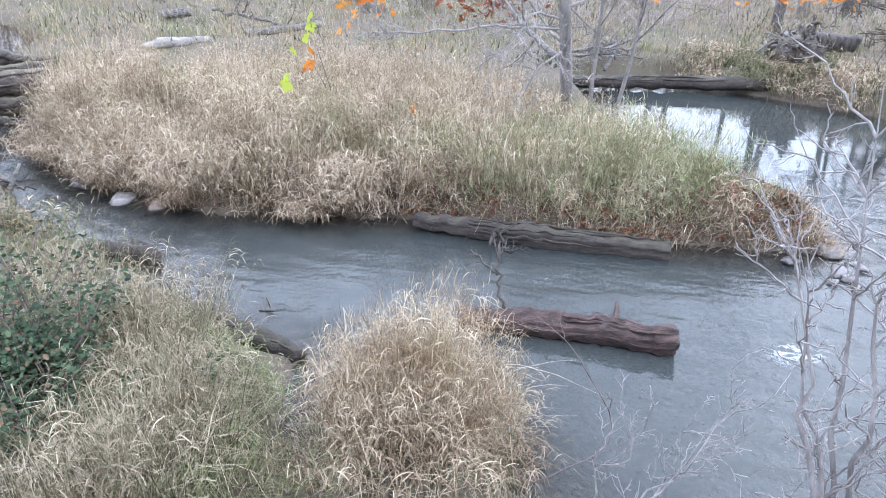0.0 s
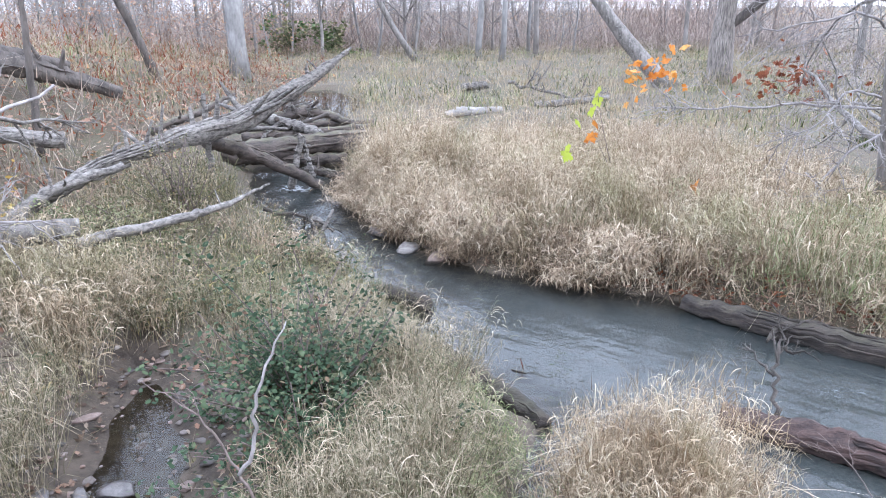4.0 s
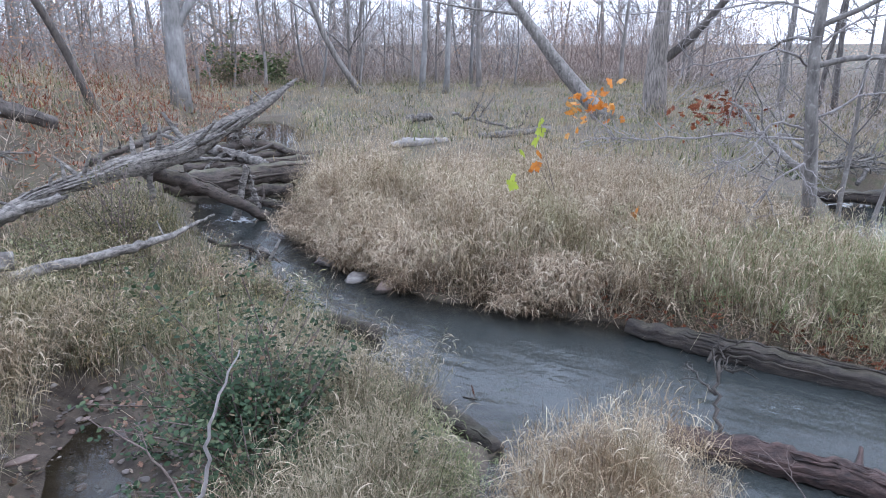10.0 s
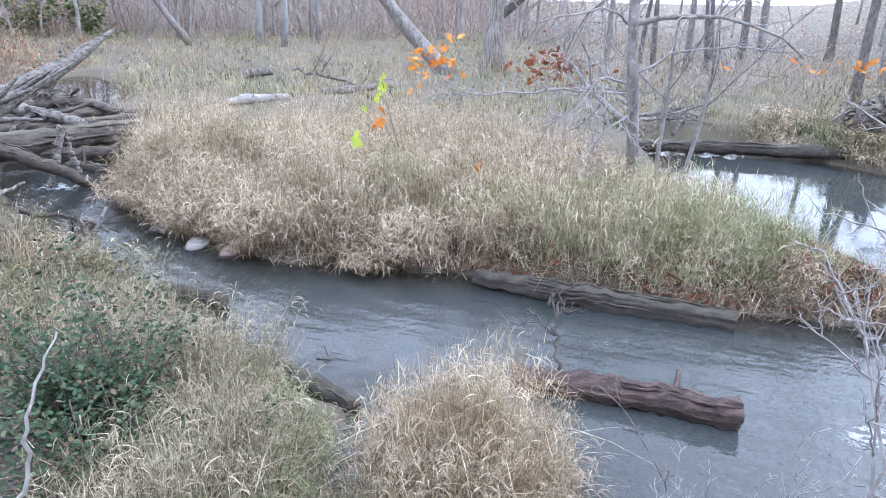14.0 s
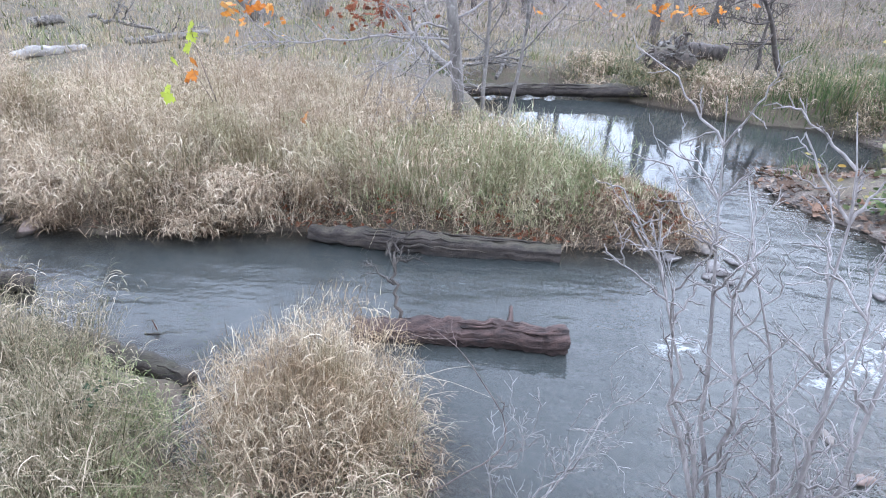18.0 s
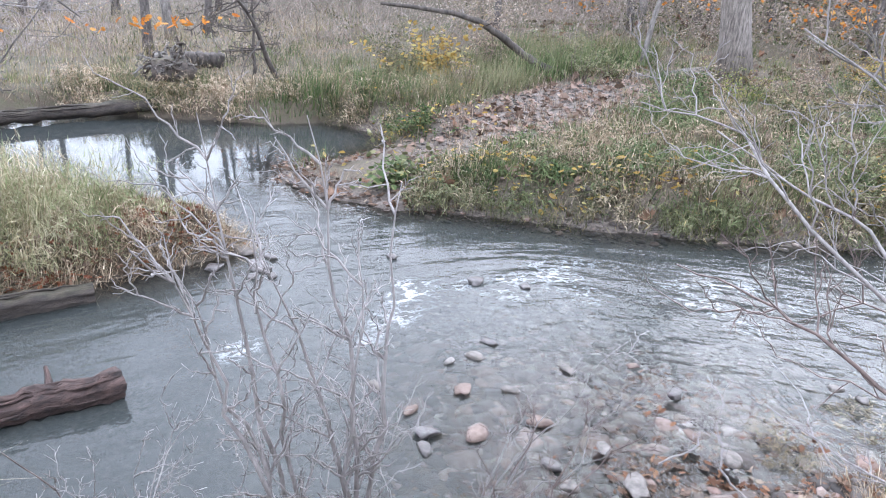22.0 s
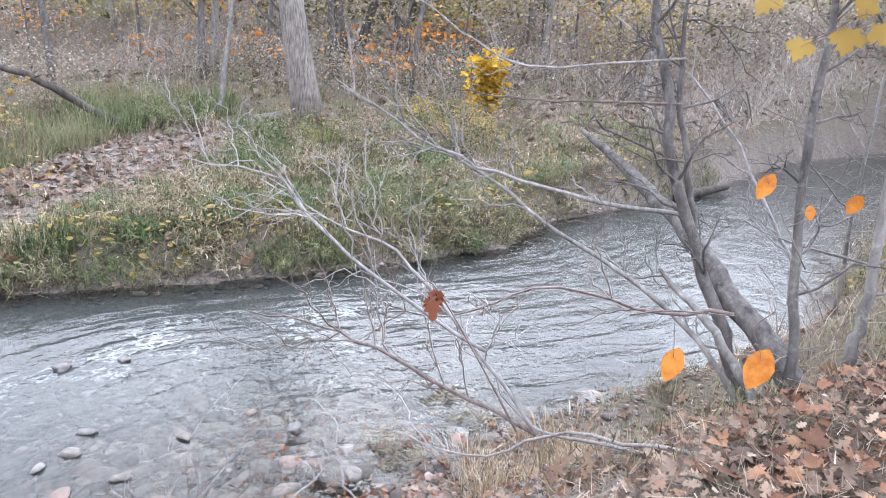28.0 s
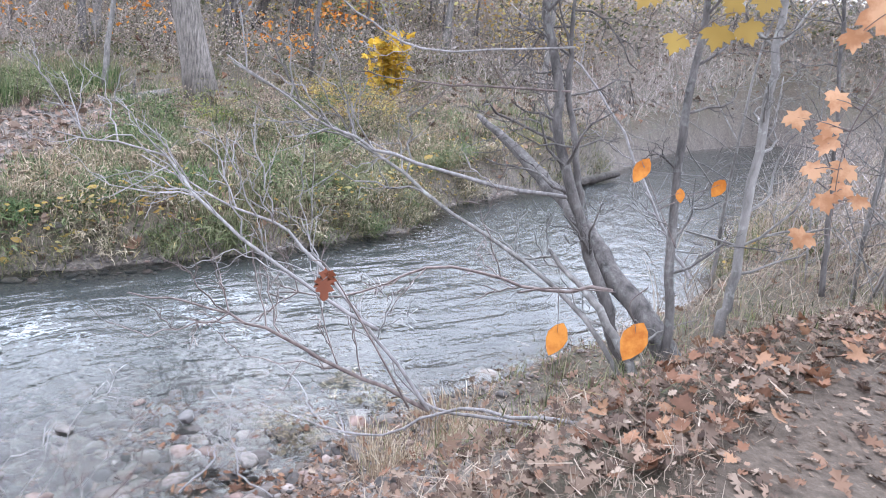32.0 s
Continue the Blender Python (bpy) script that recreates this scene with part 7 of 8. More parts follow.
leafy_twig("maple_sprig", [(2.18, -2.67, 4.28), (2.09, -2.74, 4.02), (2.06, -2.77, 3.91)], 0.004, [(2.14, -2.69, 3.78), (2.08, -2.75, 3.87), (1.97, -2.84, 3.88), (1.94, -2.86, 3.80), (2.04, -2.78, 3.94)], [0.10, 0.17, 0.16, 0.10, 0.13], PEACH, "peach coloured maple leaves hanging over the path", 320, toward=(0.1, -0.3, 3.5))
leafy_twig("maple_sprig", [(1.91, -2.63, 3.70), (1.97, -2.58, 3.41), (1.95, -2.60, 3.06)], 0.003, [(2.10, -2.46, 3.47), (2.02, -2.54, 3.55), (2.02, -2.54, 3.45), (2.01, -2.54, 3.39), (2.03, -2.53, 3.29), (1.96, -2.59, 3.30), (1.98, -2.57, 3.18), (1.90, -2.64, 3.20), (1.95, -2.60, 3.23), (2.02, -2.54, 3.02)], 0.082, PEACH, "peach and orange maple leaves on a drooping twig", 321, toward=(0.1, -0.3, 3.5))
leafy_twig("orange_leaf_twig", [(2.76, -1.74, 2.54), (2.68, -1.87, 2.59), (2.53, -2.11, 2.62)], 0.005, [(2.65, -1.92, 2.36)], [0.17], ORANGE, "single bright orange leaf hanging from a twig", 322, "oval", toward=(0, 0, 3.4))
leafy_twig("orange_leaf_twig", [(2.45, -2.22, 2.67), (2.49, -2.17, 2.58), (2.47, -2.20, 2.49)], 0.003, [(2.46, -2.21, 2.42)], [0.2], ORANGE, "broad orange leaf hanging by its stalk", 323, "oval", toward=(0, 0, 3.4))
leafy_twig("orange_leaf_twig", [(2.55, -2.41, 2.82), (2.65, -2.29, 3.08), (2.69, -2.23, 3.21)], 0.003, [(2.68, -2.25, 3.16), (2.57, -2.39, 3.07), (2.47, -2.51, 3.13)], [0.13, 0.07, 0.1], ORANGE, "orange and yellow leaves on a thin shoot", 324, "oval", toward=(0, 0, 3.4))
leafy_twig("red_leaf_twig", [(2.74, -1.25, 1.99), (2.80, -1.04, 2.36), (2.84, -0.86, 2.65), (2.85, -0.79, 2.68)], 0.006, [(2.84, -0.85, 2.59), (2.83, -0.87, 2.61), (2.85, -0.83, 2.57)], [0.15, 0.11, 0.09], RUST, "rust-red oak leaf caught on a bare twig", 325, "oak", toward=(0, 0, 3.4))
leafy_twig("yellow_leaf_spray", [(3.54, -3.10, 3.84), (3.51, -3.29, 3.96), (3.37, -3.45, 3.93)], 0.004, [(3.51, -3.29, 3.99), (3.44, -3.38, 3.86), (3.55, -3.25, 3.82), (3.81, -2.89, 4.02), (3.69, -3.07, 3.76), (3.40, -3.42, 4.03)], 0.15, YELLOW, "yellow leaves on the top twigs of a sapling", 326, toward=(0.1, -0.3, 3.5))
leafy_twig("lime_leaf_shoot", [(1.84, 8.95, 1.59), (1.69, 8.98, 2.15), (1.61, 9.00, 2.58)], 0.006, [(1.61, 9.00, 2.49), (1.63, 8.99, 2.37), (1.58, 9.00, 2.24), (1.41, 9.03, 2.09), (1.28, 9.05, 1.65), (1.29, 9.05, 1.75)], 0.16, LIME, "lime-green leaves on a thin shoot above the reeds", 327)
leafy_twig("orange_leaf_shoot", [(1.80, 8.96, 1.59), (1.61, 9.00, 1.96)], 0.005, [(1.59, 9.00, 1.91), (1.54, 9.01, 1.87), (1.63, 8.99, 2.08)], 0.13, ORANGE, "orange leaves low on a thin shoot", 328)
leafy_twig("orange_leaf_shoot", [(3.29, 9.59, 0.50), (3.25, 9.60, 1.12)], 0.006, [(3.22, 9.61, 1.14), (3.19, 9.62, 1.07)], 0.17, ORANGE, "single orange leaf on a stalk in the reeds", 329)
leaf_cloud("orange_leaves", (4.41, 17.59, 1.96), (0.35, 0.3, 0.35), 40, 0.22, ORANGE, "cluster of orange leaves at the foot of the leaning snag", 330, "maple")
leaf_cloud("rust_leaves", (6.07, 13.86, 2.21), (0.5, 0.4, 0.22), 120, 0.17, RUST, "clump of rust-brown oak leaves", 331, "oak")
leaf_cloud("limb_leaves", (9.59, 9.01, 2.63), (1.0, 0.4, 0.06), 50, 0.14, ORANGE, "line of orange leaves on a long limb", 332, "oak")


# ---------- bare shrubs and branches close by ----------
def crooked(pile, start, way, length, radius, g, level=0, kids=3, deep=2, lift=0.12):
    """A thin angular twig: it turns a little at every bud and forks to one side and the other."""
    n = 5 if level == 0 else 4
    d = np.array(way, float) / np.linalg.norm(way)
    side = np.cross(d, g.normal(0, 1, 3))
    side /= np.linalg.norm(side) + 1e-9
    pts, ways = [np.array(start, float)], []
    for j in range(n):
        step = d + side * (0.22 if j % 2 else -0.22) + g.normal(0, 0.09, 3)
        step /= np.linalg.norm(step)
        ways.append(step)
        pts.append(pts[-1] + step * length / n * g.uniform(0.75, 1.25))
        d = d + [0, 0, lift * 0.2]
        d /= np.linalg.norm(d)
    tube(pile, pts, np.linspace(radius, max(0.0017, radius * 0.45), n + 1), 5 if level == 0 else 4 if level == 1 else 3, ends=False)
    if level < deep:
        for j in g.choice(np.arange(1, n + 1), min(kids, n), replace=False):
            s = side * (1 if j % 2 else -1)
            crooked(pile, pts[j], 0.62 * ways[j - 1] + 0.72 * s + g.normal(0, 0.22, 3), length * g.uniform(0.3, 0.6), max(0.0018, radius * 0.62), g, level + 1, kids, deep, lift)


def branch(name, points, radius, label, seed, twigs=8, wood=TWIG, reach=0.45, group="", forks=3, category="branch", zig=0.35):
    """A bare branch along a given way, with crooked side twigs as parts."""
    g = np.random.default_rng(seed)
    top = thing(name, points[0], label, category, group)
    pts = spline(points, 16)
    pts[1:-1] += g.normal(0, radius * 0.7, pts[1:-1].shape)
    p = Pile()
    tube(p, pts, [radius, radius * 0.75, radius * 0.3], 7, 0.04, seed=seed)
    part("stem", p, wood, top)
    for k in range(twigs):
        u = g.integers(3, 15)
        axis = pts[u + (u < 15)] - pts[u - 1]
        axis /= np.linalg.norm(axis) + 1e-9
        side = np.cross(axis, g.normal(0, 1, 3))
        side /= np.linalg.norm(side) + 1e-9
        t = Pile()
        crooked(t, pts[u], 0.6 * axis + 0.7 * side + [0, 0, 0.2], reach * g.uniform(0.5, 1.1), radius * 0.42, g, kids=forks)
        part("twig", t, wood, top)
    return top


def shrub(name, foot, heads, radius, label, seed, twigs=7, wood=TWIG, reach=0.55, group="bare shrubs", forks=3):
    """A bare shrub: several stems from one foot, each with twigs, as parts."""
    g = np.random.default_rng(seed)
    top = thing(name, foot, label, "shrub", group)
    for k, head in enumerate(heads):
        mid = (np.array(foot) + np.array(head)) / 2 + g.normal(0, 0.05, 3)
        pts = spline([foot, mid, head], 14)
        pts[1:-1] += g.normal(0, 0.012, pts[1:-1].shape) + np.where(np.arange(12) % 4 < 2, 0.022, -0.022)[:, None] * g.normal(0, 1, 3)
        p = Pile()
        tube(p, pts, [radius, radius * 0.75, radius * 0.12], 6, 0.05, seed=seed + k)
        for _ in range(twigs):
            u = g.integers(3, 13)
            axis = pts[u + 1] - pts[u - 1]
            axis /= np.linalg.norm(axis)
            side = np.cross(axis, g.normal(0, 1, 3))
            side /= np.linalg.norm(side)
            crooked(p, pts[u], 0.6 * axis + 0.7 * side + [0, 0, 0.15], reach * g.uniform(0.4, 1.1), radius * 0.42, g, kids=forks)
        part("stem", p, wood, top)
    return top


shrub("creek_shrub", at_ground(2.99, 1.43), [(2.73, 1.58, 2.97), (2.59, 1.78, 2.41), (3.12, 1.29, 2.62), (2.85, 1.38, 2.25)], 0.019, "pale bare many-stemmed shrub in front of the water", 341, 12, TWIG, 0.45, forks=3)
shrub("creek_shrub", at_ground(2.71, 1.59), [(2.53, 2.01, 2.96), (2.26, 2.00, 2.48), (2.55, 1.84, 2.65), (2.30, 2.0, 2.30)], 0.017, "pale bare many-stemmed shrub beside the clump", 342, 11, TWIG, 0.4, forks=3)
shrub("creek_shrub", at_ground(3.3, 1.0), [(3.81, 0.14, 1.67), (3.69, 0.31, 1.61), (3.81, -0.08, 1.56), (3.56, 0.54, 1.51)], 0.007, "low bare twigs on the gravel", 343, 6, TWIG, 0.25)
shrub("creek_shrub", at_ground(2.9, 0.55), [(3.15, 0.54, 1.60), (3.20, 0.18, 1.67), (3.31, -0.24, 1.85), (2.98, 0.81, 1.40)], 0.006, "low bare twigs on the gravel", 344, 6, TWIG_DARK, 0.25)
shrub("creek_shrub", at_ground(1.75, 2.35), [(2.55, 2.29, 1.33), (2.66, 2.15, 1.50), (2.21, 2.51, 0.99), (2.40, 2.32, 1.31)], 0.008, "thin bare shoots beside the clump", 345, 6, TWIG, 0.3)
branch("clump_twig", [(1.75, 3.0, 0.3), (2.29, 2.97, 0.51), (2.16, 3.20, 1.01), (1.95, 3.45, 1.24)], 0.006, "thin reddish twig leaning out of the grass clump", 346, 5, TWIG_DARK, 0.2)
branch("bank_branch", [(3.38, -3.14, 1.41), (4.01, -2.78, 2.01), (4.79, -2.06, 2.48), (5.37, -1.48, 2.87), (5.88, -0.61, 3.33)], 0.022, "long pale branch reaching out over the creek", 347, 9, BARK_GREY, 0.7)
branch("bank_branch", [(4.50, -3.12, 2.59), (4.89, -2.09, 2.70), (5.29, -1.34, 2.93), (5.78, -0.57, 3.38)], 0.018, "pale crooked branch over the creek", 348, 10, TWIG, 0.6)
branch("bank_branch", [(4.44, -2.84, 3.39), (4.85, -1.89, 3.35), (5.18, -1.40, 3.38)], 0.009, "level brown branch over the creek", 349, 6, TWIG_DARK, 0.4)
branch("bank_branch", [(4.49, -2.85, 3.69), (4.56, -1.80, 3.58), (4.67, -1.37, 3.74), (4.84, -1.02, 3.98), (5.07, -0.64, 4.08)], 0.008, "long thin branch across the far woods", 350, 8, TWIG, 0.5)
branch("bank_branch", [(2.90, -1.41, 1.87), (3.01, -1.01, 2.07), (3.07, -0.67, 2.25), (3.18, -0.37, 2.36), (3.26, -0.04, 2.40)], 0.011, "bare thorny branch low over the riffle", 351, 9, TWIG_DARK, 0.5)
branch("bank_branch", [(2.90, -1.41, 1.87), (3.00, -1.08, 2.32), (3.16, -0.77, 2.68), (3.28, -0.48, 2.80), (3.47, -0.10, 2.99)], 0.010, "bare forked branch above the riffle", 352, 10, TWIG, 0.5)
branch("bank_branch", [(2.62, -2.16, 2.59), (2.82, -1.83, 2.54), (3.09, -1.46, 2.57), (3.20, -1.08, 2.38), (3.26, -0.70, 2.38)], 0.009, "thin level twig over the water", 353, 8, TWIG_DARK, 0.4)
branch("fallen_stick", [(2.67, -2.43, 1.76), (3.24, -2.10, 1.52), (3.75, -1.69, 1.41), (3.83, -1.45, 1.76)], 0.014, "pale fallen stick on the slope", 354, 3, TWIG, 0.3)
branch("fallen_stick", [(2.54, -2.28, 1.88), (3.43, -1.81, 1.52), (3.62, -1.29, 1.28), (4.05, -0.68, 1.34)], 0.012, "pale fallen stick below the sapling", 355, 3, TWIG, 0.3)
branch("drooping_branch", [(2.90, -1.12, 2.32), (3.01, -0.80, 2.50), (3.19, -0.37, 2.83), (3.41, -0.18, 3.01), (3.60, 0.26, 3.06)], 0.010, "bare drooping branch in front of the far bank", 356, 10, TWIG, 0.5)
branch("leaning_switch", [(4.20, -4.02, 2.04), (4.68, -3.92, 2.52), (5.36, -3.63, 3.41), (6.12, -3.05, 4.05)], 0.016, "straight pale leaning stem", 357, 5, TWIG, 0.5)
branch("near_branch", [(-2.6, 0.9, 1.7), (-2.14, 1.62, 2.64), (-1.93, 1.86, 2.87), (-1.82, 2.11, 3.03), (-1.71, 2.20, 3.12), (-1.61, 2.40, 3.14), (-1.48, 2.59, 3.23)], 0.016, "smooth pale branch reaching across the near bank", 358, 4, TWIG, 0.3, zig=0.2)
branch("near_branch", [(-2.4, 0.5, 1.7), (-1.55, 1.24, 3.26), (-1.48, 1.32, 3.35), (-1.39, 1.42, 3.44), (-1.35, 1.59, 3.52), (-1.27, 1.78, 3.63)], 0.012, "dark blurred branch close by", 359, 3, TWIG_DARK, 0.25, zig=0.2)
branch("near_branch", [(-2.4, 0.5, 1.7), (-1.61, 1.33, 3.40), (-1.55, 1.40, 3.41), (-1.44, 1.65, 3.42), (-1.27, 1.90, 3.41)], 0.008, "thin dark level branch close by", 360, 3, TWIG_DARK, 0.2, zig=0.2)
branch("upright_stick", [(-0.97, 2.54, 1.60), (-0.90, 2.57, 1.75), (-0.88, 2.58, 1.95), (-0.81, 2.66, 2.14), (-0.76, 2.72, 2.24)], 0.010, "pale dead stick standing on the near bank", 361, 0, TWIG)
branch("dead_twig", [(5.25, -0.75, 0.04), (5.4, -0.6, 0.22), (5.62, -0.62, 0.36), (5.72, -0.45, 0.55)], 0.009, "bare grey dead twig stuck among the stones of the shallows", 371, 4, TWIG, 0.22)
branch("dead_twig", [(5.0, -0.2, 0.04), (5.2, -0.45, 0.14), (5.45, -0.5, 0.2), (5.75, -0.75, 0.3)], 0.009, "bare grey dead twig stuck among the stones of the shallows", 372, 4, TWIG, 0.22)
branch("dead_twig", [(5.6, -1.5, 0.05), (5.85, -1.35, 0.2), (6.2, -1.3, 0.28), (6.5, -1.0, 0.42)], 0.009, "bare grey dead twig stuck among the stones of the shallows", 373, 4, TWIG, 0.22)
branch("dead_twig", [(4.75, -0.9, 0.06), (4.95, -0.65, 0.18), (5.15, -0.62, 0.3), (5.2, -0.4, 0.42)], 0.009, "bare grey dead twig stuck among the stones of the shallows", 374, 4, TWIG, 0.22)
branch("bramble_cane", [(-1.05, 2.87, 1.20), (-1.22, 3.01, 1.37), (-1.36, 3.06, 1.54), (-1.66, 3.13, 1.70)], 0.008, "arching red-brown bramble stem over the brook", 362, 2, TWIG_DARK, 0.2)
branch("upright_stick", [(-2.16, 1.60, 1.92), (-2.22, 1.85, 2.09), (-2.26, 2.10, 2.28)], 0.014, "brown broken stem on the bare bank", 363, 2, TWIG_DARK, 0.2)

# dense thin saplings beside the path
g = np.random.default_rng(77)
for k in range(20):
    x, y = 4.4 + g.uniform(0, 4.2), -6.0 - g.uniform(0, 6.5)
    if signed(np.array([x]), np.array([y]), WATER)[0] < 0.4:
        continue
    bare_tree("thicket_sapling", at_ground(x, y), (x + g.normal(0, 0.5), y + g.normal(0, 0.5), gz(x, y) + g.uniform(3, 5.5)), g.uniform(0.012, 0.035), BARK_GREY, "thin grey sapling in the thicket beside the path", 400 + k, kids=(11, 5, 3), min_r=0.003, group="thicket saplings", bare=0.1, lift=0.1)

# ---------- smaller logs, stumps and sticks ----------
log("creek_stump", [(-2.33, 9.77, 0.00), (-2.46, 10.45, 0.07), (-2.44, 10.45, 0.35)], [0.16, 0.13, 0.10], DRIFT, "grey broken stump standing in the creek", 12, 0.14, "stump", seed=501, stubs=3)
branch("creek_stick", [(-3.23, 10.23, 0.59), (-2.80, 10.36, 0.46), (-2.44, 10.35, 0.34), (-2.01, 10.24, 0.20)], 0.035, "dark drift branch caught on the stump", 502, 4, WET_LOG, 0.5)
log("bank_stub", [(-1.19, 8.07, 0.15), (-0.52, 7.77, 0.08)], [0.1, 0.11], WET_LOG, "dark log end sticking out of the near bank", 12, 0.1, seed=503)
log("bank_stub", [(-3.43, 10.09, 0.20), (-1.92, 8.98, 0.15)], [0.1, 0.09], JAM_LOG, "rotten log along the edge of the near bank", 10, 0.1, seed=504)
branch("creek_snag", [(2.68, 5.34, 0.12), (2.71, 5.55, 0.39), (2.81, 5.72, 0.60), (2.87, 5.80, 0.78)], 0.022, "dead forked branch standing between the logs", 505, 4, BARK_DARK, 0.35, zig=0.15)
branch("creek_snag", [(2.71, 5.55, 0.39), (2.62, 5.70, 0.47), (2.54, 5.84, 0.57)], 0.015, "dead fork of the branch between the logs", 506, 3, BARK_DARK, 0.2, zig=0.15)
branch("creek_snag", [(2.81, 5.72, 0.57), (2.92, 5.67, 0.57), (3.10, 5.69, 0.57)], 0.015, "pale dead fork lying on the water", 507, 3, WET_LOG, 0.2, zig=0.15)
leafy_twig("caught_leaf", [(0.45, 6.30, 0.00), (0.58, 6.20, 0.02)], 0.012, [(0.54, 6.31, 0.08)], [0.13], RUST, "red leaf standing on a twig in the creek", 508, "oak", WET_LOG)
log("bank_wood", [(-4.31, 4.66, 0.90), (-4.03, 4.36, 0.75), (-3.76, 4.12, 0.60)], [0.05, 0.05, 0.04], DRIFT, "short weathered driftwood on the bare bank", 8, 0.1, seed=509)
log("bank_wood", [(-4.10, 4.85, 0.90), (-3.91, 4.52, 0.80), (-3.87, 4.29, 0.65)], [0.05, 0.05, 0.04], DRIFT, "short weathered driftwood on the bare bank", 8, 0.1, seed=510)
log("slope_log_pile", [(-10.92, 13.14, 2.76), (-9.66, 14.69, 2.44), (-8.24, 16.10, 1.73)], [0.2, 0.24, 0.12], BARK_DARK, "dark heap of fallen trunks on the wooded slope", 14, 0.2, seed=511, stubs=3, strips=10)
log("slope_log_pile", [(-12.03, 12.13, 3.09), (-10.36, 14.21, 2.87), (-9.13, 15.61, 2.39)], [0.16, 0.2, 0.14], BARK_DARK, "dark fallen trunk on the wooded slope", 10, 0.1, seed=512, stubs=4)
log("grey_fallen_trunk", [(-5.98, 4.83, 1.48), (-5.56, 5.01, 1.49)], [0.13, 0.12], DRIFT, "grey log end under the fallen trunk", 12, 0.08, seed=513)
log("broken_limb", [(-5.42, 7.29, 1.14), (-5.26, 8.14, 1.38), (-4.75, 9.12, 1.52)], [0.07, 0.08, 0.05], DRIFT, "split grey limb of the fallen tree", 10, 0.12, seed=514, stubs=3)
log("broken_limb", [(-6.76, 15.15, 1.12), (-6.06, 17.57, 1.46)], [0.1, 0.07], DRIFT, "pale barkless limb beside the log jam", 10, 0.1, seed=515)
log("meadow_log", [(-0.34, 27.04, 0.70), (0.67, 27.04, 0.81)], [0.17, 0.14], DRIFT, "weathered log end in the marsh meadow", 10, 0.1, seed=516)
branch("meadow_brush", [(1.35, 25.01, 1.08), (2.96, 24.37, 0.77), (4.28, 23.66, 0.47)], 0.07, "heap of dead branches in the meadow", 517, 9, DRIFT, 1.4)
log("meadow_log", [(2.13, 22.95, 0.53), (4.65, 23.59, 0.69)], [0.12, 0.1], DRIFT, "pale fallen trunk behind the reeds", 10, 0.08, seed=518)
log("far_creek_log", [(17.42, -10.88, 0.10), (18.84, -13.39, 0.20)], [0.14, 0.12], WET_LOG, "dark log at the far bend of the creek", 10, 0.1, seed=519)
log("fallen_limb", [(19.98, 2.99, 1.08), (19.75, 4.21, 1.29), (19.53, 5.12, 1.76), (18.79, 5.87, 2.41), (17.96, 6.73, 2.79), (16.74, 8.26, 2.94)], [0.16, 0.13, 0.11, 0.09, 0.07, 0.04], BARK_DARK, "long dark arching limb over the tall grass", 10, 0.06, seed=520, stubs=4)
log("fallen_limb", [(19.39, 3.46, 0.49), (19.75, 3.17, 0.93), (20.57, 2.34, 1.17), (22.21, 0.19, 1.54)], [0.07, 0.13, 0.16, 0.12], DRIFT, "grey fallen trunk end with broken roots", 10, 0.12, seed=521, stubs=4)
g = np.random.default_rng(88)
for k in range(14):
    c = np.array([-4.2, 16.4, 0.75]) + g.normal(0, 1, 3) * [1.1, 0.7, 0.18]
    w = np.array([g.normal(0, 1), g.normal(0, 0.4), g.normal(0, 0.25)])
    w = w / np.linalg.norm(w) * g.uniform(0.5, 1.3)
    log("jam_stick", [c - w, c + g.normal(0, 0.05, 3), c + w], [g.uniform(0.03, 0.08), 0.03], (JAM_LOG, DRIFT, BARK_DARK)[k % 3], "weathered stick in the log jam", 7, 0.1, "stick", "sticks of the log jam", 530 + k)


def root_wad(name, at, size, label, seed, way):
    """An upturned root plate: an earthy core and many broken roots, as parts."""
    g = np.random.default_rng(seed)
    top = thing(name, at, label, "root")
    core = new("root_core", rock_mesh(seed, 0.9))
    core.data.materials.append(JAM_LOG)
    core.parent = top
    core.scale = (size * 1.1,) * 3
    for k in range(44):
        d = g.normal(0, 1, 3) + np.array(way)
        d /= np.linalg.norm(d)
        p = Pile()
        grow(p, np.array(at) + d * size * 0.3, d, size * g.uniform(0.25, 0.6), size * g.uniform(0.02, 0.055), 1, g, 0.6, (0, 4, 3), 0.45, -0.25, 0.006)
        part("root", p, DRIFT if k % 2 else JAM_LOG, top)
    return top


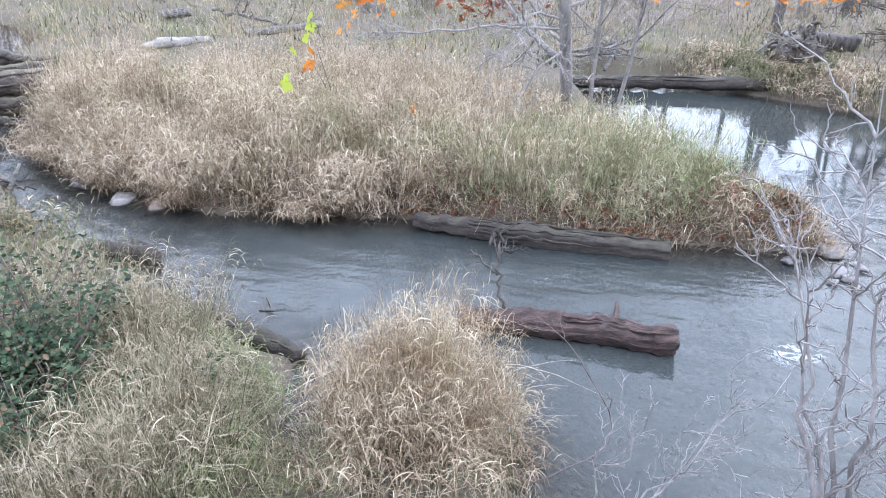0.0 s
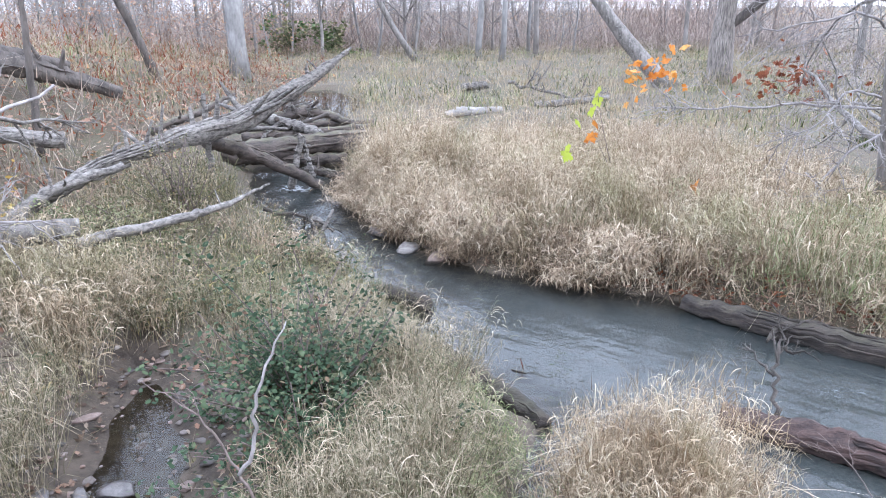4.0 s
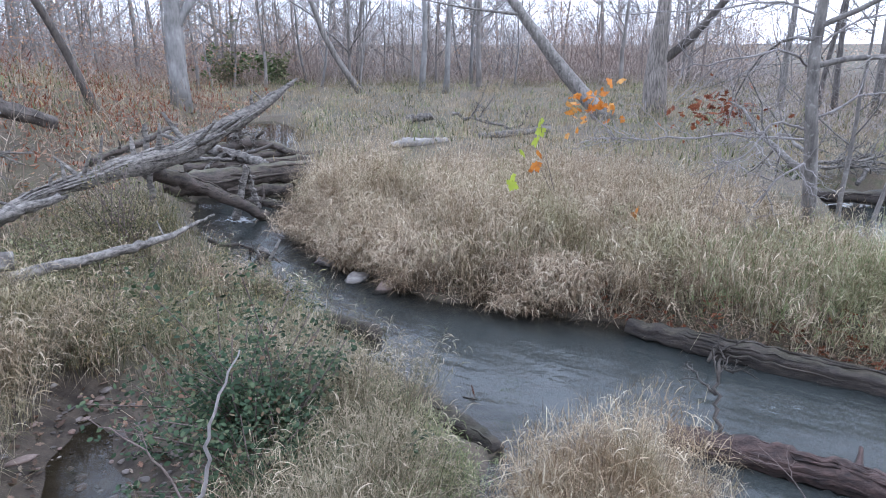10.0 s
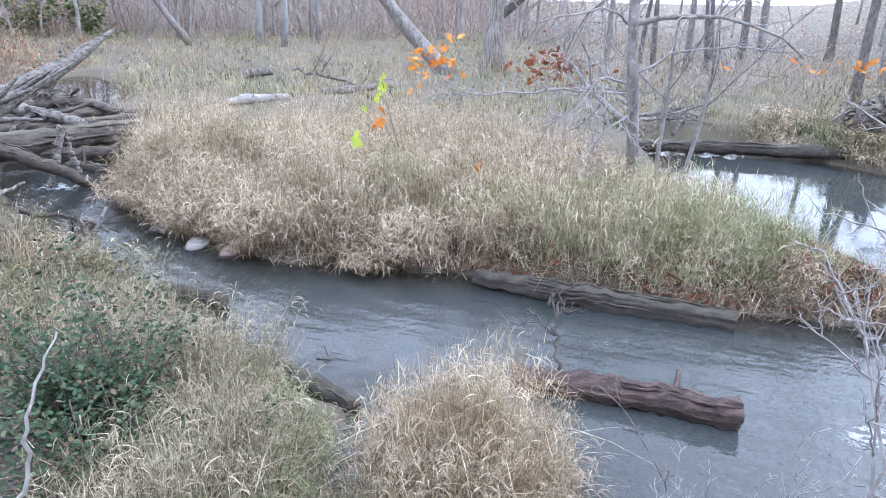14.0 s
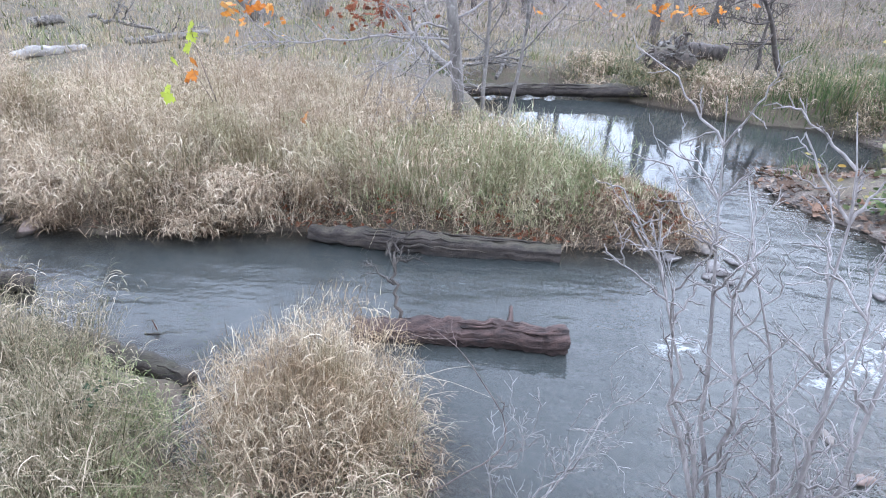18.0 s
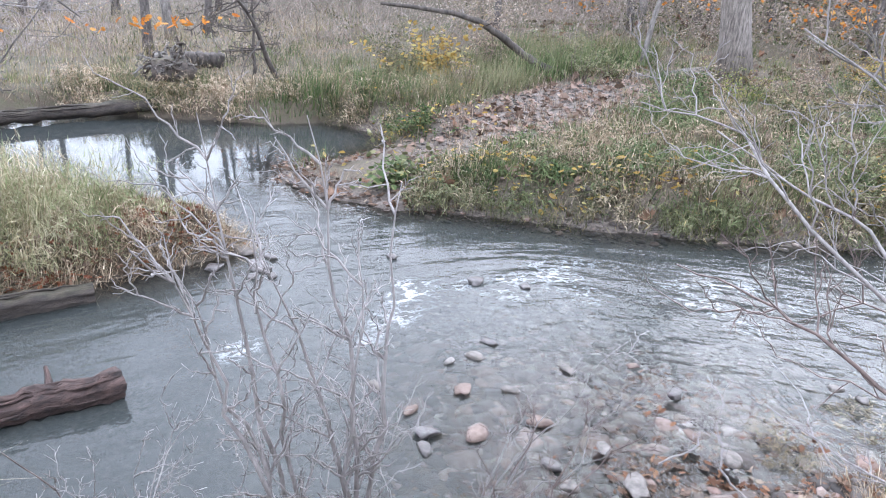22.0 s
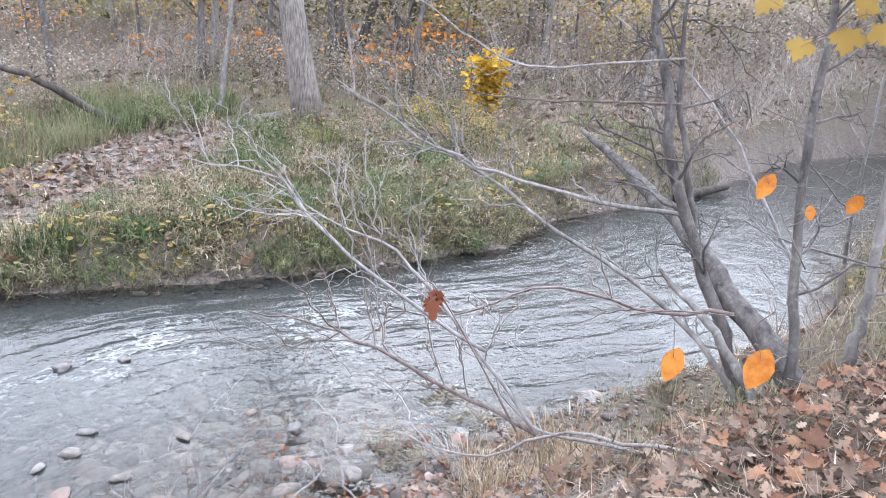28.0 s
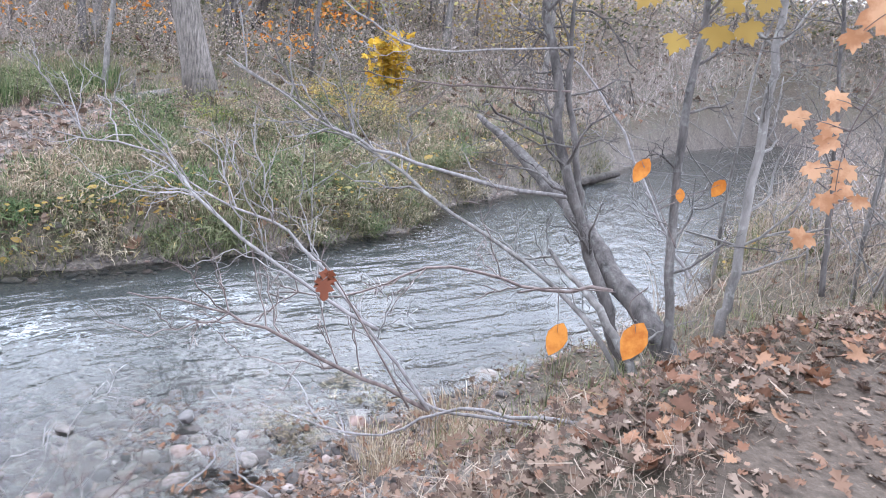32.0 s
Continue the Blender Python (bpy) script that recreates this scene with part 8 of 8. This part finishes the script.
root_wad("root_wad", (14.66, 13.46, 1.00), 1.25, "upturned root plate of a fallen tree behind the pool", 601, (-0.6, -0.6, 0.3))
root_wad("root_wad", (-4.31, 17.09, 1.15), 0.7, "small upturned root ball on the log jam", 602, (0, -0.5, 0.5))
log("pool_back_log", [(16.48, 14.63, 1.00), (17.20, 13.70, 1.00)], [0.25, 0.22], BARK_DARK, "broken dark trunk behind the root plate", 10, 0.1, seed=603)
for k, (pts, r) in enumerate([([(-5.27, 11.49, 1.35), (-4.20, 12.98, 1.59), (-3.34, 14.25, 2.08), (-2.68, 15.40, 2.67)], 0.055), ([(-4.85, 12.21, 1.28), (-4.03, 13.03, 1.76), (-3.45, 14.22, 2.22)], 0.06), ([(-5.60, 11.88, 1.54), (-5.20, 13.15, 1.71), (-4.83, 14.13, 1.94)], 0.07), ([(-5.59, 7.47, 1.04), (-5.49, 8.52, 1.25), (-5.08, 9.91, 1.36)], 0.07), ([(-5.45, 8.07, 1.29), (-5.35, 9.19, 1.36), (-4.84, 11.13, 1.53)], 0.05), ([(-3.90, 13.59, 1.69), (-3.81, 14.13, 1.93), (-3.21, 14.79, 2.37)], 0.05)]):
    log("broken_limb", pts, [r, r, r * 0.4], DRIFT if k % 2 else JAM_LOG, "split ragged limb lying against the fallen tree", 9, 0.16, group="limbs of the fallen tree", seed=620 + k, stubs=4)
log("dead_post", [grounded((-4.78, 12.24, 1.51)), (-4.76, 12.24, 1.83), (-4.76, 12.24, 2.13)], [0.06, 0.05, 0.04], DRIFT, "short dead upright stub beside the fallen tree", 8, 0.1, "stump", seed=630)
log("dead_post", [grounded((-8.24, 12.69, 1.45)), (-8.14, 12.76, 2.81), (-8.05, 12.82, 4.22)], [0.07, 0.06, 0.04], BARK_DARK, "slim dead upright trunk on the slope", 8, 0.05, "stump", seed=631)
branch("slope_branch", [(-6.79, 7.52, 2.47), (-6.65, 8.30, 2.31), (-6.21, 9.24, 2.09), (-6.01, 9.97, 2.08)], 0.05, "grey fallen branch across the slope", 632, 8, DRIFT, 0.8)
branch("slope_branch", [(-4.58, 5.46, 1.96), (-4.24, 5.74, 1.75), (-3.85, 6.24, 1.57)], 0.02, "thin grey branch in the brush", 633, 9, TWIG, 0.6)
fluff("slope_brush", 8000, (-26, 8, -7, 34), lambda x, y, sd, bd: (sd > 1) * np.clip(14 / np.hypot(x, y), 0, 1), BROWN, (0.0, 0.9), "brown brush and bracken on the wooded slope", (0.1, 0.4), 0.025, 20, 0.3)
fluff("slope_rust", 12000, (-26, 10, -7, 34), lambda x, y, sd, bd: (sd > 1) * np.where(ripple_noise(x, y, 1.5, 3.0) > 0, 1, 0.1), RUST, (0.0, 0.7), "rusty withered leaves in the slope brush", (0.1, 0.25), 0.04, 20, 0.3)

# bushes and tall weeds of the far bank
g = np.random.default_rng(91)
KINDS = ((LUSH, 0.11, 520, "low leafy green plants on the far bank", 0.35), (OLIVE, 0.09, 620, "olive weeds gone to seed on the far bank", 0.7), (BROWN, 0.07, 520, "brown withered bush on the far bank", 0.9), (YELLOW, 0.10, 300, "yellowing leafy weeds on the far bank", 0.45), (BROWN, 0.09, 420, "pale brown withered bush on the far bank", 0.6), (LUSH, 0.08, 600, "fresh green bush on the far bank", 0.6))
spots = 0
while spots < 30:
    x, y = g.uniform(10, 27), g.uniform(-10, 9)
    s = signed(np.array([x]), np.array([y]), WATER)[0]
    if s < 0.35 or s > 9 or bar(x, y) < 1 or (x < 11.6 and y > 3):
        continue
    m, size, n, label, h = KINDS[int(g.integers(0, 6))]
    k = g.uniform(0.8, 1.7)
    leafy_bush("far_bank_bush", at_ground(x, y), (0.55 * k, 0.55 * k, 0.16 * k), 16, int(2.2 * n * k), size * 0.62, m, label, 700 + spots, h=1.2 * h * k)
    spots += 1

# drooping limbs of the tree on the tongue
for k, pts in enumerate([[(6.10, 10.60, 3.10), (5.50, 10.32, 3.38), (4.57, 10.12, 3.26), (3.68, 10.05, 3.11)], [(6.25, 10.58, 2.15), (5.45, 10.24, 2.35), (5.04, 10.11, 1.95), (4.38, 10.20, 1.49)], [(6.30, 10.56, 1.66), (5.68, 10.00, 1.69), (4.97, 9.70, 1.14), (4.79, 9.46, 0.81)], [(6.25, 10.58, 2.38), (6.97, 10.49, 2.74), (8.14, 10.25, 2.82), (9.4, 10.1, 2.7)], [(6.25, 10.58, 2.05), (4.82, 10.33, 2.14), (3.59, 10.30, 2.09), (2.75, 10.35, 2.11)], [(6.12, 10.60, 3.9), (5.47, 10.73, 4.1), (4.59, 10.70, 4.0), (3.0, 10.5, 3.9)], [(6.12, 10.60, 3.5), (7.0, 10.73, 3.9), (8.3, 10.70, 4.0)]]):
    branch("drooping_limb", pts, 0.022, "thin grey drooping limb over the reed grass", 720 + k, 18, TWIG, 0.75, "limbs over the reeds")
for k, pts in enumerate([[(8.6, 15.4, 0.4), (10.2, 16.2, 0.6), (12.0, 16.6, 0.5)], [(9.4, 17.0, 0.5), (10.8, 16.4, 0.75), (12.6, 16.9, 0.6)], [(10.6, 15.7, 0.3), (11.6, 16.8, 0.7), (12.2, 18.2, 0.6)]]):
    branch("driftwood_branch", pts, 0.06, "grey drift branch heaped behind the pool", 740 + k, 9, DRIFT, 1.0, "branches behind the pool")
